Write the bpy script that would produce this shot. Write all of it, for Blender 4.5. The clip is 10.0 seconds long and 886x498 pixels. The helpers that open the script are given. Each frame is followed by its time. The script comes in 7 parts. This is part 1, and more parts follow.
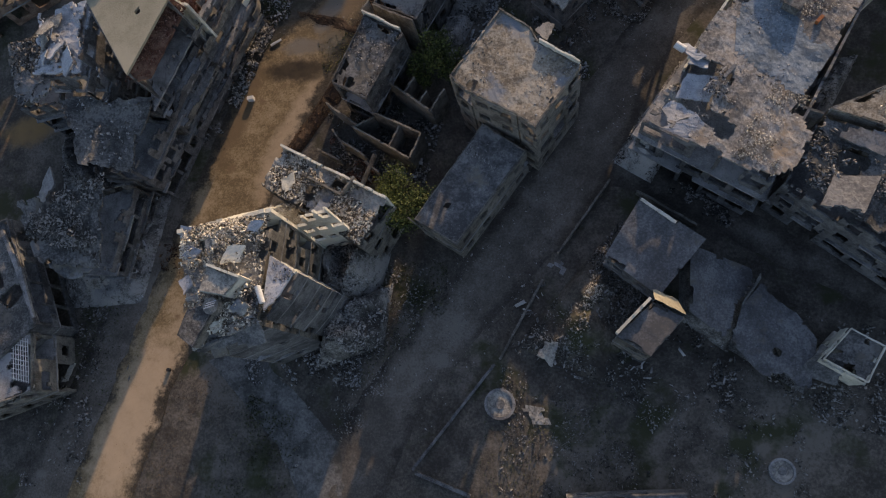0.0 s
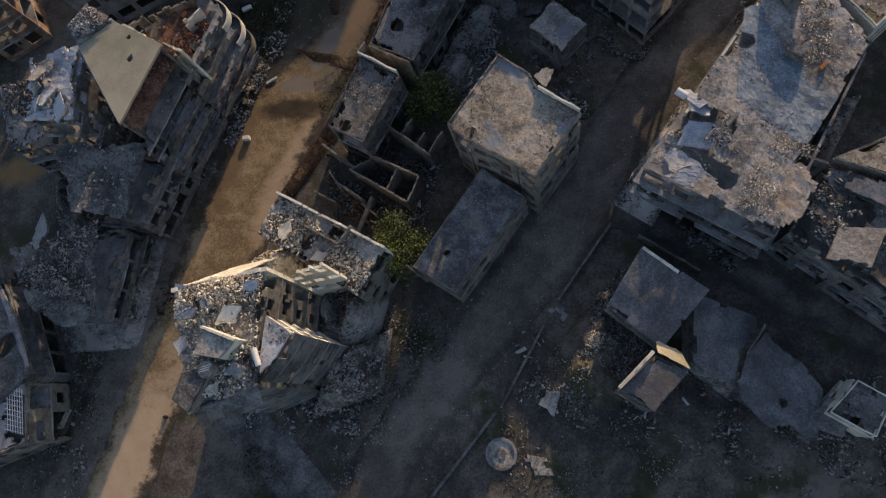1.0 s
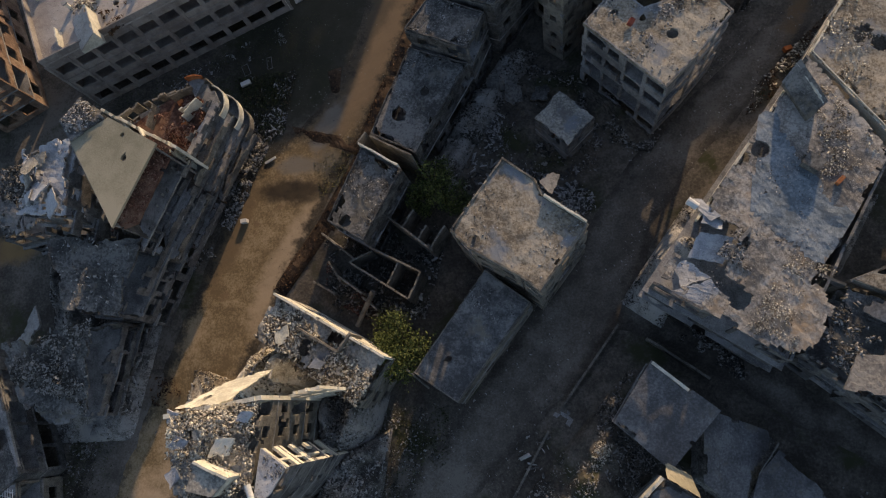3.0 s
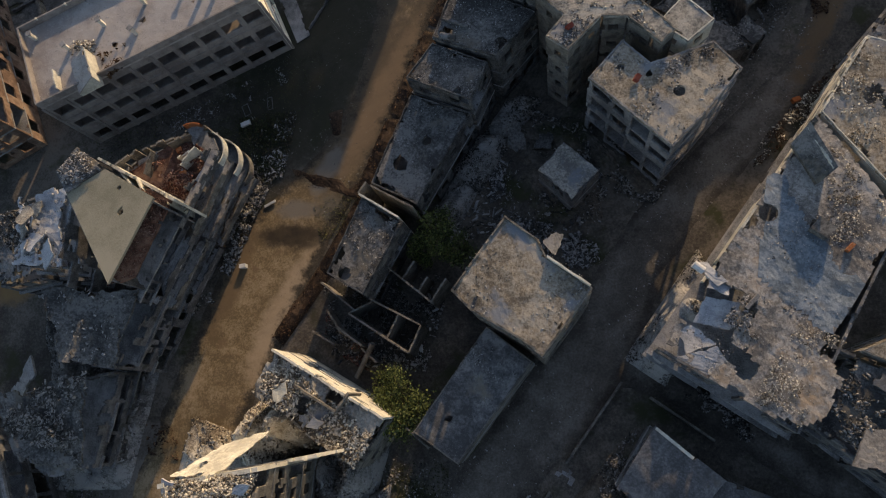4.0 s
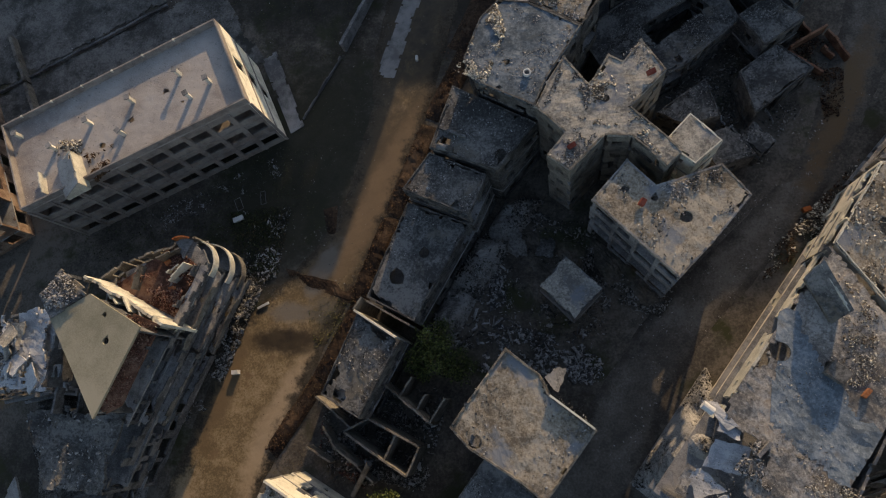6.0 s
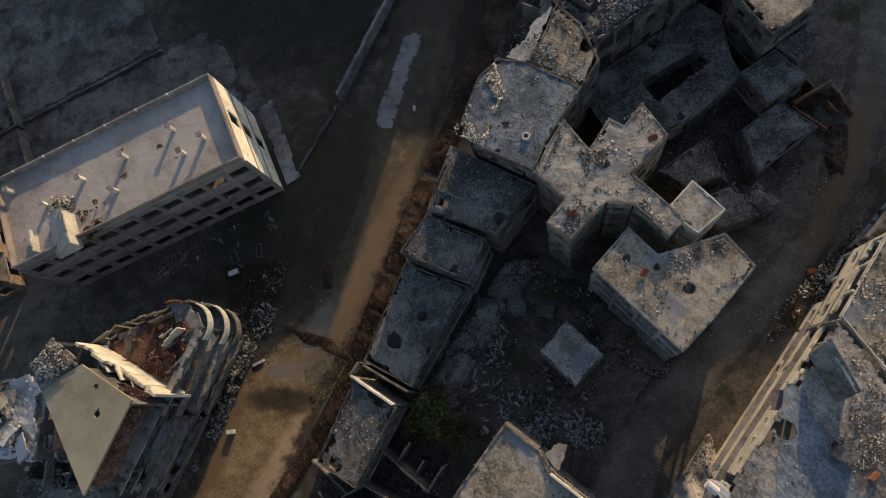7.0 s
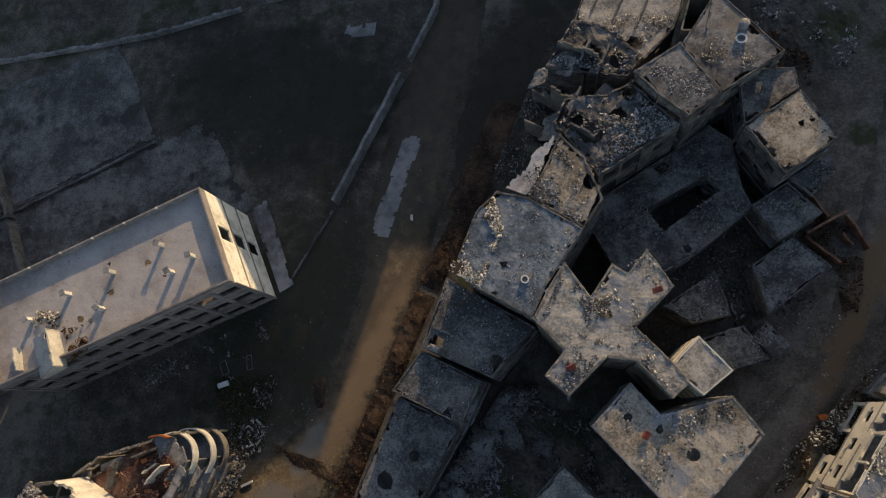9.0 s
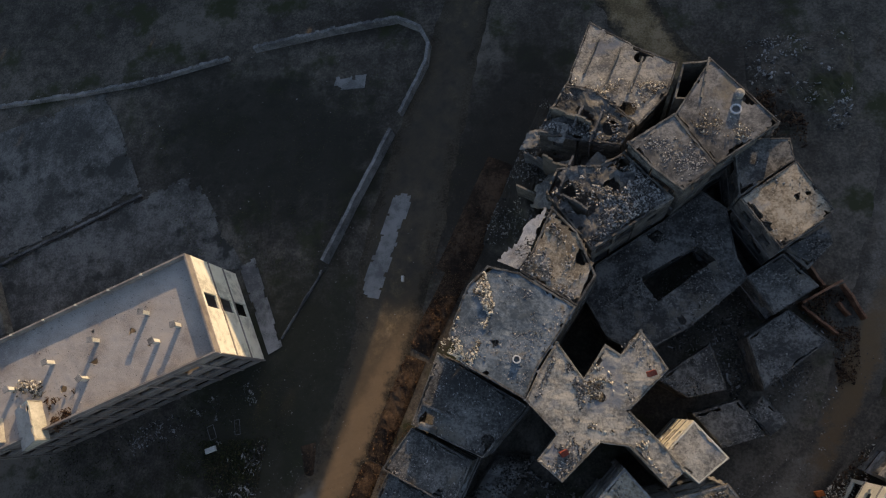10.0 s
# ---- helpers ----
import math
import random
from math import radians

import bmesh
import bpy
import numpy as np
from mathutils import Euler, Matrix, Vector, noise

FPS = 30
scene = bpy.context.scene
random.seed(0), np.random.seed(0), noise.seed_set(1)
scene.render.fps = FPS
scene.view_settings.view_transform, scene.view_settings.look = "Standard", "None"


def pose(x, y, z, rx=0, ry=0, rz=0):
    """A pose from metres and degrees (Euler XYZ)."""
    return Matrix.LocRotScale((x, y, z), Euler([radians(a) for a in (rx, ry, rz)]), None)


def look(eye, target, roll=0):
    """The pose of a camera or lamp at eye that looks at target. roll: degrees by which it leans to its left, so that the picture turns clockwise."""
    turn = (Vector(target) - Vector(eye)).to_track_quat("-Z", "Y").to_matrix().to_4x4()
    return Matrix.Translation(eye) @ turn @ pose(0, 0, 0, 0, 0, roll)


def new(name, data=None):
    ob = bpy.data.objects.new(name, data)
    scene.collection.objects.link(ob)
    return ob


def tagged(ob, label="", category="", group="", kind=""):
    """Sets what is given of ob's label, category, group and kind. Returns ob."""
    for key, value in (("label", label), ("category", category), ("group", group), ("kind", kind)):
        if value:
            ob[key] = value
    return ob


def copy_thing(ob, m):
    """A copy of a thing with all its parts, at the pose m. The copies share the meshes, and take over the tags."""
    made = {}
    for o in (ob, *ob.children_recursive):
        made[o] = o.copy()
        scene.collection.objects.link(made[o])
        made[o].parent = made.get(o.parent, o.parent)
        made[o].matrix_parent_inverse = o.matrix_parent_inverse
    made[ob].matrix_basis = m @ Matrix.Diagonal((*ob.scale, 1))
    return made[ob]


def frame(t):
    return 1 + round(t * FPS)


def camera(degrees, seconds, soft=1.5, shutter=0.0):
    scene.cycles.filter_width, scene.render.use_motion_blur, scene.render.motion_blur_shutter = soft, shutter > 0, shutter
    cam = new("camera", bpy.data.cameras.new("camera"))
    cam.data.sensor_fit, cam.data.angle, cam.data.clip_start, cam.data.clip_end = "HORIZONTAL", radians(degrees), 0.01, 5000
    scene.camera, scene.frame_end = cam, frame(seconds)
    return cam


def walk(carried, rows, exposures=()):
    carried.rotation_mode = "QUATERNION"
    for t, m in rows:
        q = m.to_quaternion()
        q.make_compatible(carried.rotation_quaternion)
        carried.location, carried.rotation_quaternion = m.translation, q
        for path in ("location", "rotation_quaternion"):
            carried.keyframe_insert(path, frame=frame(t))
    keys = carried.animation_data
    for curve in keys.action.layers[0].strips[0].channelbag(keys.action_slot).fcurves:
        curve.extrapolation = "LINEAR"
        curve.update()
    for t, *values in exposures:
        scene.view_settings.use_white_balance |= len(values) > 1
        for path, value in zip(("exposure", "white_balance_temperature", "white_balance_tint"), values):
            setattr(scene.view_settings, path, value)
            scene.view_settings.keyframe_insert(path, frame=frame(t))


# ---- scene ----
cam = camera(70.5, 10.0, 1.15)
PATH = [
    (0, (0.621, -0.337, 72.885), (0.273, 0.135, 70.973), -36.3),
    (0.5, (0.687, 2.327, 72.985), (0.338, 2.798, 71.073), -36.6),
    (1, (0.629, 5.021, 73.123), (0.282, 5.495, 71.211), -36.6),
    (1.5, (0.581, 7.838, 73.289), (0.232, 8.312, 71.378), -36.5),
    (2, (0.636, 10.802, 73.459), (0.284, 11.274, 71.548), -36.8),
    (2.5, (0.707, 13.718, 73.599), (0.352, 14.19, 71.688), -37.2),
    (4, (0.735, 22.945, 74.099), (0.37, 23.415, 72.189), -37.5),
    (4.5, (0.759, 26.195, 74.299), (0.391, 26.664, 72.39), -37.7),
    (5, (0.826, 29.48, 74.468), (0.454, 29.95, 72.56), -37.8),
    (5.5, (0.816, 32.862, 74.557), (0.447, 33.332, 72.649), -37.8),
    (7, (0.934, 43.273, 75.129), (0.567, 43.749, 73.222), -37.7),
    (7.5, (1.104, 46.942, 75.297), (0.732, 47.416, 73.39), -38.0),
    (8, (1.408, 50.581, 75.452), (1.029, 51.058, 73.547), -38.1),
    (8.5, (1.67, 54.256, 75.601), (1.285, 54.736, 73.698), -38.1),
    (9, (1.896, 58.166, 75.79), (1.507, 58.645, 73.887), -38.2),
    (9.5, (2.127, 62.147, 76.04), (1.741, 62.625, 74.136), -38.2),
    (10, (2.271, 66.112, 76.326), (1.896, 66.591, 74.421), -37.4),
]
walk(cam, [(t, look(eye, target, roll)) for t, eye, target, roll in PATH], exposures=[(0.0, 0.18, 7200, 20.5), (2.5, 0.12, 7450, 18.0), (5.0, 0.02, 7600, 15.5), (8.0, 0.03, 7800, 15.0), (10.0, 0.13, 7700, 16.0)])

# ---- light ----
SUN_AZ, SUN_EL = 74.0, 14.0          # degrees: from +x towards +y, and above the horizon
world = bpy.data.worlds.new("sky")
scene.world = world
world.use_nodes = True
wn = world.node_tree.nodes
sky = wn.new("ShaderNodeTexSky")
sky.sky_type = "NISHITA"
sky.sun_disc = False
sky.sun_elevation = radians(SUN_EL)
sky.sun_rotation = radians(90 - SUN_AZ)
sky.air_density, sky.dust_density, sky.ozone_density = 1.0, 0.9, 2.0
wn["Background"].inputs["Strength"].default_value = 0.22
world.node_tree.links.new(sky.outputs["Color"], wn["Background"].inputs["Color"])
sun = new("sun", bpy.data.lights.new("sun", "SUN"))
sun.data.energy, sun.data.angle, sun.data.color = 4.6, radians(0.55), (1.0, 0.78, 0.50)
sun_dir = Vector((math.cos(radians(SUN_AZ)) * math.cos(radians(SUN_EL)), math.sin(radians(SUN_AZ)) * math.cos(radians(SUN_EL)), math.sin(radians(SUN_EL))))
sun.matrix_world = look(sun_dir * 300, (0, 0, 0))
scene.view_settings.exposure = 0.0

# ---- materials ----
def mat(name, stops, big=0.12, mid=0.9, fine=7.0, rough=0.9, bump=0.35, island=0.0, spots=None, metal=0.0, per_object=0.0, flecks=None, zones=(), verge=None):
    """A weathered surface: colours mixed by broad stains, smaller blotches and grain. stops: three colours, dark to
    light.
    flecks: scale and cut of small loose bits; zones: soft-edged colour patches, some painting shade or sun (colour, x,
    y, rx, ry, turn); verge: the colour at a road's edges."""
    m = bpy.data.materials.new(name)
    m.use_nodes = True
    nt = m.node_tree
    N, L = nt.nodes, nt.links
    bsdf = N["Principled BSDF"]
    bsdf.inputs["Roughness"].default_value = rough
    bsdf.inputs["Metallic"].default_value = metal
    bsdf.inputs["Specular IOR Level"].default_value = 0.25
    pos = N.new("ShaderNodeNewGeometry")

    def noise_at(scale, detail, rough_n=0.6):
        n = N.new("ShaderNodeTexNoise")
        n.inputs["Scale"].default_value = scale
        n.inputs["Detail"].default_value = detail
        n.inputs["Roughness"].default_value = rough_n
        L.new(pos.outputs["Position"], n.inputs["Vector"])
        return n.outputs["Fac"]

    def calc(op, a, b):
        n = N.new("ShaderNodeMath")
        n.operation = op
        for k, v in enumerate((a, b)):
            if isinstance(v, (int, float)):
                n.inputs[k].default_value = v
            else:
                L.new(v, n.inputs[k])
        return n.outputs[0]

    a, b, c = noise_at(big, 3), noise_at(mid, 5, 0.65), noise_at(fine, 5, 0.75)
    f = calc("ADD", calc("ADD", calc("MULTIPLY", a, 0.80), calc("MULTIPLY", b, 0.60)), calc("MULTIPLY", c, 0.70))
    f = calc("SUBTRACT", f, 0.55)
    f = calc("ADD", calc("MULTIPLY", calc("SUBTRACT", f, 0.5), 1.55), 0.5)
    if island:
        f = calc("ADD", f, calc("MULTIPLY", calc("SUBTRACT", pos.outputs["Random Per Island"], 0.5), island))
    if per_object:
        info = N.new("ShaderNodeObjectInfo")
        f = calc("ADD", f, calc("MULTIPLY", calc("SUBTRACT", info.outputs["Random"], 0.5), per_object))
    ramp = N.new("ShaderNodeValToRGB")
    L.new(f, ramp.inputs["Fac"])
    e = ramp.color_ramp.elements
    e[0].position, e[0].color = 0.28, (*stops[0], 1)
    e[1].position, e[1].color = 0.72, (*stops[2], 1)
    mid_e = e.new(0.50)
    mid_e.color = (*stops[1], 1)
    col = ramp.outputs["Color"]
    if spots:
        colour, scale, cut = spots
        sp = N.new("ShaderNodeMapRange")
        sp.inputs["From Min"].default_value, sp.inputs["From Max"].default_value = cut, cut + 0.10
        L.new(noise_at(scale, 5, 0.65), sp.inputs["Value"])
        mix = N.new("ShaderNodeMix")
        mix.data_type = "RGBA"
        L.new(sp.outputs["Result"], mix.inputs[0])
        L.new(col, mix.inputs[6])
        mix.inputs[7].default_value = (*colour, 1)
        col = mix.outputs[2]
    def blend(fac, base, colour):
        mix = N.new("ShaderNodeMix")
        mix.data_type = "RGBA"
        L.new(fac, mix.inputs[0])
        L.new(base, mix.inputs[6])
        if isinstance(colour, tuple):
            mix.inputs[7].default_value = (*colour, 1)
        else:
            L.new(colour, mix.inputs[7])
        return mix.outputs[2]

    def step(value, lo, hi):
        n = N.new("ShaderNodeMapRange")
        n.interpolation_type = "SMOOTHSTEP"
        n.inputs["From Min"].default_value, n.inputs["From Max"].default_value = lo, hi
        L.new(value, n.inputs["Value"])
        return n.outputs["Result"]

    if flecks:
        scale, cut = flecks
        clump = calc("MULTIPLY", calc("SUBTRACT", noise_at(0.31, 4, 0.65), 0.5), 0.55)
        pale = calc("ADD", noise_at(scale * 1.25, 2, 0.75), clump)
        dark = calc("SUBTRACT", noise_at(scale * 0.83, 3, 0.8), calc("MULTIPLY", clump, 0.6))
        col = blend(calc("MULTIPLY", step(dark, cut - 0.22, cut - 0.12), 0.8), col, tuple(v * 0.38 for v in stops[0]))
        col = blend(calc("MULTIPLY", step(pale, cut - 0.19, cut - 0.08), 0.6), col, tuple(min(0.62, v * 1.55) for v in stops[2]))
    if zones or verge:
        ragged = noise_at(0.45, 5, 0.65)
        sep = N.new("ShaderNodeSeparateXYZ")
        L.new(pos.outputs["Position"], sep.inputs[0])
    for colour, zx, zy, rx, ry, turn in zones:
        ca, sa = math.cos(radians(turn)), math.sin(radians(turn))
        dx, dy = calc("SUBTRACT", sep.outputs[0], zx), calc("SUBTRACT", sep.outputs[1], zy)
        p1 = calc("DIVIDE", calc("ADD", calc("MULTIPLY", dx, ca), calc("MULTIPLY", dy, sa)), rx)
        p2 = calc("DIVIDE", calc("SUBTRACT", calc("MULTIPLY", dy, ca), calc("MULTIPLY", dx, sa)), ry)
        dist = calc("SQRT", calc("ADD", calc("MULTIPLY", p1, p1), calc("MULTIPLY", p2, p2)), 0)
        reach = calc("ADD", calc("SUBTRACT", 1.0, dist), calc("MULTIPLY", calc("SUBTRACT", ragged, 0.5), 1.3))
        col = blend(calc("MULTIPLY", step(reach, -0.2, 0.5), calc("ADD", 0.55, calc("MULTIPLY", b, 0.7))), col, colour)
    if verge:
        edge = N.new("ShaderNodeAttribute")
        edge.attribute_name = "from_edge"
        inner = calc("ADD", edge.outputs["Fac"], calc("ADD", calc("MULTIPLY", calc("SUBTRACT", ragged, 0.5), 5.0), calc("MULTIPLY", calc("SUBTRACT", noise_at(1.9, 4, 0.7), 0.5), 2.2)))
        soil = N.new("ShaderNodeValToRGB")
        L.new(f, soil.inputs["Fac"])
        se = soil.color_ramp.elements
        se[0].position, se[0].color = 0.28, (*[v * 0.55 for v in verge], 1)
        se[1].position, se[1].color = 0.72, (*[v * 1.6 for v in verge], 1)
        se.new(0.5).color = (*verge, 1)
        col = blend(calc("SUBTRACT", 1.0, step(inner, 0.3, 2.0)), col, soil.outputs["Color"])
    L.new(col, bsdf.inputs["Base Color"])
    if bump:
        bn = N.new("ShaderNodeBump")
        bn.inputs["Strength"].default_value = bump
        bn.inputs["Distance"].default_value = 0.05
        L.new(calc("ADD", calc("MULTIPLY", b, 0.7), c), bn.inputs["Height"])
        L.new(bn.outputs["Normal"], bsdf.inputs["Normal"])
    return m


CONCRETE = mat("weathered concrete", ((0.086, 0.085, 0.088), (0.173, 0.171, 0.170), (0.265, 0.259, 0.258)), flecks=(6.0, 0.86))
ROOF_GREY = mat("dusty grey roof", ((0.052, 0.053, 0.055), (0.108, 0.108, 0.109), (0.200, 0.196, 0.192)), big=0.2, mid=1.0, fine=3.6, spots=((0.150, 0.132, 0.106), 0.22, 0.55), flecks=(5.5, 0.86))
ROOF_PALE = mat("pale dusty roof", ((0.118, 0.112, 0.104), (0.232, 0.218, 0.192), (0.350, 0.325, 0.285)), big=0.2, mid=0.9, fine=3.6, spots=((0.150, 0.160, 0.178), 0.26, 0.55), flecks=(5.5, 0.83))
ROOF_BROWN = mat("brown dusty roof", ((0.112, 0.092, 0.070), (0.222, 0.190, 0.148), (0.320, 0.285, 0.235)), big=0.2, mid=0.9, fine=3.6, spots=((0.175, 0.185, 0.200), 0.24, 0.54), flecks=(5.5, 0.84))
# Dark for soot, and for the shade on the crushed northern house.
ROOF_DARK = mat("soot and shade dark roof", ((0.034, 0.034, 0.034), (0.076, 0.075, 0.073), (0.150, 0.146, 0.140)), big=0.2, mid=0.9, fine=3.6, spots=((0.112, 0.102, 0.086), 0.25, 0.57), flecks=(5.5, 0.87))
ROOF_MAIN = mat("grey-tan cratered roof", ((0.095, 0.090, 0.086), (0.190, 0.175, 0.160), (0.320, 0.300, 0.278)), big=0.22, mid=0.9, fine=3.6, spots=((0.240, 0.185, 0.135), 0.2, 0.54), flecks=(5.5, 0.84))
# Shaded tone of the cratered roof: cool skylight put into the colour.
ROOF_SHADE_BLUE = mat("blue-grey roof shade", ((0.090, 0.110, 0.128), (0.142, 0.170, 0.196), (0.215, 0.245, 0.270)), big=0.3, mid=0.9, fine=3.6, spots=((0.110, 0.108, 0.108), 0.3, 0.60), flecks=(5.5, 0.93))
ROOF_STAINED = mat("stained blue-grey roof", ((0.052, 0.068, 0.083), (0.102, 0.126, 0.148), (0.180, 0.208, 0.232)), big=0.3, mid=1.1, fine=3.6, spots=((0.150, 0.125, 0.095), 0.3, 0.60), flecks=(5.5, 0.90))
SLAB_GREY = mat("smooth grey slab", ((0.062, 0.062, 0.064), (0.096, 0.096, 0.100), (0.160, 0.160, 0.162)), flecks=(5.0, 0.90), big=0.12, mid=0.5, fine=4.0, bump=0.15, spots=((0.110, 0.100, 0.086), 0.3, 0.60))
ROOF_SCHOOL = mat("school roof screed", ((0.225, 0.196, 0.182), (0.308, 0.280, 0.259), (0.365, 0.336, 0.316)), big=0.10, mid=0.5, bump=0.15, spots=((0.198, 0.18, 0.171), 0.8, 0.66), flecks=(5.0, 0.84))
SLAB_PALE = mat("smooth pale slab", ((0.190, 0.172, 0.122), (0.248, 0.224, 0.162), (0.300, 0.268, 0.200)), big=0.10, mid=0.3, bump=0.1)
SLAB_WHITE = mat("whitewashed slab", ((0.237, 0.250, 0.274), (0.344, 0.353, 0.372), (0.415, 0.419, 0.432)), big=0.2, mid=0.8, spots=((0.2, 0.2, 0.208), 0.6, 0.58), flecks=(5.0, 0.82))
# Light put into colour: sunlit fronts take the pale render, shaded walls darker ones.
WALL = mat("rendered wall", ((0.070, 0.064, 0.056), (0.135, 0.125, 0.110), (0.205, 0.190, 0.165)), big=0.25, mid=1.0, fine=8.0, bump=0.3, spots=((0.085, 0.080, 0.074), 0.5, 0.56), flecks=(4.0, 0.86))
WALL_PALE_LIT = mat("pale and sunlit wall render", ((0.361, 0.344, 0.292), (0.516, 0.490, 0.413), (0.602, 0.576, 0.499)), big=0.2, mid=0.9, bump=0.2)
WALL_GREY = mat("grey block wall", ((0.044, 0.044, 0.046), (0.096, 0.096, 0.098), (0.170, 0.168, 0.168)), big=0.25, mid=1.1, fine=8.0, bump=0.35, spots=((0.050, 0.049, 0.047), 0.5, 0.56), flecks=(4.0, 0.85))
# Dark for soot and also for walls that stand in shade.
WALL_SOOT_SHADE = mat("soot and shade dark block wall", ((0.035, 0.034, 0.034), (0.075, 0.073, 0.07), (0.14, 0.135, 0.128)), big=0.25, mid=1.0, bump=0.35, flecks=(4.0, 0.80))
WALL_SCHOOL = mat("school render", ((0.162, 0.140, 0.130), (0.227, 0.200, 0.184), (0.281, 0.253, 0.232)), big=0.2, mid=0.8, bump=0.15)
WALL_OCHRE = mat("brown rendered wall", ((0.105, 0.068, 0.051), (0.170, 0.115, 0.087), (0.260, 0.190, 0.145)), big=0.25, mid=1.0)
BLOCK_RED = mat("red-brown block wall", ((0.085, 0.038, 0.024), (0.155, 0.075, 0.047), (0.235, 0.135, 0.090)), big=0.25, mid=1.0)
RUBBLE = mat("broken concrete rubble", ((0.045, 0.044, 0.044), (0.130, 0.127, 0.125), (0.320, 0.312, 0.305)), island=0.8, bump=0.2)
# Sandy blocks, and rubble coloured warm and bright where the sun strikes it.
RUBBLE_WARM = mat("sandy and sunlit block rubble", ((0.075, 0.060, 0.046), (0.245, 0.212, 0.165), (0.570, 0.525, 0.440)), island=0.85, bump=0.2)
RUBBLE_RED = mat("red brick and plaster rubble", ((0.048, 0.018, 0.013), (0.120, 0.042, 0.030), (0.230, 0.150, 0.120)), island=0.7, bump=0.2)
RED_DUST = mat("red brick dust", ((0.040, 0.020, 0.015), (0.085, 0.042, 0.030), (0.140, 0.085, 0.065)), big=0.3, mid=1.2, flecks=(6.0, 0.86))
# Sooty blocks, and rubble coloured dark where it lies in shade.
RUBBLE_DARK = mat("sooty and shade-dark rubble", ((0.030, 0.029, 0.027), (0.084, 0.081, 0.076), (0.240, 0.231, 0.220)), island=0.85, bump=0.2)
RUST_SOIL = mat("rust-brown soil", ((0.013, 0.008, 0.006), (0.032, 0.019, 0.012), (0.070, 0.045, 0.029)), big=0.2, mid=0.9, fine=3.5, flecks=(4.0, 0.92))
RUBBLE_RUST = mat("rusty brown debris", ((0.017, 0.007, 0.005), (0.046, 0.022, 0.011), (0.104, 0.061, 0.035)), island=0.7, bump=0.2)
# Zone at (-33, 67): street-side shade put into the colour, with dark weeds.
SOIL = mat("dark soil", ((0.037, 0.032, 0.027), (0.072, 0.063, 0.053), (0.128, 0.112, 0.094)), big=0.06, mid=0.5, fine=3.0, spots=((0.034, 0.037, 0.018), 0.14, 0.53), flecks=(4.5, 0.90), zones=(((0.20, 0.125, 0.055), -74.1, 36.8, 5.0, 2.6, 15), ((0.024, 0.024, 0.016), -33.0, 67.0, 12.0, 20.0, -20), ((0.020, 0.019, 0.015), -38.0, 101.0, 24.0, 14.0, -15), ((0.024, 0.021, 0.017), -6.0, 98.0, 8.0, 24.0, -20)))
# Northern zones paint the shaded street and its lit strip; (-51, -3) paints sun.
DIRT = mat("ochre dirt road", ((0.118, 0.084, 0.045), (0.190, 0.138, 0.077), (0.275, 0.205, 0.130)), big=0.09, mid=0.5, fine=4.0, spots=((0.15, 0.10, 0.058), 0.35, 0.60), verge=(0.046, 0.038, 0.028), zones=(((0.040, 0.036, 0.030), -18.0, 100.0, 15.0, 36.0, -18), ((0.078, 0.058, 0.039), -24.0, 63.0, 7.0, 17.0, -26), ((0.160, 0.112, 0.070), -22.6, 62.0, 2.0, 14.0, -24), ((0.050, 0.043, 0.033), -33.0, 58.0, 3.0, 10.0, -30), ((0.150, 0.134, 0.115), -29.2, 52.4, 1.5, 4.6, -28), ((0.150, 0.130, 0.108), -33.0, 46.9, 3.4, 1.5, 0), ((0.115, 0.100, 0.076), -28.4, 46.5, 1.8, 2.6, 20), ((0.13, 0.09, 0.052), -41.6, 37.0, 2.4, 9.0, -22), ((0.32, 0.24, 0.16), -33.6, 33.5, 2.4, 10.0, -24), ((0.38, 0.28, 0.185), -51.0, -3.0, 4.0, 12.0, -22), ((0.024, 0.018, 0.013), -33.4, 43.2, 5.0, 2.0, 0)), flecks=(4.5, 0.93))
DUST = mat("grey dust road", ((0.062, 0.054, 0.046), (0.097, 0.086, 0.074), (0.146, 0.132, 0.115)), big=0.07, mid=0.4, fine=4.0, verge=(0.054, 0.047, 0.040), zones=(((0.12, 0.078, 0.042), 33.0, 70.0, 2.2, 12.0, -25),), flecks=(4.5, 0.92))
PAVED = mat("dusty paved yard", ((0.048, 0.047, 0.044), (0.094, 0.091, 0.086), (0.160, 0.154, 0.145)), big=0.12, mid=0.6, fine=3.0, spots=((0.036, 0.036, 0.033), 0.2, 0.53), flecks=(4.5, 0.90))
RED_PAINT = mat("faded red paint", ((0.126, 0.023, 0.013), (0.189, 0.041, 0.027), (0.225, 0.072, 0.050)))
ORANGE_PAINT = mat("faded orange paint", ((0.182, 0.048, 0.014), (0.250, 0.082, 0.028), (0.288, 0.134, 0.072)))
LEAF = mat("leaves", ((0.016, 0.022, 0.008), (0.032, 0.041, 0.014), (0.068, 0.072, 0.027)), island=0.8, rough=0.7, bump=0)
LEAF_TREE = mat("tree leaves", ((0.020, 0.030, 0.008), (0.050, 0.068, 0.018), (0.105, 0.125, 0.035)), island=0.8, rough=0.7, bump=0)
# Much whiter than the school render: the sun on the gable is in the colour.
GABLE_LIT = mat("sunlit gable render", ((0.50, 0.48, 0.40), (0.74, 0.71, 0.60), (0.82, 0.79, 0.68)), big=0.25, mid=1.0, bump=0.15)
WEED_GREEN = mat("yellow-green weeds", ((0.068, 0.065, 0.021), (0.129, 0.118, 0.040), (0.228, 0.198, 0.076)), island=0.8, rough=0.8, bump=0)
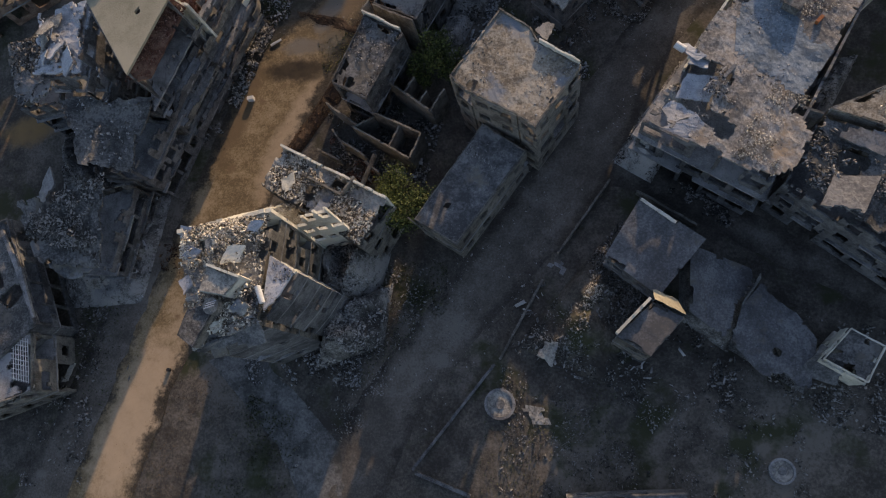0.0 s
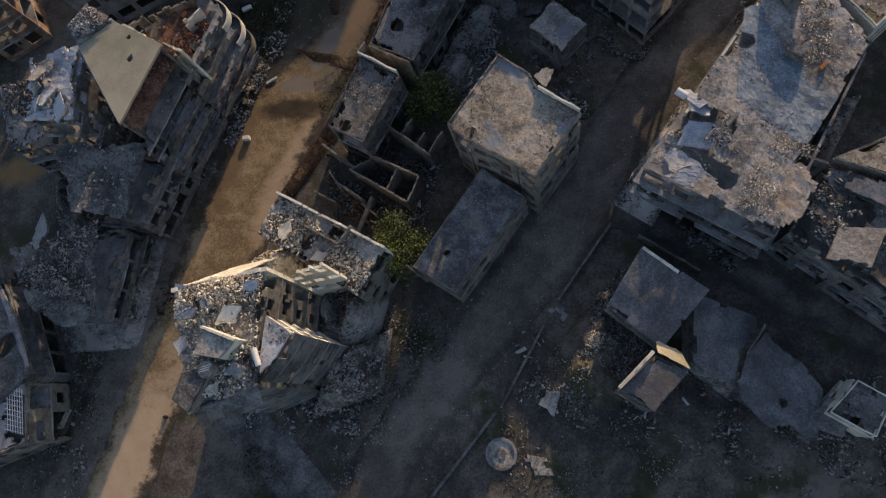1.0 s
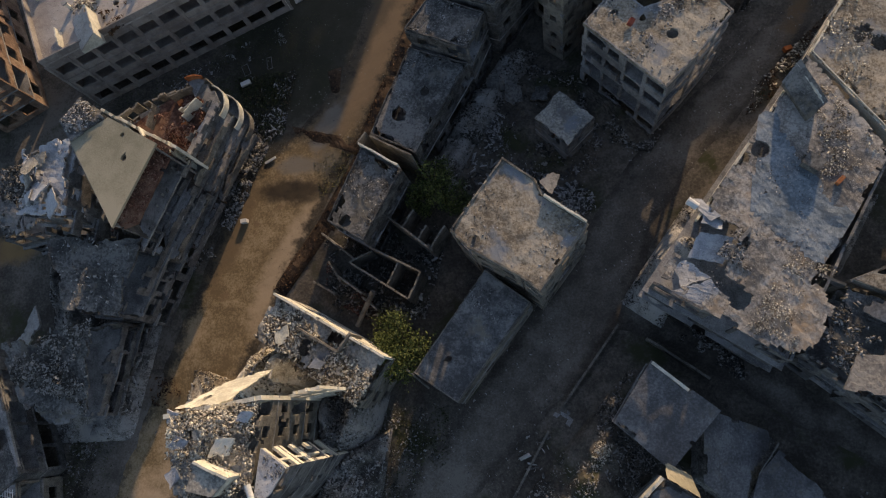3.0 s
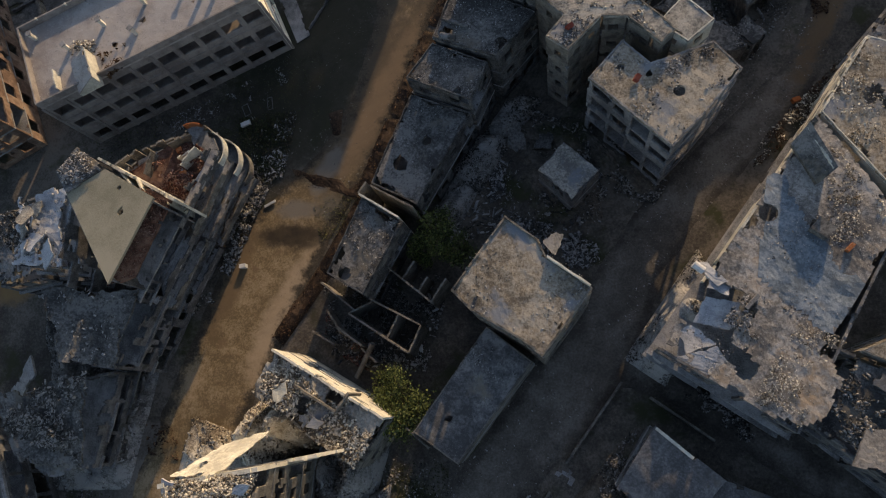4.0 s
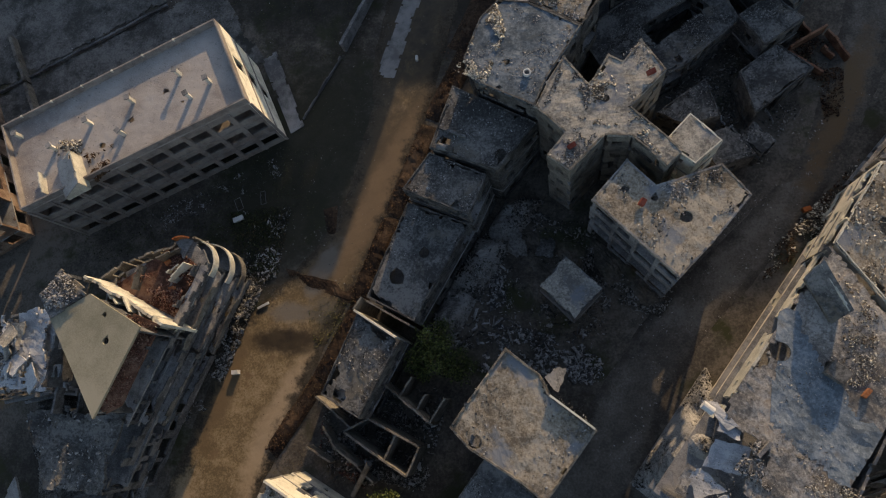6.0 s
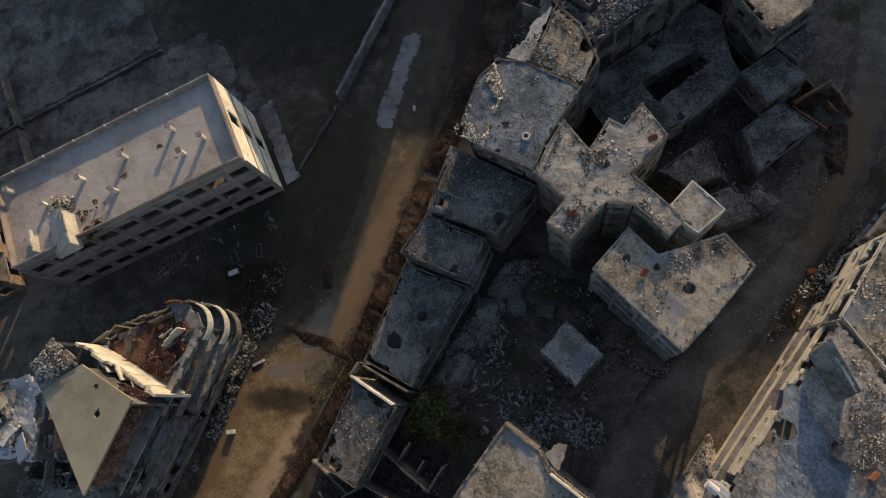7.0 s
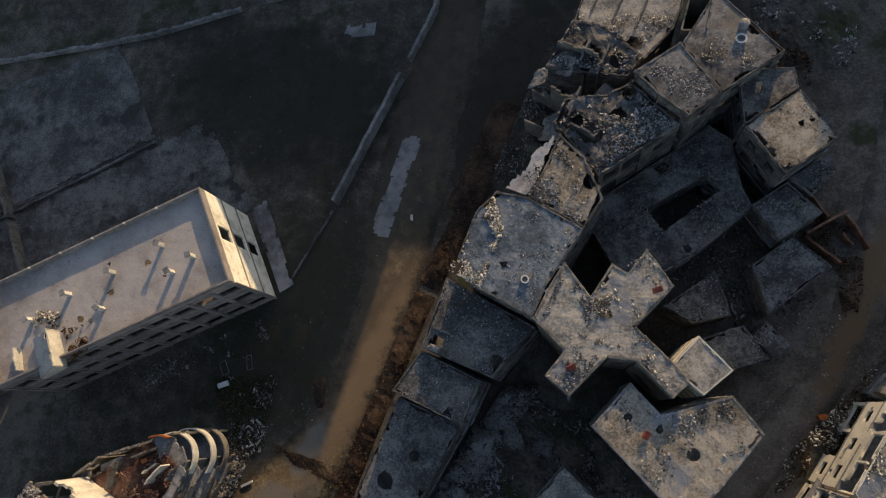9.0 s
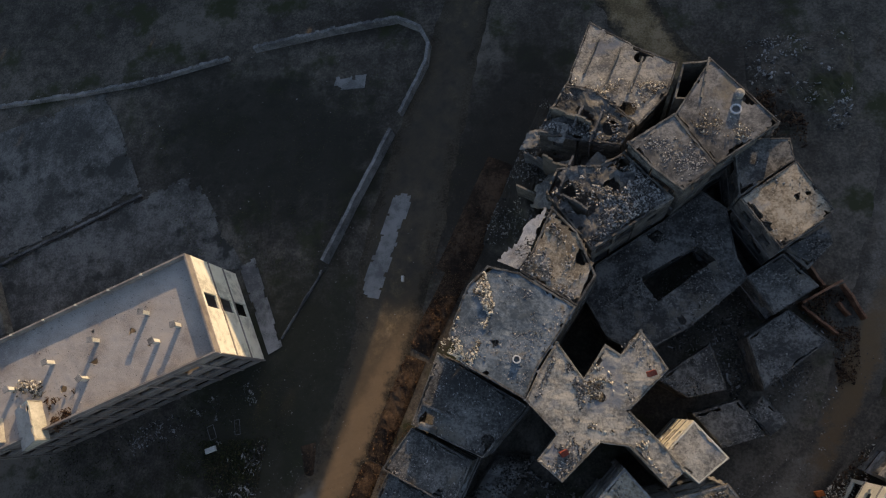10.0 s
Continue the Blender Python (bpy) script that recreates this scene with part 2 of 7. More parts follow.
PALE_PATCH = mat("pale screed", ((0.115, 0.115, 0.115), (0.173, 0.173, 0.170), (0.219, 0.216, 0.213)), big=0.2, mid=0.8)
DRY = mat("dry weeds", ((0.028, 0.019, 0.010), (0.066, 0.047, 0.025), (0.121, 0.088, 0.050)), island=0.8, rough=0.9, bump=0)
BARK = mat("bark", ((0.05, 0.04, 0.03), (0.10, 0.08, 0.06), (0.16, 0.13, 0.10)), mid=3)
METAL = mat("galvanised tank metal", ((0.30, 0.31, 0.32), (0.45, 0.46, 0.47), (0.58, 0.58, 0.58)), rough=0.45, metal=0.7, bump=0.1)
PLASTIC = mat("white plastic", ((0.396, 0.396, 0.389), (0.504, 0.504, 0.490), (0.576, 0.569, 0.554)), rough=0.5, bump=0)
BLACK = mat("black water tank", ((0.012, 0.012, 0.013), (0.022, 0.022, 0.024), (0.05, 0.05, 0.05)), rough=0.6, bump=0)

# ---- building kit ----
class Shape:
    """Collects boxes and sheets into one mesh."""

    def __init__(self):
        self.v, self.f = [], []

    def box(self, o, a, b, c):
        """A box from the corner o along the edges a, b and c (right-handed)."""
        o, a, b, c = Vector(o), Vector(a), Vector(b), Vector(c)
        n = len(self.v)
        for p in (o, o + a, o + a + b, o + b, o + c, o + a + c, o + a + b + c, o + b + c):
            self.v.append(tuple(p))
        for q in ((3, 2, 1, 0), (4, 5, 6, 7), (0, 1, 5, 4), (1, 2, 6, 5), (2, 3, 7, 6), (3, 0, 4, 7)):
            self.f.append(tuple(n + k for k in q))

    def tube(self, p, r, h, sides=16, inner=0.0, tip=1.0):
        """An upright round drum, or a ring with a hole."""
        n, p = len(self.v), Vector(p)
        rings = [(r, 0), (r * tip, h)] + ([(inner, h), (inner, 0)] if inner else [])
        for rad, z in rings:
            for k in range(sides):
                a = 2 * math.pi * k / sides
                self.v.append((p.x + rad * math.cos(a), p.y + rad * math.sin(a), p.z + z))
        for j in range(len(rings) if inner else 1):
            a0, b0 = n + j * sides, n + ((j + 1) % len(rings)) * sides
            for k in range(sides):
                k2 = (k + 1) % sides
                self.f.append((a0 + k, a0 + k2, b0 + k2, b0 + k))
        if not inner:
            self.f.append(tuple(n + k for k in reversed(range(sides))))
            self.f.append(tuple(n + sides + k for k in range(sides)))

    def rod(self, p, q, r, sides=6):
        p, q = Vector(p), Vector(q)
        d = (q - p).normalized()
        u = d.orthogonal().normalized()
        w = d.cross(u)
        n = len(self.v)
        for c in (p, q):
            for k in range(sides):
                a = 2 * math.pi * k / sides
                self.v.append(tuple(c + u * (r * math.cos(a)) + w * (r * math.sin(a))))
        for k in range(sides):
            k2 = (k + 1) % sides
            self.f.append((n + k, n + k2, n + sides + k2, n + sides + k))
        self.f.append(tuple(n + k for k in reversed(range(sides))))
        self.f.append(tuple(n + sides + k for k in range(sides)))


def link(name, shape, material, base=(0, 0, 0), parent=None, label=""):
    me = bpy.data.meshes.new(name)
    bx, by, bz = base
    me.from_pydata([(x - bx, y - by, z - bz) for x, y, z in shape.v], [], shape.f)
    me.materials.append(material)
    me.update()
    ob = new(name, me)
    if parent:
        ob.parent = parent
    else:
        ob.location = base
    if label:
        tagged(ob, label)
    return ob


def part(name, shape, material, parent, label=""):
    """One mesh under a thing, or under one of its parts."""
    root = parent.parent or parent
    return link(name, shape, material, tuple(root.location), parent, label)


def thing(name, x, y, z, label, category, group="", kind=""):
    ob = new(name)
    ob.location = (x, y, z)
    ob.empty_display_size = 0.5
    return tagged(ob, label, category, group, kind)


def lerp(a, b, t):
    return a + (b - a) * t


def spot(quad, u, v):
    """The plan point at (u, v) of a four-cornered plan a, b, c, d: u from a to b, v from a to d."""
    (ax, ay), (bx, by), (cx, cy), (dx, dy) = quad
    return (lerp(lerp(ax, bx, u), lerp(dx, cx, u), v), lerp(lerp(ay, by, u), lerp(dy, cy, u), v))


def slab(quad, z, thick=0.25, holes=(), bites=0.0, rough=0.02, sag=0.0, seed=0, cell=0.45, tilt=None, chip=0.0):
    """A concrete slab over a four-cornered plan. holes: (u, v, metres); bites: how far the edges are broken in, in metres;
    tilt: the heights of the four corners, in place of z."""
    rng = random.Random(seed)
    a, b, c, d = (Vector(p) for p in quad)
    lu, lv = max((b - a).length, (c - d).length), max((d - a).length, (c - b).length)
    nu, nv = max(4, round(lu / cell)), max(4, round(lv / cell))
    s = Shape()
    off = Vector((seed * 7.31 % 100, seed * 3.17 % 100, 0))
    top, bot, keep = {}, {}, {}
    for i in range(nu + 1):
        for j in range(nv + 1):
            u, v = i / nu, j / nv
            x, y = spot(quad, u, v)
            inside = 0 < i < nu and 0 < j < nv
            if inside:
                x += (rng.random() - 0.5) * cell * 0.6
                y += (rng.random() - 0.5) * cell * 0.6
                for hu, hv, r in holes:
                    hx, hy = spot(quad, hu, hv)
                    e = math.hypot(x - hx, y - hy)
                    if r < 1.0 and abs(e - r) < cell * 0.62 and e > 0:
                        x, y = hx + (x - hx) * r / e, hy + (y - hy) * r / e
            elif chip:
                mx, my = spot(quad, 0.5, 0.5)
                pull = chip * max(0.0, 0.25 + 1.2 * noise.noise(Vector((x * 1.3, y * 1.3, seed * 1.9)))) / max(1.0, math.hypot(mx - x, my - y))
                x, y = x + (mx - x) * pull, y + (my - y) * pull
            base = z if tilt is None else lerp(lerp(tilt[0], tilt[1], u), lerp(tilt[3], tilt[2], u), v)
            p = Vector((x, y, 0))
            h = base + rough * 2 * noise.noise(p * 0.9 + off) + rough * noise.noise(p * 2.7 + off)
            h -= sag * 16 * u * (1 - u) * v * (1 - v) * (0.6 + 0.8 * noise.noise(p * 0.2 + off))
            top[i, j] = len(s.v)
            s.v.append((x, y, h))
            bot[i, j] = len(s.v)
            s.v.append((x, y, h - thick))
    for i in range(nu):
        for j in range(nv):
            u, v = (i + 0.5) / nu, (j + 0.5) / nv
            x, y = spot(quad, u, v)
            p = Vector((x, y, 0))
            ok = True
            for hu, hv, r in holes:
                hx, hy = spot(quad, hu, hv)
                if math.hypot(x - hx, y - hy) < r * (1 if r < 1.0 else 1 + 0.5 * noise.noise(p * 0.8 + off)):
                    ok = False
            if bites:
                edge = min(u * lu, (1 - u) * lu, v * lv, (1 - v) * lv)
                if edge < bites * (max(0, noise.noise(p * 0.33 + off) * 2.2) + 0.5 * max(0, noise.noise(p * 1.1 + off) * 2 - 0.2)):
                    ok = False
            keep[i, j] = ok
    for (i, j), ok in keep.items():
        if not ok:
            continue
        q = ((i, j), (i + 1, j), (i + 1, j + 1), (i, j + 1))
        s.f.append(tuple(top[k] for k in q))
        s.f.append(tuple(bot[k] for k in reversed(q)))
        for k, (di, dj) in enumerate(((0, -1), (1, 0), (0, 1), (-1, 0))):
            if not keep.get((i + di, j + dj), False):
                p, r = q[k], q[(k + 1) % 4]
                s.f.append((top[r], top[p], bot[p], bot[r]))
    return s


def wall(p, q, z0, z1, storeys=1, bays=0, win=(1.3, 1.3), sill=1.0, t=0.25, gone=0.0, ragged=0.0, seed=0, solid=(), wear=0.0):
    """A wall from p to q (the outside on its right), with window openings in each storey; gone: the share of bays knocked out;
    ragged: how far the top is broken down, in metres; solid: bays without windows."""
    rng = random.Random(seed)
    p, q = Vector((*p, 0)), Vector((*q, 0))
    d = (q - p).normalized()
    n = Vector((-d.y, d.x, 0))           # inwards
    length = (q - p).length
    bays = bays or max(1, round(length / 3.2))
    h, w = (z1 - z0) / storeys, length / bays
    ww, wh = min(win[0], w * 0.86), min(win[1], h * 0.8)
    sl = max(0.05, min(sill, h - wh - 0.2))
    xs, zs = {0.0, length}, {z0, z1}
    for i in range(bays):
        xs |= {i * w, i * w + w / 2 - ww / 2, i * w + w / 2 + ww / 2, i * w + 0.35} if win[0] else {i * w}
    for k in range(storeys):
        za = z0 + k * h
        zs |= {za, za + sl, za + sl + wh, za + h - 0.28} if win[0] else {za}
    if ragged:
        xs |= {length * k / max(1, round(length / 0.6)) for k in range(max(1, round(length / 0.6)))}
        zs |= {z1 - ragged * k / 4 for k in range(5) if z1 - ragged * k / 4 > z0}

    if wear:
        xs |= {0.6 * k for k in range(1, int(length / 0.6))}
        zs |= {z0 + 0.6 * k for k in range(1, int((z1 - z0) / 0.6))}

    def thin(values):
        out = []
        for v in sorted(values):
            if not out or v - out[-1] > (0.16 if wear else 0.04):
                out.append(v)
        return out
    xs, zs = thin(xs), thin(zs)
    dead = {(i, k): rng.random() < gone for i in range(bays) for k in range(storeys)}
    left = {(i, k): rng.random() for i in range(bays) for k in range(storeys)}
    crest = [z1 - ragged * min(1, max(0, 0.45 + 0.9 * noise.noise(Vector((x * 0.45, seed * 1.7, 0))) + 0.5 * (rng.random() - 0.5))) for x in xs]
    on = {}
    for i in range(len(xs) - 1):
        for j in range(len(zs) - 1):
            x, z = (xs[i] + xs[i + 1]) / 2, (zs[j] + zs[j + 1]) / 2
            b, k = min(bays - 1, int(x / w)), min(storeys - 1, int((z - z0) / h))
            lx, lz = x - b * w, z - z0 - k * h
            keep = True
            if dead[b, k] and win[0]:
                keep = lx < 0.35 or lz > h - 0.28 or (left[b, k] < 0.6 and lz < sl)
            elif win[0] and (b not in solid):
                keep = not (abs(lx - w / 2) < ww / 2 and sl < lz < sl + wh)
            if wear and z > z0 + 0.5 and noise.noise(Vector((x * 0.42 + seed * 1.37, z * 0.42, seed * 0.71))) + 0.35 * noise.noise(Vector((x * 1.4, z * 1.4, seed))) > 0.62 - 0.35 * wear:
                keep = False
            on[i, j] = keep and (not ragged or z < crest[i])
    s, idx = Shape(), {}

    def at(i, j, side):
        if (i, j, side) not in idx:
            idx[i, j, side] = len(s.v)
            jx = jz = 0.0
            if wear and 0 < i < len(xs) - 1:
                jx = 0.13 * noise.noise(Vector((xs[i] * 3.1, zs[j] * 3.1, seed + 0.5)))
                jz = 0.16 * noise.noise(Vector((xs[i] * 2.7, zs[j] * 2.7, seed + 9.5))) if j else 0.0
            s.v.append(tuple(p + d * (xs[i] + jx) + n * (t * side) + Vector((0, 0, zs[j] + jz))))
        return idx[i, j, side]
    for (i, j), keep in on.items():
        if not keep:
            continue
        s.f.append((at(i, j, 0), at(i + 1, j, 0), at(i + 1, j + 1, 0), at(i, j + 1, 0)))
        s.f.append((at(i, j + 1, 1), at(i + 1, j + 1, 1), at(i + 1, j, 1), at(i, j, 1)))
        for di, dj, a, b in ((0, -1, (i, j), (i + 1, j)), (1, 0, (i + 1, j), (i + 1, j + 1)), (0, 1, (i + 1, j + 1), (i, j + 1)), (-1, 0, (i, j + 1), (i, j))):
            if not on.get((i + di, j + dj), False):
                s.f.append((at(*b, 0), at(*a, 0), at(*a, 1), at(*b, 1)))
    return s


def parapet(quad, z, high=0.6, t=0.18, gone=0.25, seed=0):
    """A low wall round a roof, with a worn crest; gone: the share of it that is broken down."""
    rng = random.Random(seed)
    s = Shape()
    outer, inner = [Vector((*p, 0)) for p in inset(quad, 0.02)], [Vector((*p, 0)) for p in inset(quad, 0.02 + t)]
    pts = []
    for k in range(4):
        a, b, c, e = outer[k], outer[(k + 1) % 4], inner[k], inner[(k + 1) % 4]
        m = max(2, round((b - a).length / 0.7))
        for i in range(m):
            pts.append((a.lerp(b, i / m), c.lerp(e, i / m)))
    run, hh = 0, high
    for o, c in pts:
        if run <= 0:
            run = rng.randint(2, 6)
            hh = high * rng.choice((0.15, 0.3, 0.55)) if rng.random() < gone else high
        run -= 1
        hz = z + hh * (1 - (0.35 * rng.random() if gone else 0))
        if gone:
            o, c = o + (c - o) * (0.5 * rng.random()), c + (o - c) * (0.25 * rng.random())
        for v, zz in ((o, z - 0.1), (o, hz), (c, hz), (c, z - 0.1)):
            s.v.append((v.x, v.y, zz))
    m = len(pts)
    for i in range(m):
        a, b = i * 4, (i + 1) % m * 4
        for k in range(3):
            s.f.append((a + k, b + k, b + k + 1, a + k + 1))
    return s


def inset(quad, m):
    c = [Vector(p) for p in quad]
    mid = sum(c, Vector((0, 0))) / 4
    out = []
    for k in range(4):
        a, b, d = c[k], c[(k + 1) % 4], c[k - 1]
        e1, e2 = (b - a).normalized(), (d - a).normalized()
        out.append(tuple(a + (e1 + e2) * m))
    return out


def scatter(points, sizes, rng, flat=0.6, long=1.0):
    """Angular chunks, one at each point: an array of places and one of sizes."""
    n = len(points)
    cube = np.array([(x, y, z) for z in (-1, 1) for x, y in ((-1, -1), (1, -1), (1, 1), (-1, 1))], float) * 0.5
    v = cube[None] * (1 + rng.uniform(-0.35, 0.35, (n, 8, 3)))
    dims = np.stack([sizes * rng.uniform(0.8, 1.3 * long, n), sizes * rng.uniform(0.5, 1.0, n), sizes * flat * rng.uniform(0.5, 1.0, n)], 1)
    v = v * dims[:, None, :]
    qn = rng.normal(size=(n, 4)) * np.array((1.0, 0.25, 0.25, 1.0))
    qn /= np.linalg.norm(qn, axis=1)[:, None]
    w, x, y, z = qn.T
    rot = np.stack([1 - 2 * (y * y + z * z), 2 * (x * y - z * w), 2 * (x * z + y * w), 2 * (x * y + z * w), 1 - 2 * (x * x + z * z), 2 * (y * z - x * w),
                    2 * (x * z - y * w), 2 * (y * z + x * w), 1 - 2 * (x * x + y * y)], 1).reshape(n, 3, 3)
    v = np.einsum("nij,nkj->nki", rot, v) + points[:, None, :]
    quads = np.array([(4, 5, 6, 7), (0, 1, 5, 4), (1, 2, 6, 5), (2, 3, 7, 6), (3, 0, 4, 7)])
    f = quads[None] + (np.arange(n) * 8)[:, None, None]
    return v.reshape(-1, 3), f.reshape(-1, 4)


def bulk(name, verts, faces, material, label, category, base=(0, 0, 0)):
    """A mesh of very many small pieces, as one thing of kind stuff."""
    me = bpy.data.meshes.new(name)
    k = faces.shape[1]
    me.vertices.add(len(verts))
    me.vertices.foreach_set("co", (verts - np.array(base)).astype(np.float32).ravel())
    me.loops.add(faces.size)
    me.loops.foreach_set("vertex_index", faces.astype(np.int32).ravel())
    me.polygons.add(len(faces))
    me.polygons.foreach_set("loop_start", np.arange(0, faces.size, k, dtype=np.int32))
    me.update(calc_edges=True)
    me.materials.append(material)
    ob = new(name, me)
    ob.location = base
    return tagged(ob, label, category, kind="stuff")


def pile(u, v, x, y, high, seed):
    """The height of a debris pile over its plan: a dome with lumps."""
    p = Vector((x, y, seed * 2.3))
    d = max(0.0, min(1.0, 20 * u * (1 - u) * v * (1 - v))) ** 0.7
    return d * (high * (0.8 + 0.6 * noise.noise(p * 0.35)) + min(1, high) * (0.35 * noise.noise(p * 1.1) + 0.2 * noise.noise(p * 2.6)))


def rubble(quad, z, count, size=(0.12, 0.5), material=None, label="loose broken concrete rubble", seed=0, clump=1.0, heap=0.0, name="rubble", category="rubble", tilt=None, flat=0.34, long=1.6, skin=None):
    """Chunks strewn over a four-cornered plan at height z. clump: how much they gather; heap: the height of the pile in its middle;
    skin: the seed of the mound that they lie on."""
    rng = np.random.default_rng(seed + 11)
    count = int(count * 2.2)
    u, v = rng.uniform(0.01, 0.99, count * 3), rng.uniform(0.01, 0.99, count * 3)
    (ax, ay), (bx, by), (cx, cy), (dx, dy) = quad
    x = (ax + (bx - ax) * u) * (1 - v) + (dx + (cx - dx) * u) * v
    y = (ay + (by - ay) * u) * (1 - v) + (dy + (cy - dy) * u) * v
    field = np.array([noise.noise(Vector((px * 0.28 + seed, py * 0.28, seed * 1.7))) + 0.6 * noise.noise(Vector((px * 0.9, py * 0.9, seed))) for px, py in zip(x, y)])
    want = rng.uniform(0, 1, count * 3) < np.clip(0.26 + 1.7 * clump * field, 0, 1)
    idx = np.flatnonzero(want)[:count]
    x, y, u, v = x[idx], y[idx], u[idx], v[idx]
    n = len(idx)
    lo, hi = size[0] * 0.38, size[1] * 0.38
    sizes = lo + (hi - lo) * rng.uniform(0, 1, n) ** 4.3
    ground = np.full(n, z, float) if tilt is None else (tilt[0] + (tilt[1] - tilt[0]) * u) * (1 - v) + (tilt[3] + (tilt[2] - tilt[3]) * u) * v
    if heap:
        k = seed if skin is None else skin
        ground = ground + np.array([pile(*w, heap, k) for w in zip(u, v, x, y)])
    pts = np.stack([x, y, ground + sizes * 0.10 + rng.uniform(0, 0.03, n)], 1)
    vv, ff = scatter(pts, sizes, rng, flat, long)
    mx, my = sum(p[0] for p in quad) / 4, sum(p[1] for p in quad) / 4
    return bulk(name, vv, ff, material or RUBBLE, label, category, (mx, my, z))


def mound(quad, z, high, material, label, seed=0, cell=0.45, name="debris_mound", stones=0, size=(0.12, 0.6), stone_mat=None):
    """A heap of earth and crushed masonry with an uneven skin, and the blocks that lie on it."""
    a, b, c, d = (Vector(p) for p in quad)
    nu, nv = max(6, round((b - a).length / cell)), max(6, round((d - a).length / cell))
    s = Shape()
    for i in range(nu + 1):
        for j in range(nv + 1):
            u, v = i / nu, j / nv
            x, y = spot(quad, u, v)
            s.v.append((x, y, z + pile(u, v, x, y, high, seed) - 0.06))
    for i in range(nu):
        for j in range(nv):
            k = i * (nv + 1) + j
            s.f.append((k, k + nv + 1, k + nv + 2, k + 1))
    mx, my = sum(p[0] for p in quad) / 4, sum(p[1] for p in quad) / 4
    ob = tagged(link(name, s, material, (mx, my, z)), label, "debris", kind="stuff")
    if stones:
        rubble(quad, z, stones, size, stone_mat or RUBBLE, label.replace("heap of", "blocks on a heap of"), seed + 600, 0.6, high, skin=seed)
    return ob


def house(name, label, category, quad, h, storeys, wall_mat, roof_mat, seed, gone=0.12, holes=(), bites=0.5, sag=0.0, rough=0.018, para=0.5, para_gone=0.4,
          win=(1.3, 1.3), bays=(0, 0, 0, 0), ragged=0.0, z0=0.0, group="", skip=(), roof=True, sill=1.0, cell=0.36, floors=None, wear=0.55, chip=0.35):
    """A damaged building over a four-cornered plan (anticlockwise): walls with openings, floors, a flat roof and its parapet."""
    mx, my = sum(p[0] for p in quad) / 4, sum(p[1] for p in quad) / 4
    root = thing(name, mx, my, z0, label, category, group)
    top = h - 0.25 if roof else h
    for k in range(4):
        if k in skip:
            continue
        p, q = Vector(quad[k]), Vector(quad[(k + 1) % 4])
        d = (q - p).normalized()
        p, q = p + d * (0.253 if k % 2 else 0.0), q - d * (0.253 if k % 2 else 0.0)
        part("wall", wall(p, q, z0, top, storeys, bays[k], win, sill, 0.25, gone, ragged, seed * 10 + k, wear=wear), wall_mat, root)
    step = (top - z0) / storeys
    for k in range(1, storeys):
        part("floor_slab", slab(inset(quad, -0.07), z0 + k * step, 0.2, bites=0.6 * (gone > 0.2), seed=seed + k, cell=0.9), CONCRETE, root)
    if roof:
        part("roof_slab", slab(quad, h, 0.25, holes, bites, rough, sag, seed, cell, chip=chip), roof_mat, root)
        if para:
            part("parapet", parapet(quad, h, para, 0.18, para_gone, seed=seed), wall_mat, root)
    return root


def plan(*pts):
    """Four corners in anticlockwise order, beginning with the first one given."""
    area = sum(pts[k - 1][0] * pts[k][1] - pts[k][0] * pts[k - 1][1] for k in range(4))
    return list(pts) if area > 0 else [pts[0], pts[3], pts[2], pts[1]]


def offset(poly, m):
    """An anticlockwise plan drawn in by m metres on all sides."""
    n, out = len(poly), []
    for k in range(n):
        p, q, r = Vector(poly[k - 1]), Vector(poly[k]), Vector(poly[(k + 1) % n])
        d1, d2 = (q - p).normalized(), (r - q).normalized()
        n1, n2 = Vector((-d1.y, d1.x)), Vector((-d2.y, d2.x))
        b = n1 + n2
        out.append(tuple(q + b * (m / max(0.35, 1 + n1.dot(n2)))))
    return out


def within(x, y, poly):
    n, odd = len(poly), False
    for k in range(n):
        (ax, ay), (bx, by) = poly[k - 1], poly[k]
        if (ay > y) != (by > y) and x < ax + (y - ay) * (bx - ax) / (by - ay):
            odd = not odd
    return odd


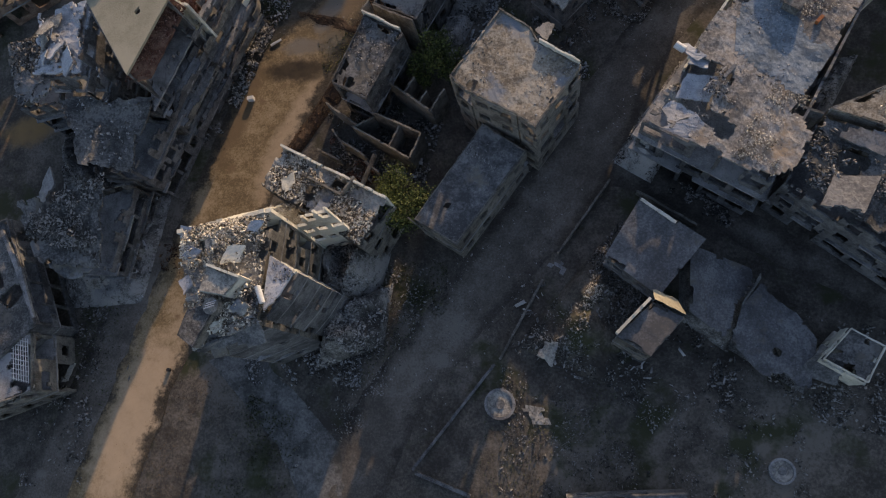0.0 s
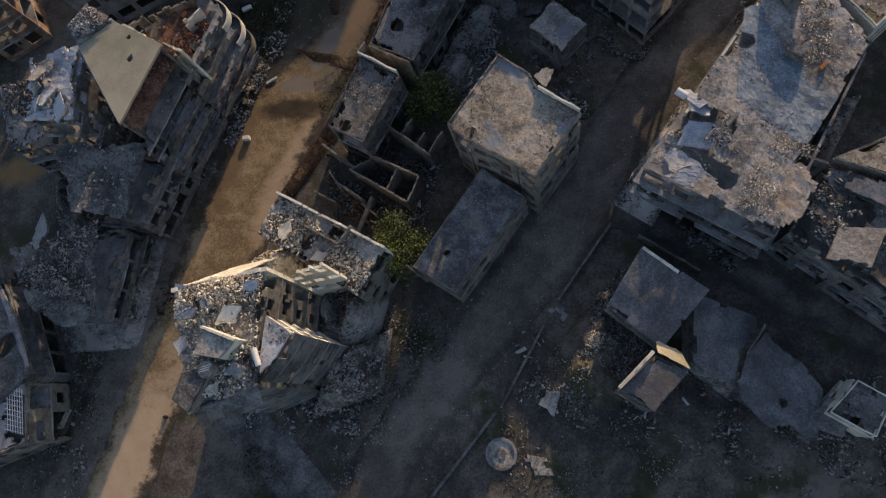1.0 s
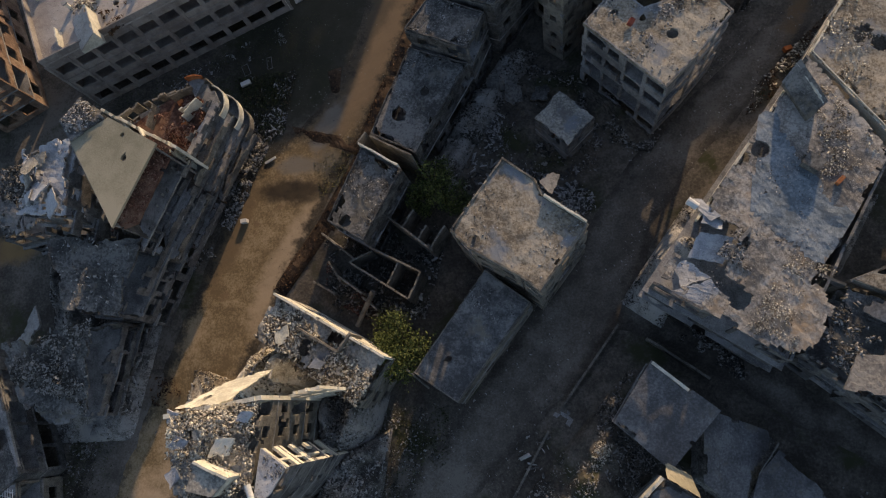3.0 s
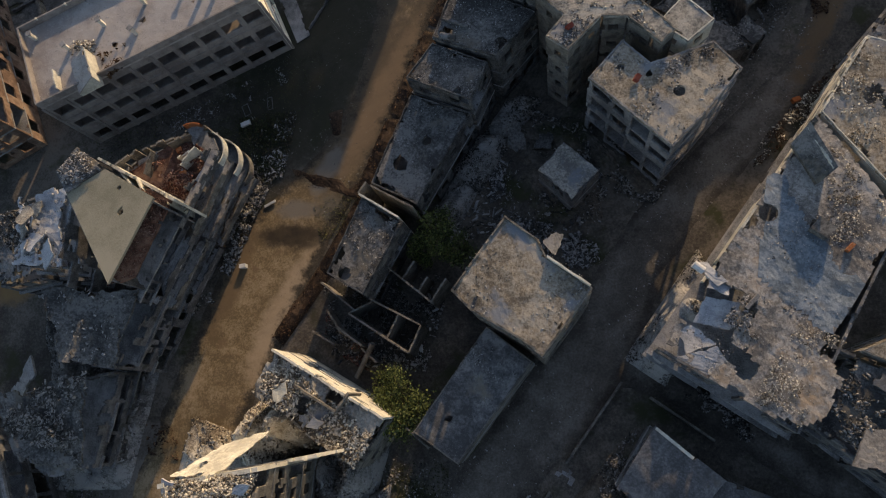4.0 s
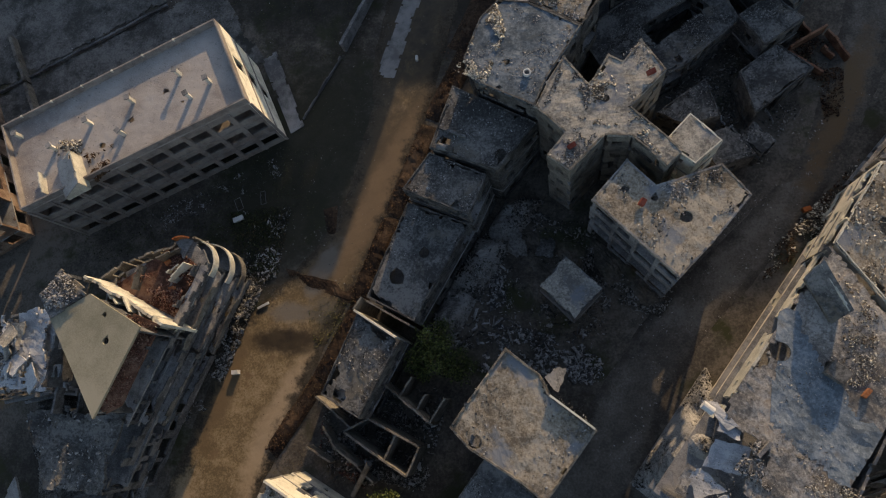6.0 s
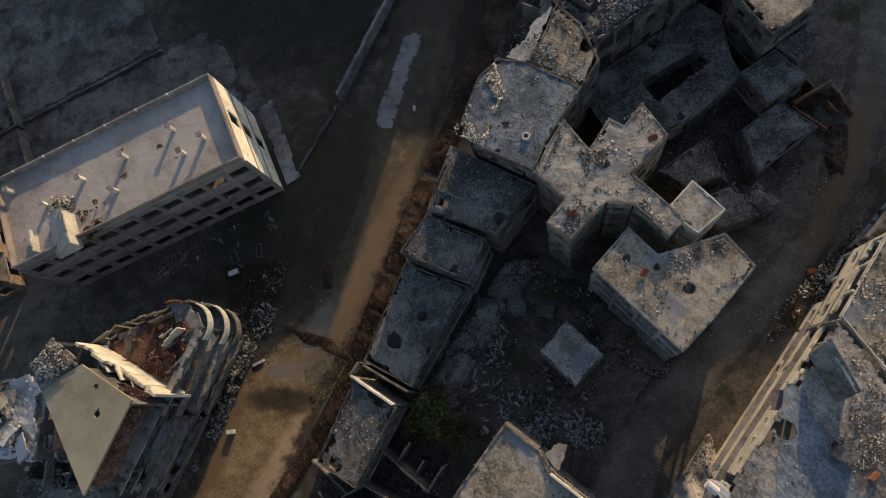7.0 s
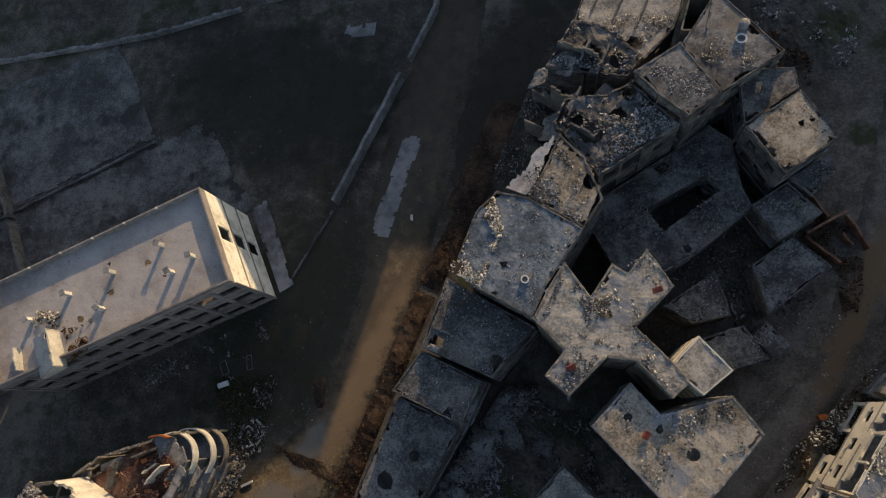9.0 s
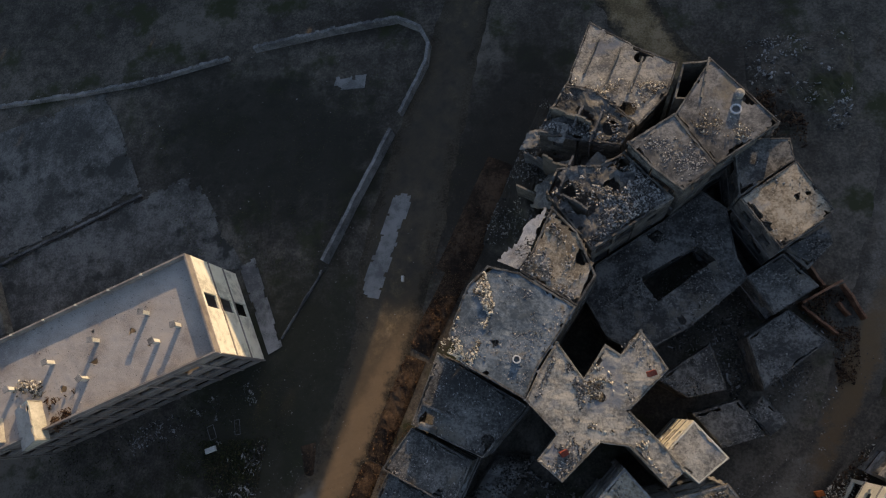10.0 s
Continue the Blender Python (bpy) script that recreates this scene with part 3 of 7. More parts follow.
def poly_slab(poly, z, thick=0.25, holes=(), gaps=(), bites=0.0, rough=0.02, seed=0, cell=0.4, fall=(0.0, 0.0)):
    """A slab over a plan with any number of corners. holes: (x, y, metres); gaps: plans left open; bites: how far the edges
    are broken in; fall: the rise for each metre along x and y from the first corner."""
    rng = random.Random(seed)
    u = (Vector(poly[1]) - Vector(poly[0])).normalized()
    w = Vector((-u.y, u.x))
    o = Vector(poly[0])
    us, ws = [(Vector(p) - o).dot(u) for p in poly], [(Vector(p) - o).dot(w) for p in poly]
    nu, nw = int((max(us) - min(us)) / cell) + 3, int((max(ws) - min(ws)) / cell) + 3
    u0, w0 = min(us) - cell * 1.01, min(ws) - cell * 1.01
    edges = [(Vector(c[k - 1]), Vector(c[k])) for c in (poly, *gaps) for k in range(len(c))]
    off = Vector((seed * 7.31 % 100, seed * 3.17 % 100, 0))

    def rim(p):
        best, at = 1e9, p
        for a, b in edges:
            d = b - a
            t = max(0.0, min(1.0, (p - a).dot(d) / d.length_squared))
            q = a + d * t
            e = (q - p).length
            if e < best:
                best, at = e, q
        return best, at
    s, top, bot, keep, pts = Shape(), {}, {}, {}, {}
    for i in range(nu + 1):
        for j in range(nw + 1):
            p = o + u * (u0 + i * cell) + w * (w0 + j * cell)
            e, q = rim(p)
            if e < cell * 0.62:
                p = q
            else:
                p = p + Vector((rng.random() - 0.5, rng.random() - 0.5)) * cell * 0.5
                for hx, hy, r in holes:
                    d = math.hypot(p.x - hx, p.y - hy)
                    if r < 1.0 and abs(d - r) < cell * 0.62 and d > 0:
                        p = Vector((hx + (p.x - hx) * r / d, hy + (p.y - hy) * r / d))
            pts[i, j] = p
            v = Vector((p.x, p.y, 0))
            h = z + (p.x - o.x) * fall[0] + (p.y - o.y) * fall[1] + rough * 2 * noise.noise(v * 0.9 + off) + rough * noise.noise(v * 2.7 + off)
            top[i, j], bot[i, j] = len(s.v), len(s.v) + 1
            s.v += [(p.x, p.y, h), (p.x, p.y, h - thick)]
    for i in range(nu):
        for j in range(nw):
            c = (pts[i, j] + pts[i + 1, j] + pts[i + 1, j + 1] + pts[i, j + 1]) / 4
            ok = within(c.x, c.y, poly) and not any(within(c.x, c.y, g) for g in gaps)
            v = Vector((c.x, c.y, 0))
            for hx, hy, r in holes:
                if math.hypot(c.x - hx, c.y - hy) < r * (1 if r < 1.0 else 1 + 0.5 * noise.noise(v * 0.8 + off)):
                    ok = False
            if ok and bites:
                reach = bites * (max(0, noise.noise(v * 0.33 + off) * 2.2) + 0.5 * max(0, noise.noise(v * 1.1 + off) * 2 - 0.2))
                if reach > 0.05 and rim(c)[0] < reach:
                    ok = False
            keep[i, j] = ok
    for (i, j), ok in keep.items():
        if not ok:
            continue
        q = ((i, j), (i + 1, j), (i + 1, j + 1), (i, j + 1))
        s.f.append(tuple(top[k] for k in q))
        s.f.append(tuple(bot[k] for k in reversed(q)))
        for k, (di, dj) in enumerate(((0, -1), (1, 0), (0, 1), (-1, 0))):
            if not keep.get((i + di, j + dj), False):
                a, b = q[k], q[(k + 1) % 4]
                s.f.append((top[b], top[a], bot[a], bot[b]))
    return s


def curb(p, q, z, high, t, gone, seed):
    """A low worn upstand along one edge of a roof (the outside on its right), in one unbroken mesh."""
    rng = random.Random(seed)
    a, b = Vector((*p, z - 0.1)), Vector((*q, z - 0.1))
    d = (b - a).normalized()
    inn, up = Vector((-d.y, d.x, 0)), Vector((0, 0, 1))
    m = max(2, round((b - a).length / 0.5))
    s = Shape()
    for i in range(m + 1):
        o = a.lerp(b, i / m) + inn * (0.03 + 0.05 * rng.random())
        h = up * (0.1 + high * (rng.uniform(0.04, 0.3) if rng.random() < gone else rng.uniform(0.7, 1.1)))
        w = inn * t * rng.uniform(0.7, 1.1)
        s.v += [tuple(o), tuple(o + h), tuple(o + w + h), tuple(o + w)]
    for i in range(m):
        k = i * 4
        for e in range(4):
            s.f.append((k + e, k + 4 + e, k + 4 + (e + 1) % 4, k + (e + 1) % 4))
    s.f += [(0, 1, 2, 3), (m * 4 + 3, m * 4 + 2, m * 4 + 1, m * 4)]
    return s


def poly_house(name, label, category, poly, h, storeys, wall_mat, roof_mat, seed, gone=0.12, holes=(), gaps=(), bites=0.3, rough=0.03, para=0.12, para_gone=0.35, win=(1.2, 1.2),
               group="", cell=0.36, wear=0.55, fall=(0.0, 0.0)):
    """A damaged building over a plan with any number of corners (anticlockwise)."""
    poly = offset(poly, 0.02)
    mx, my = sum(p[0] for p in poly) / len(poly), sum(p[1] for p in poly) / len(poly)
    root = thing(name, mx, my, 0, label, category, group)
    top = h - 0.25
    runs = [list(poly)] + [list(reversed(g)) for g in gaps]
    for c, run in enumerate(runs):
        for k in range(len(run)):
            p, q = Vector(run[k]), Vector(run[(k + 1) % len(run)])
            d = (q - p).normalized()
            lift = min(0.0, (p.x - poly[0][0]) * fall[0] + (p.y - poly[0][1]) * fall[1], (q.x - poly[0][0]) * fall[0] + (q.y - poly[0][1]) * fall[1])
            part("wall", wall(p + d * 0.255, q, 0, top + lift, storeys, 0, win, 1.0, 0.25, gone, 0.0, seed * 10 + k + 40 * c, wear=wear), wall_mat, root)
    for k in range(1, storeys):
        part("floor_slab", poly_slab(offset(poly, 0.1), top * k / storeys, 0.2, (), gaps, 0.5 * (gone > 0.2), 0.02, seed + k, 0.9), CONCRETE, root)
    part("roof_slab", poly_slab(poly, h, 0.25, holes, gaps, bites, rough, seed, cell, fall), roof_mat, root)
    if para:
        for k in range(len(poly)):
            part("parapet", curb(poly[k], poly[(k + 1) % len(poly)], h, para, 0.2, para_gone, seed + k), wall_mat, root)
    return root


# ---- ground and roads ----
def ground_sheet():
    def ticks(a, b):
        inner = list(np.arange(a, b + 0.1, 1.6))
        grow, out_lo, out_hi, step = 1.0, [], [], 6.0
        lo, hi = inner[0], inner[-1]
        for _ in range(16):
            lo, hi = lo - step, hi + step
            out_lo.append(lo)
            out_hi.append(hi)
            step *= 1.5
        return out_lo[::-1] + inner + out_hi
    xs, ys = ticks(-110, 70), ticks(-40, 160)
    s = Shape()
    for x in xs:
        for y in ys:
            p = Vector((x, y, 0))
            s.v.append((x, y, -0.06 + 0.05 * noise.noise(p * 0.25) + 0.03 * noise.noise(p * 0.9)))
    m = len(ys)
    for i in range(len(xs) - 1):
        for j in range(m - 1):
            k = i * m + j
            s.f.append((k, k + m, k + m + 1, k + 1))
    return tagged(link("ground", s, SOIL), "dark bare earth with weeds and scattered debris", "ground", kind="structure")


ground_sheet()


def road(name, west, east, z, material, label, seed, cols=14):
    """A worn strip between two edges, each a few plan points from south to north; the edges are ragged."""
    def sample(line, n):
        pts = [Vector(p) for p in line]
        seg = [(pts[k + 1] - pts[k]).length for k in range(len(pts) - 1)]
        total, out = sum(seg), []
        for i in range(n + 1):
            d, k = total * i / n, 0
            while k < len(seg) - 1 and d > seg[k]:
                d -= seg[k]
                k += 1
            t = d / seg[k]
            a, b = pts[max(k - 1, 0)], pts[k]
            c, e = pts[k + 1], pts[min(k + 2, len(pts) - 1)]
            out.append(0.5 * (2 * b + (c - a) * t + (2 * a - 5 * b + 4 * c - e) * t * t + (3 * b - a - 3 * c + e) * t ** 3))
        return out
    n = max(20, int(sum((Vector(east[k + 1]) - Vector(east[k])).length for k in range(len(east) - 1)) / 0.8))
    a, b = sample(west, n), sample(east, n)
    s, inner, reach = Shape(), [], []
    for i in range(n + 1):
        la = 0.55 * noise.noise(Vector((i * 0.16, seed, 0))) + 0.35 * noise.noise(Vector((i * 0.55, seed, 4)))
        lb = 0.55 * noise.noise(Vector((i * 0.16, seed, 8))) + 0.35 * noise.noise(Vector((i * 0.55, seed, 2)))
        d = (b[i] - a[i]).normalized()
        p, q = a[i] + d * la, b[i] + d * lb
        for j in range(cols + 1):
            u = j / cols
            w = p.lerp(q, u)
            edge = min(u, 1 - u)
            rut = 0.035 * noise.noise(Vector((w.x * 0.8, w.y * 0.25, seed))) + 0.02 * noise.noise(Vector((w.x * 2, w.y * 2, seed)))
            inner.append(edge * (q - p).length)
            low = min(inner[-1], 0.5 * i, 0.5 * (n - i))
            reach.append(min(inner[-1], 0.8 * i, 0.8 * (n - i)))
            s.v.append((w.x, w.y, z - 0.10 * max(0.0, 1 - low / 1.3) + (rut if edge else 0)))
    for i in range(n):
        for j in range(cols):
            k = i * (cols + 1) + j
            s.f.append((k, k + 1, k + cols + 2, k + cols + 1))
    ob = link(name, s, material)
    ob.data.attributes.new("from_edge", "FLOAT", "POINT").data.foreach_set("value", reach)
    return tagged(ob, label, "road", kind="structure")


road("shoulder", [(-72, -30), (-66, -13), (-61.5, -1), (-57.0, 12), (-52.4, 20)], [(-58, -30), (-53, -13), (-50, -1), (-47, 12), (-46.0, 20)], 0.06, DUST, "grey dusty shoulder beside the dirt street", 33)
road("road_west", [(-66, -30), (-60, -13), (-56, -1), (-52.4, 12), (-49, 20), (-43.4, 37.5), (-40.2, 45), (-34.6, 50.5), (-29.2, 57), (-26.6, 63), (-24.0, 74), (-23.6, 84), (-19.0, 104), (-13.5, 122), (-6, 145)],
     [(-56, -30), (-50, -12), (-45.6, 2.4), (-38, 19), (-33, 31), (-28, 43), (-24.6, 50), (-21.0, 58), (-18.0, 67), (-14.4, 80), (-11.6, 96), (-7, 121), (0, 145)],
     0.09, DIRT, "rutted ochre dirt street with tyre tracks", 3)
road("road_east", [(-34, -30), (-25.5, -9), (-22, 0), (-9.4, 17), (-0.5, 29.6), (4.5, 37.6), (11, 46.5), (23, 58.9), (28, 64), (31.6, 73), (36, 86), (40, 100)],
     [(-26, -30), (-16.3, -5), (-11.2, 3.5), (3.3, 20), (7.4, 25.6), (11.8, 35), (16.3, 43.7), (27.3, 56), (33.6, 66), (38, 74), (43, 86), (48, 100)],
     0.05, DUST, "dusty grey-brown street between ruined blocks", 5)
road("lane", [(8.5, 29.5), (15.5, 26), (27, 18.5), (36, 13), (60, -2)], [(6.5, 25), (12, 23.5), (19, 19), (34, 9.6), (58, -6)], 0.07, DUST, "narrow dusty side lane beside a broken wall", 7)
road("path", [(-42, 4), (-36, -2), (-30, -9), (-28, -16)], [(-36, 5.5), (-30, 0), (-24, -6), (-20, -14)], 0.04, PAVED, "pale dusty footpath across waste ground", 9)
road("track", [(3, 128), (8, 117), (13, 109), (20, 104)], [(12, 130), (15, 119), (18, 112), (24, 107)], 0.04, DIRT, "brown dirt track leading between ruins", 11)


def chunk_slab(name, label, quad, heights, thick, material, seed, bites=0.4, holes=(), cell=0.4, category="slab", rough=0.03, chip=0.3):
    """A fallen or tilted concrete slab, a thing of its own."""
    mx, my = sum(p[0] for p in quad) / 4, sum(p[1] for p in quad) / 4
    return tagged(link(name, slab(quad, 0, thick, holes, bites, rough, 0, seed, cell, heights, chip=chip), material, (mx, my, min(heights))), label, category)


def lone_wall(label, p, q, h, material, seed, t=0.25, z0=0.0, ragged=0.8, win=(0, 0), bays=0, name="broken_wall", parent=None, gone=0.0, storeys=1):
    s = wall(p, q, z0, h, storeys, bays, win, 1.0, t, gone, ragged, seed)
    if parent:
        return part("wall", s, material, parent)
    return tagged(link(name, s, material, ((p[0] + q[0]) / 2, (p[1] + q[1]) / 2, z0)), label, "wall")


# ---- west side: school ----
def school():
    a, b, c, d = (-35.7, 70.8), (-41.2, 82.2), (-69.6, 69.4), (-64.3, 57.9)      # south-east corner first, anticlockwise
    quad, h = [a, b, c, d], 11.0
    root = thing("school_building", -52.7, 70.1, 0, "long three-storey concrete school with a flat dusty roof and parapet", "school")
    ab = [Vector(a).lerp(Vector(b), k) for k in (0.0, 0.44, 0.66, 1.0)]
    # The sunlit gable gets its brightness partly from its colour.
    part("wall", wall(ab[0], ab[1], 0, h - 0.25, 3, 1, (0, 0)), GABLE_LIT, root, "rendered gable wall coloured bright for the sun")
    part("wall", wall(ab[1] , ab[2], 0, h - 0.25, 3, 1, (1.9, 2.7), 0.45), GABLE_LIT, root, "gable strip with stair windows")
    part("wall", wall(ab[2], ab[3], 0, h - 0.25, 3, 1, (0, 0)), GABLE_LIT, root, "rendered gable wall coloured bright for the sun")
    in_ab = (Vector(b) - Vector(a)).normalized()
    e = (Vector(c) - Vector(b)).normalized() * 0.253
    part("wall", wall(Vector(b) + e, Vector(c) - e, 0, h - 0.25, 3, 9, (2.4, 1.6), 0.95), WALL_SCHOOL, root)
    part("wall", wall(c, d, 0, h - 0.25, 3, 3, (1.2, 1.4)), WALL_SCHOOL, root)
    part("wall", wall(Vector(d) - e, Vector(a) + e, 0, h - 0.25, 3, 10, (2.35, 1.55), 0.95, solid=()), WALL_SCHOOL, root)
    for k in (1, 2):
        part("floor_slab", slab(inset(quad, -0.1), k * 3.58, 0.22, seed=k, cell=1.5, rough=0.0), WALL_SCHOOL, root)
    part("roof_slab", slab(quad, h, 0.25, [(0.42, 0.47, 0.45), (0.3, 0.62, 0.5), (0.55, 0.3, 0.35), (0.7, 0.45, 0.3), (0.35, 0.25, 0.3)], 0, 0.015, 0, 5, 0.5), ROOF_SCHOOL, root)
    part("parapet", parapet(quad, h, 0.95, 0.2, 0.0, seed=4), WALL_SCHOOL, root)
    # pilasters down the long fronts
    s = Shape()
    p, q = Vector((*d, 0)), Vector((*a, 0))
    u = (q - p).normalized()
    out = Vector((u.y, -u.x, 0))
    for k in range(11):
        f = Shape()
        f.box(p.lerp(q, k / 10) - u * 0.17 + out * 0.11, u * 0.34, -out * 0.105, Vector((0, 0, h - 0.3)))
        part("pilaster", f, WALL_SCHOOL, root)
    # roof stair house with its lit end wall
    hut = thing("stair_house", -58.0, 62.1, h, "small rendered stair house with a sloping roof, on the school roof", "stair house")
    hq = [(-55.6, 60.6), (-57.7, 64.9), (-60.5, 63.6), (-58.4, 59.2)]
    part("wall", wall(hq[0], hq[1], h - 0.05, h + 2.1, 1, 1, (0, 0), 0.1, 0.2, 0, 0.15, 70), WALL_PALE_LIT, hut, "pale sunlit wall")
    part("wall", wall(hq[2], hq[3], h - 0.05, h + 0.5, 1, 1, (0, 0), 0.1, 0.2, 0, 0.1, 72), WALL_PALE_LIT, hut)
    for k, (lo, hi) in enumerate(((hq[2], hq[1]), (hq[3], hq[0]))):
        g = Shape()
        d = (Vector(hq[1]) - Vector(hq[0])).normalized() * (0.2 if k else -0.2)
        for e in ((0, 0), (d.x, d.y)):
            g.v += [(lo[0] + e[0], lo[1] + e[1], h - 0.05), (hi[0] + e[0], hi[1] + e[1], h - 0.05), (hi[0] + e[0], hi[1] + e[1], h + 2.1), (lo[0] + e[0], lo[1] + e[1], h + 0.5)]
        g.f += [(0, 1, 2, 3), (7, 6, 5, 4), (0, 4, 5, 1), (1, 5, 6, 2), (2, 6, 7, 3), (3, 7, 4, 0)]
        part("wall", g, WALL_PALE_LIT, hut)
    part("roof_slab", slab(hq, 0, 0.12, (), 0.25, 0.02, 0, 9, 0.3, (h + 2.24, h + 2.24, h + 0.64, h + 0.64)), ROOF_SCHOOL, hut, "sloping roof slab")
    lone_wall("thin broken roof wall of pale render", (-62.6, 62.6), (-61.6, 60.0), h + 1.3, WALL_PALE_LIT, 77, 0.15, h - 0.02, 0.4)
    rubble([(-57.3, 65.4), (-55.2, 61.2), (-53.4, 62.8), (-53.4, 66.4)], h + 0.02, 330, (0.12, 0.7), RUBBLE_RUST, "brown splintered timber on the school roof", 12, 0.7, 0.35, flat=0.5, long=3.4)
    rubble([(-62.8, 67.2), (-61.8, 65.2), (-58.0, 65.2), (-54.6, 67.2)], h + 0.02, 260, (0.12, 0.75), RUBBLE_WARM, "pale block rubble behind the stair house on the school roof", 14, 0.8, 0.4, flat=0.5, long=2.0)
    rubble(quad, h + 0.02, 260, (0.06, 0.3), RUBBLE, "scattered shards on the school roof", 13, 0.6)
    vent = thing("roof_vent", -45.5, 75.2, h, "short rendered vent stack with a cap, on the school roof", "vent", "vents on the school roof")
    s = Shape()
    s.box((-45.72, 74.98, h - 0.02), (0.44, 0, 0), (0, 0.44, 0), (0, 0, 1.35))
    part("shaft", s, WALL_PALE_LIT, vent)
    s = Shape()
    s.box((-45.85, 74.85, h + 1.335), (0.7, 0, 0), (0, 0.7, 0), (0, 0, 0.14))
    part("cap", s, CONCRETE, vent)
    for x, y, turn in ((-41.2, 73.8, 20), (-43.6, 71.9, 35), (-51.5, 71.9, 10), (-57.0, 69.2, 28), (-52.1, 67.5, 50), (-67.0, 68.0, 15), (-61.5, 66.0, 40)):
        copy_thing(vent, pose(x, y, h, 0, 0, turn))
    # parapet posts, broken stubs of reinforcement
    for k in range(6):
        m = Vector(b).lerp(Vector(c), (k + 1.3) / 7)
        post = Shape()
        post.box((m.x - 0.12, m.y - 0.3, h + 0.7), (0.24, 0, 0), (0, 0.24, 0), (0, 0, 0.35))
        tagged(link("parapet_stub", post, WALL_PALE_LIT, (m.x, m.y, h + 0.7)), "pale concrete stub on the school parapet", "stub", "stubs on the parapet")


school()
OB = plan((-73.2, 58.0), (-86.5, 84.5), (-97, 79), (-83, 52.5))
house("apartment_block", "brown apartment block with burnt-out broken balconies, sunlit on one side", "apartment building", OB, 12.0, 4, WALL_OCHRE, ROOF_BROWN, 22, gone=0.35, win=(2.0, 1.9), ragged=0.6, bays=(6, 3, 6, 3))


def paved(name, quad, z, material, label, seed, cell=0.5, bites=1.1):
    s = slab(quad, z, 0.12, (), bites, 0.015, 0, seed, cell)
    mx, my = sum(p[0] for p in quad) / 4, sum(p[1] for p in quad) / 4
    return tagged(link(name, s, material, (mx, my, z)), label, "pavement", kind="structure")


paved("pavement", plan((-95, 76), (-69, 70.5), (-40.0, 83.0), (-49.5, 97)), 0.03, PAVED, "cracked pale school yard beside the building", 3, 0.4)
paved("pavement", plan((-98, 100), (-86, 81), (-57.5, 94.5), (-66, 111)), 0.05, PAVED, "stained concrete playground with dark patches", 4, 0.4)
paved("pavement", plan((-35.2, 71.5), (-33.4, 72.6), (-38.6, 84.4), (-40.8, 83.4)), 0.14, CONCRETE, "narrow concrete apron along the school gable", 5, 0.3, 0.4)
lone_wall("low dark kerb wall across the school yard", (-84, 81), (-57, 93.6), 0.5, WALL_GREY, 5, 0.35, 0, 0.15)
lone_wall("low pale garden wall beside the school", (-74.2, 73.6), (-78.6, 82.0), 1.5, WALL, 6, 0.5, 0, 0.2)
lone_wall("low pale garden wall beside the school", (-78.8, 82.4), (-83.2, 90.5), 1.5, WALL, 7, 0.5, 0, 0.2)


def boundary(points, h, seed, ragged):
    """A boundary wall of concrete panels; each run is a thing with its panels as parts."""
    root = thing("boundary_wall", points[0][0], points[0][1], 0, "long concrete panel boundary wall along waste ground", "wall")
    k = 0
    for a, b in zip(points, points[1:]):
        a, b = Vector(a), Vector(b)
        m = max(1, round((b - a).length / 3.0))
        for i in range(m):
            p, q = a.lerp(b, i / m), a.lerp(b, (i + 1) / m)
            q = q - (q - p).normalized() * 0.04
            part("panel", wall(p, q, 0, h, 1, 1, (0, 0), 1, 0.45, 0, ragged, seed + k), CONCRETE, root)
            k += 1
    return root


boundary([(-28.0, 83.4), (-24.2, 92.0), (-19.9, 101.4)], 2.1, 300, 0.25)
boundary([(-19.0, 104.0), (-17.4, 107.5), (-15.6, 111.5), (-15.4, 114.5), (-16.8, 117.2), (-20.3, 119.0), (-30, 117.9), (-42, 116)], 1.6, 340, 0.5)
boundary([(-46, 115), (-60, 111.8), (-72, 110.5), (-95, 108.6)], 1.0, 390, 0.5)
lone_wall("toppled row of wall posts in weeds", (-33.5, 73.5), (-28.6, 82.5), 0.6, WALL_GREY, 8, 0.2, 0, 0.45)


# ---- west side: collapsed block ----
def curved_balcony(root, cx, cy, r, z, a0, a1, material, label):
    """A rounded balcony: its floor and its curved front."""
    s, n = Shape(), 16
    for z0, z1, ro, ri in ((z - 0.2, z, r, 0.05),):
        for k in range(n + 1):
            a = radians(a0 + (a1 - a0) * k / n)
            for rr, zz in ((ro, z0), (ro, z1), (ri, z1), (ri, z0)):
                s.v.append((cx + rr * math.cos(a), cy + rr * math.sin(a), zz))
        for k in range(n):
            for e in range(4):
                s.f.append((k * 4 + e, (k + 1) * 4 + e, (k + 1) * 4 + (e + 1) % 4, k * 4 + (e + 1) % 4))
    floor = part("balcony", s, CONCRETE, root)
    s = Shape()
    for k in range(n + 1):
        a = radians(a0 + (a1 - a0) * k / n)
        crest = z + 0.85 + 0.12 * noise.noise(Vector((k * 0.5, z, 0)))
        for rr, zz in ((r, z - 0.15), (r, crest), (r - 0.16, crest), (r - 0.16, z - 0.15)):
            s.v.append((cx + rr * 1.004 * math.cos(a), cy + rr * 1.004 * math.sin(a), zz))
    for k in range(n):
        for e in range(4):
            s.f.append((k * 4 + e, (k + 1) * 4 + e, (k + 1) * 4 + (e + 1) % 4, k * 4 + (e + 1) % 4))
    part("balcony_front", s, material, floor, label)


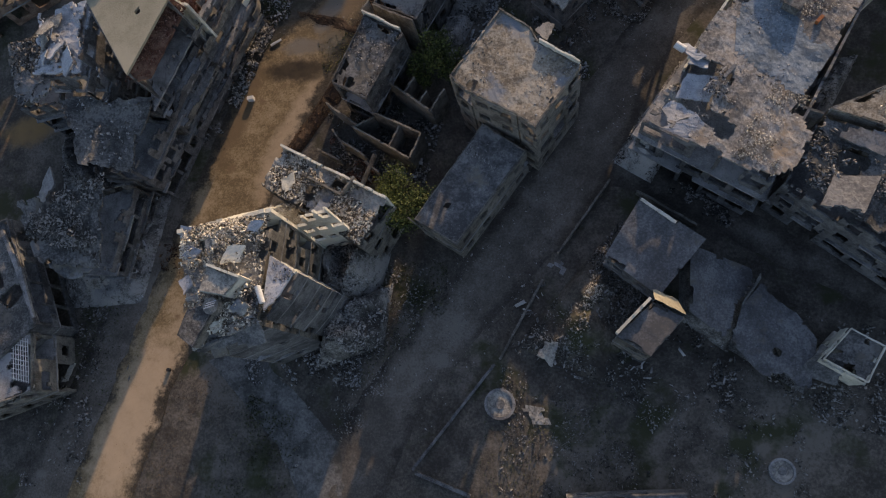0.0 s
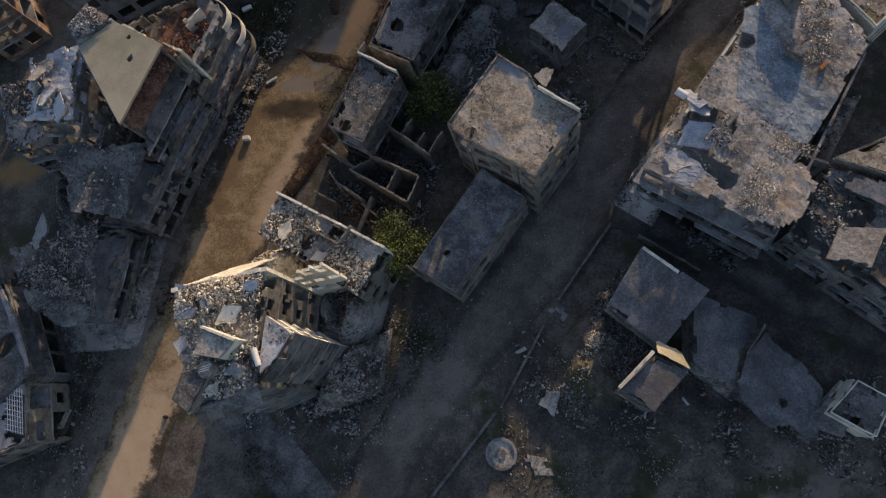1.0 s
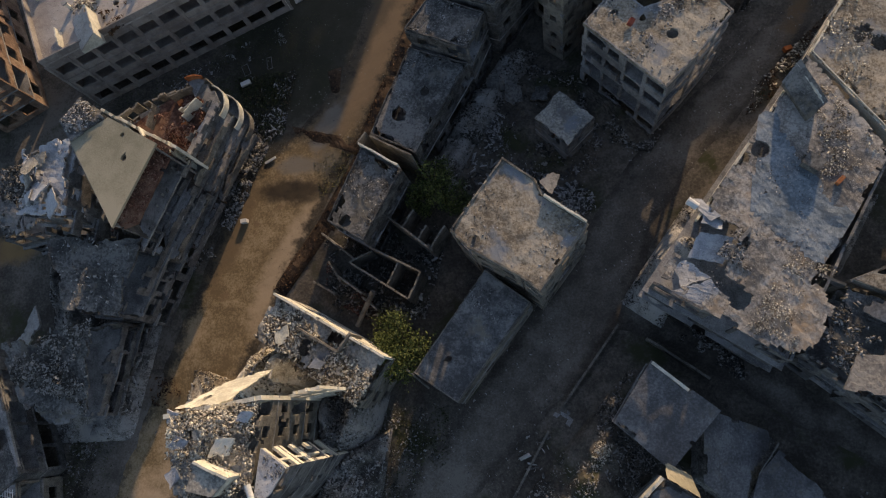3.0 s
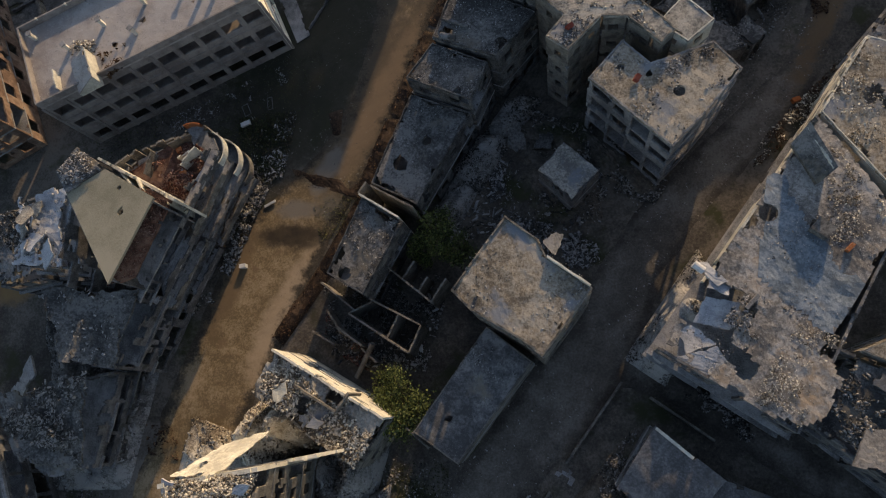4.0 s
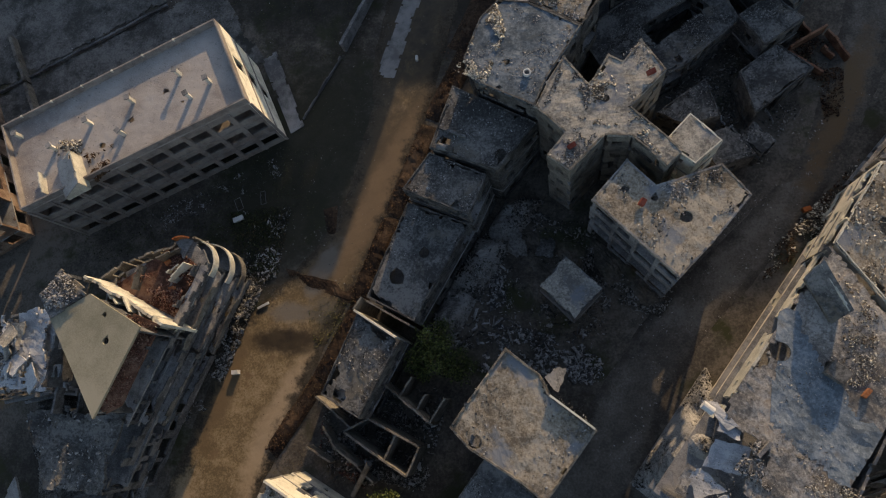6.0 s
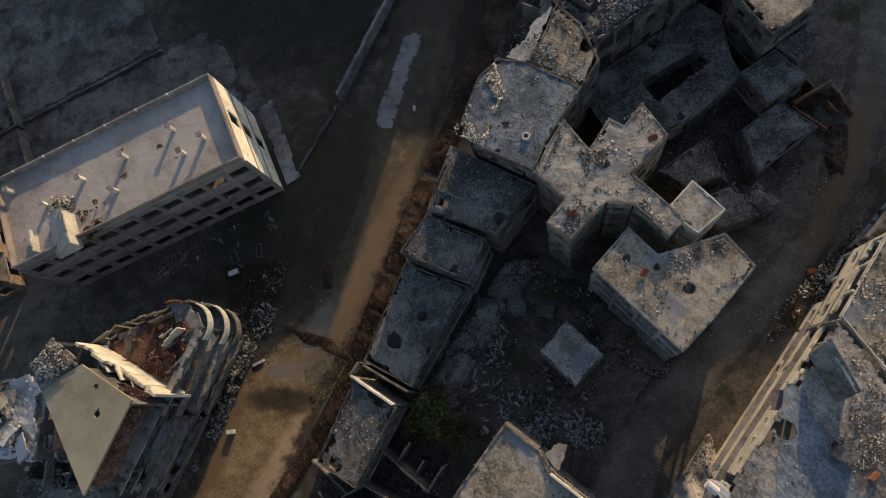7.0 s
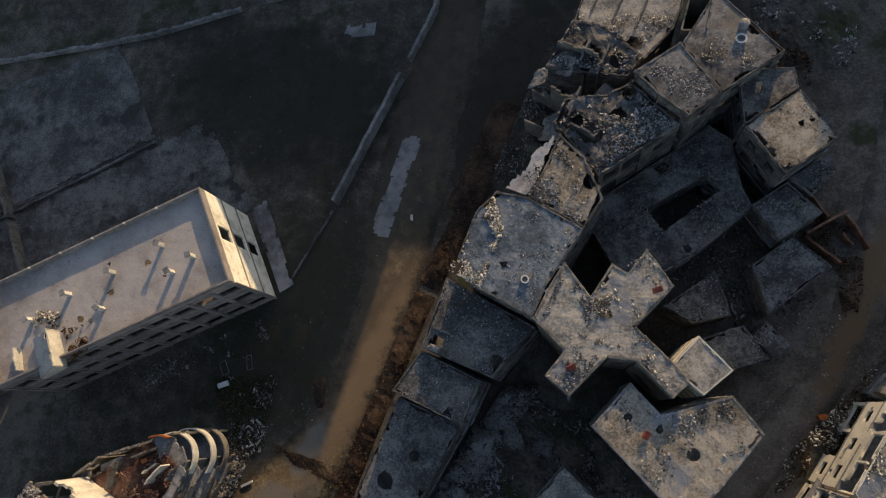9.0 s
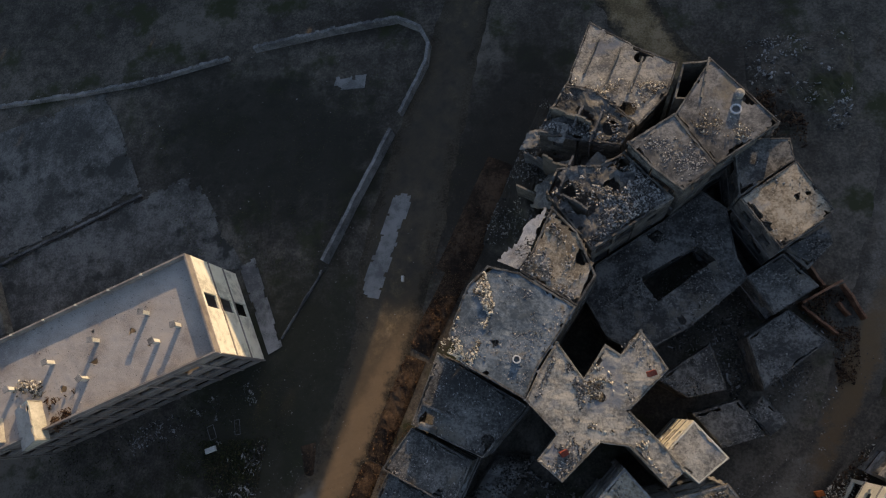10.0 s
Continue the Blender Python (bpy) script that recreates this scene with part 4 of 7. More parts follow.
def collapsed_block():
    root = thing("collapsed_block", -44, 44, 0, "collapsed corner apartment block with pancaked floors and rounded balconies", "apartment building")
    # street front and the north and inner walls
    part("wall", wall((-42.6, 42.0), (-38.8, 51.0), 0, 12.9, 4, 5, (1.2, 1.3), 0.9, 0.25, 0.3, 1.6, 101, wear=0.75), WALL_GREY, root, "grey street front with small windows")
    part("wall", wall((-46.3, 33.0), (-42.7, 41.8), 0, 12.3, 4, 4, (1.7, 1.8), 0.7, 0.25, 0.75, 1.6, 108, wear=1.0), WALL_GREY, root, "torn-open street front")
    part("wall", wall((-40.4, 54.0), (-48.4, 51.3), 0, 12.0, 4, 3, (1.3, 1.3), 1, 0.25, 0.2, 0.8, 102, wear=0.7), WALL, root)
    part("wall", wall((-48.8, 51.1), (-51.4, 49.0), 0, 12.6, 4, 1, (1.0, 1.2), 1, 0.25, 0.2, 0.8, 103), WALL, root)
    part("wall", wall((-51.6, 48.7), (-52.6, 34.0), 0, 17.4, 5, 5, (1.3, 1.3), 1, 0.25, 0.4, 1.0, 104, wear=0.8), WALL_GREY, root)
    part("wall", wall((-52.3, 33.8), (-46.6, 33.0), 0, 12.0, 4, 2, (1.3, 1.3), 1, 0.25, 0.4, 1.0, 105, wear=0.8), WALL_GREY, root)
    # Inner wall coloured pale for the sunlight on it.
    part("wall", wall((-40.3, 43.5), (-50.6, 48.8), 9.0, 15.6, 2, 5, (0, 0), 1, 0.3, 0, 1.4, 106), WALL_PALE_LIT, root, "bare sunlit inner wall")
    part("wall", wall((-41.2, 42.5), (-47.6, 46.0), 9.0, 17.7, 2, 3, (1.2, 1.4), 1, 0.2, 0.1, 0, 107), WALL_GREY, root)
    for k in range(4):
        t = 0.12 + 0.24 * k
        p, q = Vector((-41.0, 42.8)).lerp(Vector((-47.6, 46.3)), t), Vector((-40.6, 43.8)).lerp(Vector((-49.6, 48.4)), t + 0.02)
        part("wall", wall(p, q, 9.0, 15.4, 2, 1, (0, 0), 1, 0.15, 0, 0.7, 120 + k), WALL_PALE_LIT, root)
    for k, (p, q, zt) in enumerate((((-46.9, 47.8), (-46.4, 50.6), 12.6), ((-42.3, 48.6), (-40.4, 50.6), 13.0), ((-44.3, 51.2), (-41.5, 52.3), 13.0), ((-43.0, 49.6), (-41.8, 50.6), 12.4))):
        part("wall", wall(p, q, 10.8, zt, 1, 1, (0, 0), 1, 0.16, 0, 0.6, 140 + k), WALL_PALE_LIT if k % 2 else WALL, root)
    low = [(-46.2, 33.2), (-38.9, 51.0), (-40.4, 53.8), (-51.3, 48.8)]
    for z in (3.1, 6.1, 9.15, 11.0):
        part("floor_slab", slab(inset(low, -0.25), z, 0.25, (), 0.7, 0.04, 0, int(z * 9), 0.7), CONCRETE, root)
    part("floor_slab", slab([(-50.2, 48.4), (-40.9, 44.2), (-39.6, 50.4), (-43.5, 53.0)], 11.06, 0.05, (), 0.3, 0.03, 0, 98, 0.5), RED_DUST, root, "floor covered in red brick dust")
    part("floor_slab", slab([(-46.5, 33.4), (-44.6, 35.0), (-40.9, 43.4), (-43.4, 44.6)], 0, 0.25, (), 0.5, 0.05, 0, 97, 0.45, (16.2, 14.6, 15.2, 17.2)), RED_DUST, root)
    # the smooth pale roof slab that juts over the front
    part("roof_slab", slab([(-52.0, 43.8), (-45.2, 33.7), (-41.2, 42.9), (-47.5, 46.3)], 0, 0.3, [(0.66, 0.62, 0.38), (0.42, 0.86, 0.28)], 0, 0.0, 0, 91, 0.4, (17.8, 17.7, 17.9, 17.95)), SLAB_PALE, root, "smooth pale concrete roof slab with two shell holes")
    part("roof_slab", slab([(-53.5, 46.2), (-51.7, 43.7), (-47.3, 46.3), (-51.4, 49.0)], 18.1, 0.3, [(0.2, 0.5, 0.9)], 1.0, 0.12, 0, 92, 0.35), ROOF_GREY, root)
    part("wall", wall((-52.2, 43.4), (-45.8, 34.2), 9.0, 17.3, 2, 4, (1.6, 1.6), 1, 0.2, 0.35, 0, 151), WALL_GREY, root)
    curved_balcony(root, -41.2, 51.2, 2.75, 9.3, -35, 118, WALL_PALE_LIT, "curved white balcony front")
    curved_balcony(root, -41.2, 51.2, 2.55, 12.1, 66, 118, ORANGE_PAINT, "curved orange-painted balcony front")
    curved_balcony(root, -41.2, 51.2, 3.1, 6.2, -35, 118, WALL_PALE_LIT, "curved white balcony front")
    curved_balcony(root, -41.2, 51.2, 3.0, 3.2, -35, 118, WALL, "curved dusty balcony front")
    # balcony ledges hanging off the street front
    u = (Vector((-38.8, 51.0, 0)) - Vector((-46.3, 33.0, 0))).normalized()
    out = Vector((u.y, -u.x, 0))
    rng = random.Random(8)
    for f, z in enumerate((3.1, 6.1, 9.15, 12.0)):
        for k, (s0, s1) in enumerate(((0.2, 9.2), (9.4, 19.2))):
            if f == 3 and k == 0:
                continue
            o = Vector((-46.3, 33.0, 0))
            p, q = o + u * s0 + out * 0.04, o + u * s1 + out * 0.04
            deep = 1.15 + 0.25 * rng.random()
            quad = [tuple((p + out * deep).xy), tuple((q + out * deep).xy), tuple(q.xy), tuple(p.xy)]
            drop = -0.9 * (k == 0) * rng.random()
            ledge = part("balcony_ledge", slab(quad, 0, 0.18, (), 0.6, 0.05, 0, 600 + f * 2 + k, 0.3, (z + drop, z - 0.1, z, z + drop * 0.4), chip=0.4), CONCRETE, root)
            part("balcony_front", wall((p + out * (deep - 0.02)).xy, (q + out * (deep - 0.02)).xy, z - 0.4 + drop * 0.5, z + 0.75, 1, 5, (0, 0), 1, 0.13, 0, 1.05, 640 + f * 2 + k), WALL if (f + k) % 2 else WALL_GREY, ledge)
    red = ORANGE_PAINT
    for x, y, z, a in ((-43.6, 50.6, 11.3, 20), (-42.0, 52.8, 11.2, 60), (-42.6, 47.6, 11.5, 10)):
        s = Shape()
        c, n2 = math.cos(radians(a)), math.sin(radians(a))
        s.box((x, y, z), (0.8 * c, 0.8 * n2, 0.15), (-0.4 * n2, 0.4 * c, 0.2), (0, 0, 0.35))
        tagged(link("broken_cupboard", s, red, (x, y, z)), "broken orange wooden cupboard lying on a floor", "cupboard")
    rubble([(-50.6, 48.8), (-40.6, 44.0), (-39.3, 50.2), (-43.5, 53.4)], 11.0, 3600, (0.12, 0.5), RUBBLE_RED, "red brick and plaster rubble on an upper floor", 31, 0.7, 0.9)
    rubble([(-46.5, 33.6), (-44.6, 35.2), (-41.0, 43.2), (-43.4, 44.4)], 12.0, 1100, (0.12, 0.5), RUBBLE_RED, "red rubble spilled beside the pale slab", 32, 0.4, tilt=(16.2, 14.6, 15.2, 17.2))
    rubble([(-53.3, 46.2), (-51.7, 44.2), (-47.6, 46.2), (-51.3, 48.7)], 18.15, 600, (0.12, 0.55), RUBBLE, "white rubble on the roof corner", 33, 0.8, 0.4)
    rubble([(-49.6, 47.6), (-47.3, 46.4), (-41.0, 43.0), (-40.8, 43.6)], 12.0, 500, (0.1, 0.5), RUBBLE_WARM, "broken blocks in the roofless rooms", 34, 0.5, 1.0)
    rubble([(-47.5, 32), (-42.5, 35.0), (-37.3, 50.0), (-39.0, 52.0)], 0.0, 1500, (0.15, 0.9), RUBBLE_DARK, "grey debris heaped along the street front", 35, 0.9, 1.0)


collapsed_block()


def broken_wing(label, quad, heights, storeys, roof_mat, seed, n, rub=RUBBLE, bites=1.4, holes=(), heap=0.5, gone=0.5, rough=0.12, size=(0.14, 0.8)):
    """A wing of the collapsed block whose roof has sunk: walls, floors, a tilted roof and the rubble on it."""
    low = min(heights) - 0.3
    mx, my = sum(p[0] for p in quad) / 4, sum(p[1] for p in quad) / 4
    root = thing("collapsed_wing", mx, my, 0, label, "ruin")
    for k in range(4):
        part("wall", wall(quad[k], quad[(k + 1) % 4], 0, low, storeys, 0, (1.4, 1.4), 1.0, 0.25, gone, 0.9, seed * 10 + k, wear=0.8), WALL_GREY, root)
    for k in range(1, storeys):
        part("floor_slab", slab(inset(quad, -0.3), low * k / storeys, 0.22, (), 1.0, 0.06, 0.2, seed + k, 0.8), CONCRETE, root)
    part("roof_slab", slab(quad, 0, 0.25, holes, bites, rough * 0.6, 0.5, seed, 0.36, heights, chip=0.5), roof_mat, root)
    if n:
        rubble(quad, 0, n, size, rub, "angular concrete rubble over a sunken roof", seed, 0.9, heap, tilt=[z - 0.1 for z in heights])
    return root


broken_wing("sunken whitewashed roof of a collapsed wing", [(-60.8, 44.6), (-60.4, 36.6), (-53.6, 36.2), (-53.5, 45.6)], (15.2, 14.6, 14.8, 15.9), 4, SLAB_WHITE, 33, 130, bites=1.0, holes=[(0.75, 0.62, 1.0), (0.1, 0.2, 1.2)], heap=0.2)
broken_wing("crushed western wing full of rubble", [(-70, 44), (-67, 35), (-61.4, 36.2), (-61.0, 44.8)], (10.4, 9.4, 10.8, 11.5), 3, ROOF_GREY, 36, 1000, RUBBLE_DARK, bites=2.4, holes=[(0.4, 0.5, 1.3)])
broken_wing("grey flat roof of a gutted wing", [(-58.0, 34.4), (-54.7, 26.0), (-49.0, 25.4), (-46.0, 34.1)], (13.0, 11.9, 9.9, 11.8), 3, ROOF_DARK, 34, 140, bites=0.9, heap=0.1, rough=0.06)
for k, (quad, hh) in enumerate((([(-59.5, 43.5), (-59.0, 38.5), (-55.6, 38.0), (-56.4, 44.0)], (15.2, 13.4, 13.6, 14.8)), ([(-56.0, 44.6), (-55.2, 40.6), (-52.6, 41.2), (-53.4, 45.0)], (14.6, 13.9, 15.2, 15.6)), ([(-56.6, 40.0), (-57.4, 36.8), (-52.4, 36.4), (-53.0, 39.6)], (13.7, 12.9, 13.4, 14.2)))):
    chunk_slab("fallen_slab", "whitewashed slab broken over the collapsed wing", quad, hh, 0.2, SLAB_WHITE, 660 + k, 0.6, cell=0.35)
broken_wing("crumbled corner wing with a rounded end", [(-64.8, 22.2), (-60.6, 14.5), (-53.0, 14.2), (-51.4, 25.2)], (9.6, 8.6, 7.6, 11.2), 3, ROOF_DARK, 35, 1700, RUBBLE_DARK, bites=2.2, heap=0.7)
ARC = [(-57.3 + 3.3 * math.cos(radians(a)), 16.4 + 3.3 * math.sin(radians(a))) for a in range(185, 371, 15)]
tagged(link("fallen_slab", poly_slab(ARC + [(-54.2, 18.2), (-57.4, 17.2)], 7.4, 0.25, bites=0.15, rough=0.05, seed=61, cell=0.3, fall=(-0.05, 0.10)), ROOF_GREY, (-57.3, 16.4, 6.8)), "fallen rounded balcony slab leaning on rubble", "slab")
rng = random.Random(41)
for k in range(9):
    x, y, a, w = rng.uniform(-59.5, -54.5), rng.uniform(37.4, 44.4), rng.uniform(0, 90), rng.uniform(0.9, 2.1)
    c, n2 = w * math.cos(radians(a)), w * math.sin(radians(a))
    z = 15.2 + 0.08 * (y - 40) + 0.3 * rng.random()
    quad = [(x - c, y - n2), (x + 0.7 * n2, y - 0.7 * c), (x + 0.9 * c, y + 0.9 * n2), (x - 0.8 * n2, y + 0.8 * c)]
    chunk_slab("fallen_slab", "whitewashed slab broken over the collapsed wing", quad, (z - 0.5, z + 0.7 * rng.random(), z + 0.9 * rng.random(), z - 0.2), 0.18, (SLAB_WHITE, ROOF_PALE, SLAB_WHITE)[k % 3], 680 + k, 0.4, cell=0.3)
chunk_slab("fallen_stair", "fallen ribbed stair flight of grey concrete", [(-65.4, 22.6), (-64.2, 20.6), (-59.6, 24.6), (-60.6, 26.8)], (6.5, 6.6, 9.4, 9.6), 0.3, CONCRETE, 62, 0.3, category="stair")
mound(plan((-68, 36), (-66, 25), (-56, 24), (-58, 36)), 0, 4.0, RUBBLE_DARK, "dark heap of crushed masonry between wings", 5, stones=1100, stone_mat=RUBBLE_DARK)
mound(plan((-66, 25), (-63.5, 10.5), (-52, 11), (-50, 26)), 0, 2.6, RUBBLE_DARK, "dark heap of crushed masonry round the fallen corner", 6, stones=1300, size=(0.12, 0.6))


def west_house():
    q = [(-60.8, 7.6), (-67.4, 21.0), (-82, 14), (-74, -6)]
    root = house("gutted_house", "grey gutted house with long concrete beams beside the street", "house", q, 7.2, 2, WALL_GREY, ROOF_DARK, 44, gone=0.45, bites=1.5, holes=[(0.35, 0.12, 1.4), (0.6, 0.25, 1.6)])
    for k in range(4):
        s = Shape()
        p = Vector((-61.0 - 0.9 * k, 8.4 + 1.6 * k, 7.25))
        s.box(p, (-3.0 - 0.3 * k, 6.2, 0.1), (-0.35, -0.17, 0), (0, 0, 0.35))
        part("roof_beam", s, CONCRETE, root)
    q2 = [(-59.8, -0.2), (-61.4, 6.6), (-72, 3.5), (-70, -4.0)]
    r2 = house("gutted_house", "low gutted house with a rusty roof grille", "house", q2, 7.0, 2, WALL, CONCRETE, 45, gone=0.2, bites=0.2, holes=[(0.62, 0.14, 1.7), (0.35, 0.14, 1.6)], para=0.3)
    for k in range(7):
        s = Shape()
        s.rod((-60.6 - 0.25 * k * 1.4, 0.6 + 0.06 * k, 7.02), (-61.8 - 0.25 * k * 1.4, 5.8 + 0.06 * k, 7.02), 0.045, 5)
        part("grille_bar", s, PLASTIC, r2)
    for k in range(9):
        s = Shape()
        s.rod((-60.7 - 0.13 * k, 0.8 + 0.58 * k, 7.06), (-63.1 - 0.13 * k, 1.2 + 0.58 * k, 7.06), 0.04, 5)
        part("grille_bar", s, PLASTIC, r2)
    chunk_slab("door_leaf", "pale door leaf lying in debris", plan((-62.0, 1.0), (-61.0, 1.0), (-60.2, 3.4), (-61.2, 3.6)), (0.35, 0.4, 0.4, 0.3), 0.08, WALL_PALE_LIT, 66, 0, cell=0.5, category="door")


west_house()
rubble(plan((-66, 12), (-66, -12), (-57, -12), (-57, 11)), 0, 1200, (0.12, 0.7), RUBBLE_DARK, "grey debris in weeds beside a gutted house", 46, 0.9, 0.5)


def hole(quad, x, y, r):
    """A hole given by its place in the plan, as slab() takes it."""
    u = v = 0.5
    for _ in range(12):
        px, py = spot(quad, u, v)
        ux, uy = spot(quad, u + 1e-3, v)
        vx, vy = spot(quad, u, v + 1e-3)
        a, b, c, d = (ux - px) * 1e3, (vx - px) * 1e3, (uy - py) * 1e3, (vy - py) * 1e3
        det = a * d - b * c
        u += ((x - px) * d - b * (y - py)) / det
        v += (a * (y - py) - c * (x - px)) / det
    return u, v, r


# ---- middle: the shelled house in the street ----
def shelled_house():
    north = [(-29.9, 27.9), (-32.2, 23.2), (-20.1, 15.8), (-17.1, 21.1)]
    root = thing("shelled_house", -28, 15, 0, "shelled pale house torn open, with its wings full of rubble", "house")
    tops = (9.6, 9.6, 9.8, 10.8)
    for k in range(4):
        # The sun side (k == 3) is coloured paler to look lit.
        part("wall", wall(north[k], north[(k + 1) % 4], 0, tops[k], 3, 0, (1.3, 1.3) if k != 3 else (0, 0), 1, 0.25, 0.22, 0.9 if k == 3 else 1.2, 210 + k, wear=0.6), WALL_PALE_LIT if k == 3 else WALL, root)
    for k in (1, 2):
        part("floor_slab", slab(inset(north, -0.05), 3.2 * k, 0.22, (), 0.8, 0.05, 0, 215 + k, 0.8), CONCRETE, root)
    part("roof_slab", slab(north, 9.8, 0.25, [hole(north, -26.2, 22.0, 0.95), hole(north, -29.0, 25.4, 0.5), hole(north, -22.6, 22.9, 1.2), hole(north, -20.8, 17.6, 1.9), hole(north, -30, 21, 1.6)], 1.3, 0.16, 0.6, 218, 0.35), ROOF_PALE, root)
    # ---- the tall south part, six storeys, its roof torn away ----
    tall = [(-34.8, 15.0), (-32.0, 3.6), (-26.1, 6.1), (-25.4, 16.9)]
    part("wall", wall(tall[0], tall[1], 0, 19.4, 6, 4, (1.3, 1.4), 1, 0.25, 0.3, 1.6, 221, wear=0.4), WALL, root)
    part("wall", wall(tall[1], tall[2], 0, 19.9, 6, 3, (0, 0), 1, 0.25, 0.0, 0.9, 222, wear=0.7), WALL_GREY, root)
    part("wall", wall(tall[2], tall[3], 0, 20.2, 6, 5, (1.0, 1.4), 1, 0.25, 0.12, 1.0, 223, wear=0.4), WALL, root, "pale inner front with tall window openings")
    part("wall", wall(tall[3], tall[0], 0, 20.7, 6, 4, (0, 0), 1, 0.4, 0, 0.7, 224), WALL_PALE_LIT, root, "bare pale wall, sunlit along its crest")
    part("wall", wall((-21.3, 17.9), (-25.6, 17.0), 4, 17.6, 4, 3, (0.9, 1.2), 1, 0.3, 0.1, 3.4, 225, wear=0.4), WALL_PALE_LIT, root)
    for k in range(1, 6):
        part("floor_slab", slab(inset(tall, -0.06), 3.38 * k, 0.22, (), 0.7, 0.04, 0, 226 + k, 0.8), CONCRETE, root)
    part("roof_slab", slab(tall, 20.1, 0.25, [hole(tall, -31.0, 13.6, 1.1), hole(tall, -27.2, 14.6, 0.9)], 1.6, 0.12, 0.8, 233, 0.36), ROOF_PALE, root)
    side = [(-25.2, 12.4), (-25.6, 6.6), (-24.0, 8.6), (-22.7, 10.9)]
    part("wall", wall(side[1], side[2], 0, 19.4, 6, 1, (0, 0), 1, 0.25, 0.0, 1.2, 236, wear=1.0), WALL_GREY, root)
    part("wall", wall(side[2], side[3], 0, 19.4, 6, 1, (0, 0), 1, 0.25, 0.0, 1.2, 237, wear=1.0), WALL_GREY, root)
    part("wall", wall(side[3], side[0], 0, 20.2, 6, 3, (0.85, 1.7), 0.9, 0.25, 0.1, 0.3, 238, wear=0.4), WALL_PALE_LIT, root, "sunlit pale front with rows of empty windows")
    for k in range(1, 6):
        part("floor_slab", slab(inset(side, -0.05), 3.38 * k, 0.22, (), 0.3, 0.03, 0, 240 + k, 0.6), CONCRETE, root)
    part("roof_slab", slab(side, 20.2, 0.25, (), 0.4, 0.03, 0, 247, 0.35), SLAB_WHITE, root, "smooth whitewashed roof slab")
    # roof rooms
    pent = [(-30.3, 11.3), (-30.9, 8.8), (-28.4, 8.4), (-26.9, 10.1)]
    hut = thing("roof_room", -29, 9.8, 20.2, "small pale room on the torn roof, with a sunlit parapet", "roof room")
    for k in range(4):
        part("wall", wall(pent[k], pent[(k + 1) % 4], 19.9, (21.85, 21.75, 21.85, 22.4)[k], 1, 1, (0, 0) if k != 3 else (0.5, 0.3), 1.5, 0.22, 0, 0.2, 250 + k), WALL_PALE_LIT, hut)
    part("roof_slab", slab(inset(pent, 0.05), 22.0, 0.2, (), 0.2, 0.02, 0, 255, 0.3), ROOF_PALE, hut)
    dark = [(-32.2, 7.2), (-32.9, 4.9), (-31.2, 3.8), (-29.2, 8.0)]
    hut2 = thing("roof_room", -31.4, 6, 20.2, "low tarred room at the corner of the torn roof", "roof room")
    for k in range(4):
        part("wall", wall(dark[k], dark[(k + 1) % 4], 19.9, 21.3, 1, 1, (0, 0), 1, 0.2, 0, 0.2, 256 + k), WALL, hut2)
    part("roof_slab", slab(dark, 21.35, 0.16, (), 0.1, 0.02, 0, 262, 0.35), ROOF_DARK, hut2)
    part("parapet", parapet(dark, 21.35, 0.15, 0.15, 0.5, 263), WALL_GREY, hut2)
    tank = thing("water_tank", -29.8, 7.5, 21.4, "round white metal water tank with straps, on the torn roof", "water tank")
    s = Shape()
    s.tube((-29.8, 7.5, 20.3), 0.75, 1.3, 24)
    part("drum", s, ROOF_PALE, tank)
    s = Shape()
    s.tube((-29.8, 7.5, 21.6), 0.72, 0.15, 24, tip=0.35)
    part("lid", s, ROOF_PALE, tank)
    for k in range(3):
        s = Shape()
        s.box((-30.3 + 0.1 * k, 7.2 + 0.22 * k, 21.75), (0.95, 0.3, 0), (-0.03, 0.06, 0), (0, 0, 0.04))
        part("strap", s, METAL, tank)
    s = Shape()
    s.rod((-25.3, 7.9, 20.6), (-25.9, 9.4, 20.7), 0.28, 12)
    tagged(link("white_drum", s, PLASTIC, (-25.6, 8.6, 20.3)), "white plastic drum lying on the torn roof", "drum")
    chunk_slab("fallen_slab", "grey roof slab hanging off the south edge", [(-31.0, 5.6), (-30.8, 3.0), (-25.4, 4.6), (-26.0, 7.0)], (19.9, 18.4, 18.6, 20.4), 0.22, ROOF_GREY, 264, 0.7)
    chunk_slab("fallen_slab", "small pale slab dropped on the wall end", [(-34.6, 15.6), (-34.8, 14.2), (-33.2, 14.0), (-33.0, 15.2)], (20.4, 20.1, 20.3, 20.7), 0.25, SLAB_WHITE, 265, 0.2)
    # Warm rubble carries the sunlight on the torn roof in its colour.
    rubble(tall, 20.0, 2800, (0.10, 0.6), RUBBLE_WARM, "pale broken blocks heaped on the torn roof", 41, 0.5, 0.9)
    rubble([(-34.4, 15.2), (-34.2, 11.0), (-25.6, 11.6), (-25.6, 16.6)], 20.3, 1500, (0.1, 0.55), RUBBLE_WARM, "pale sunlit blocks along the torn roof's crest", 43, 0.5, 1.0)
    rubble([(-31.5, 8.5), (-31.0, 4.5), (-25.4, 5.8), (-25.4, 9.4)], 20.1, 900, (0.12, 0.6), RUBBLE, "grey and white rubble on the torn roof", 49, 0.6, 0.4)
    rubble(side, 20.2, 160, (0.08, 0.4), RUBBLE, "small debris on a whitewashed slab", 50, 0.8)
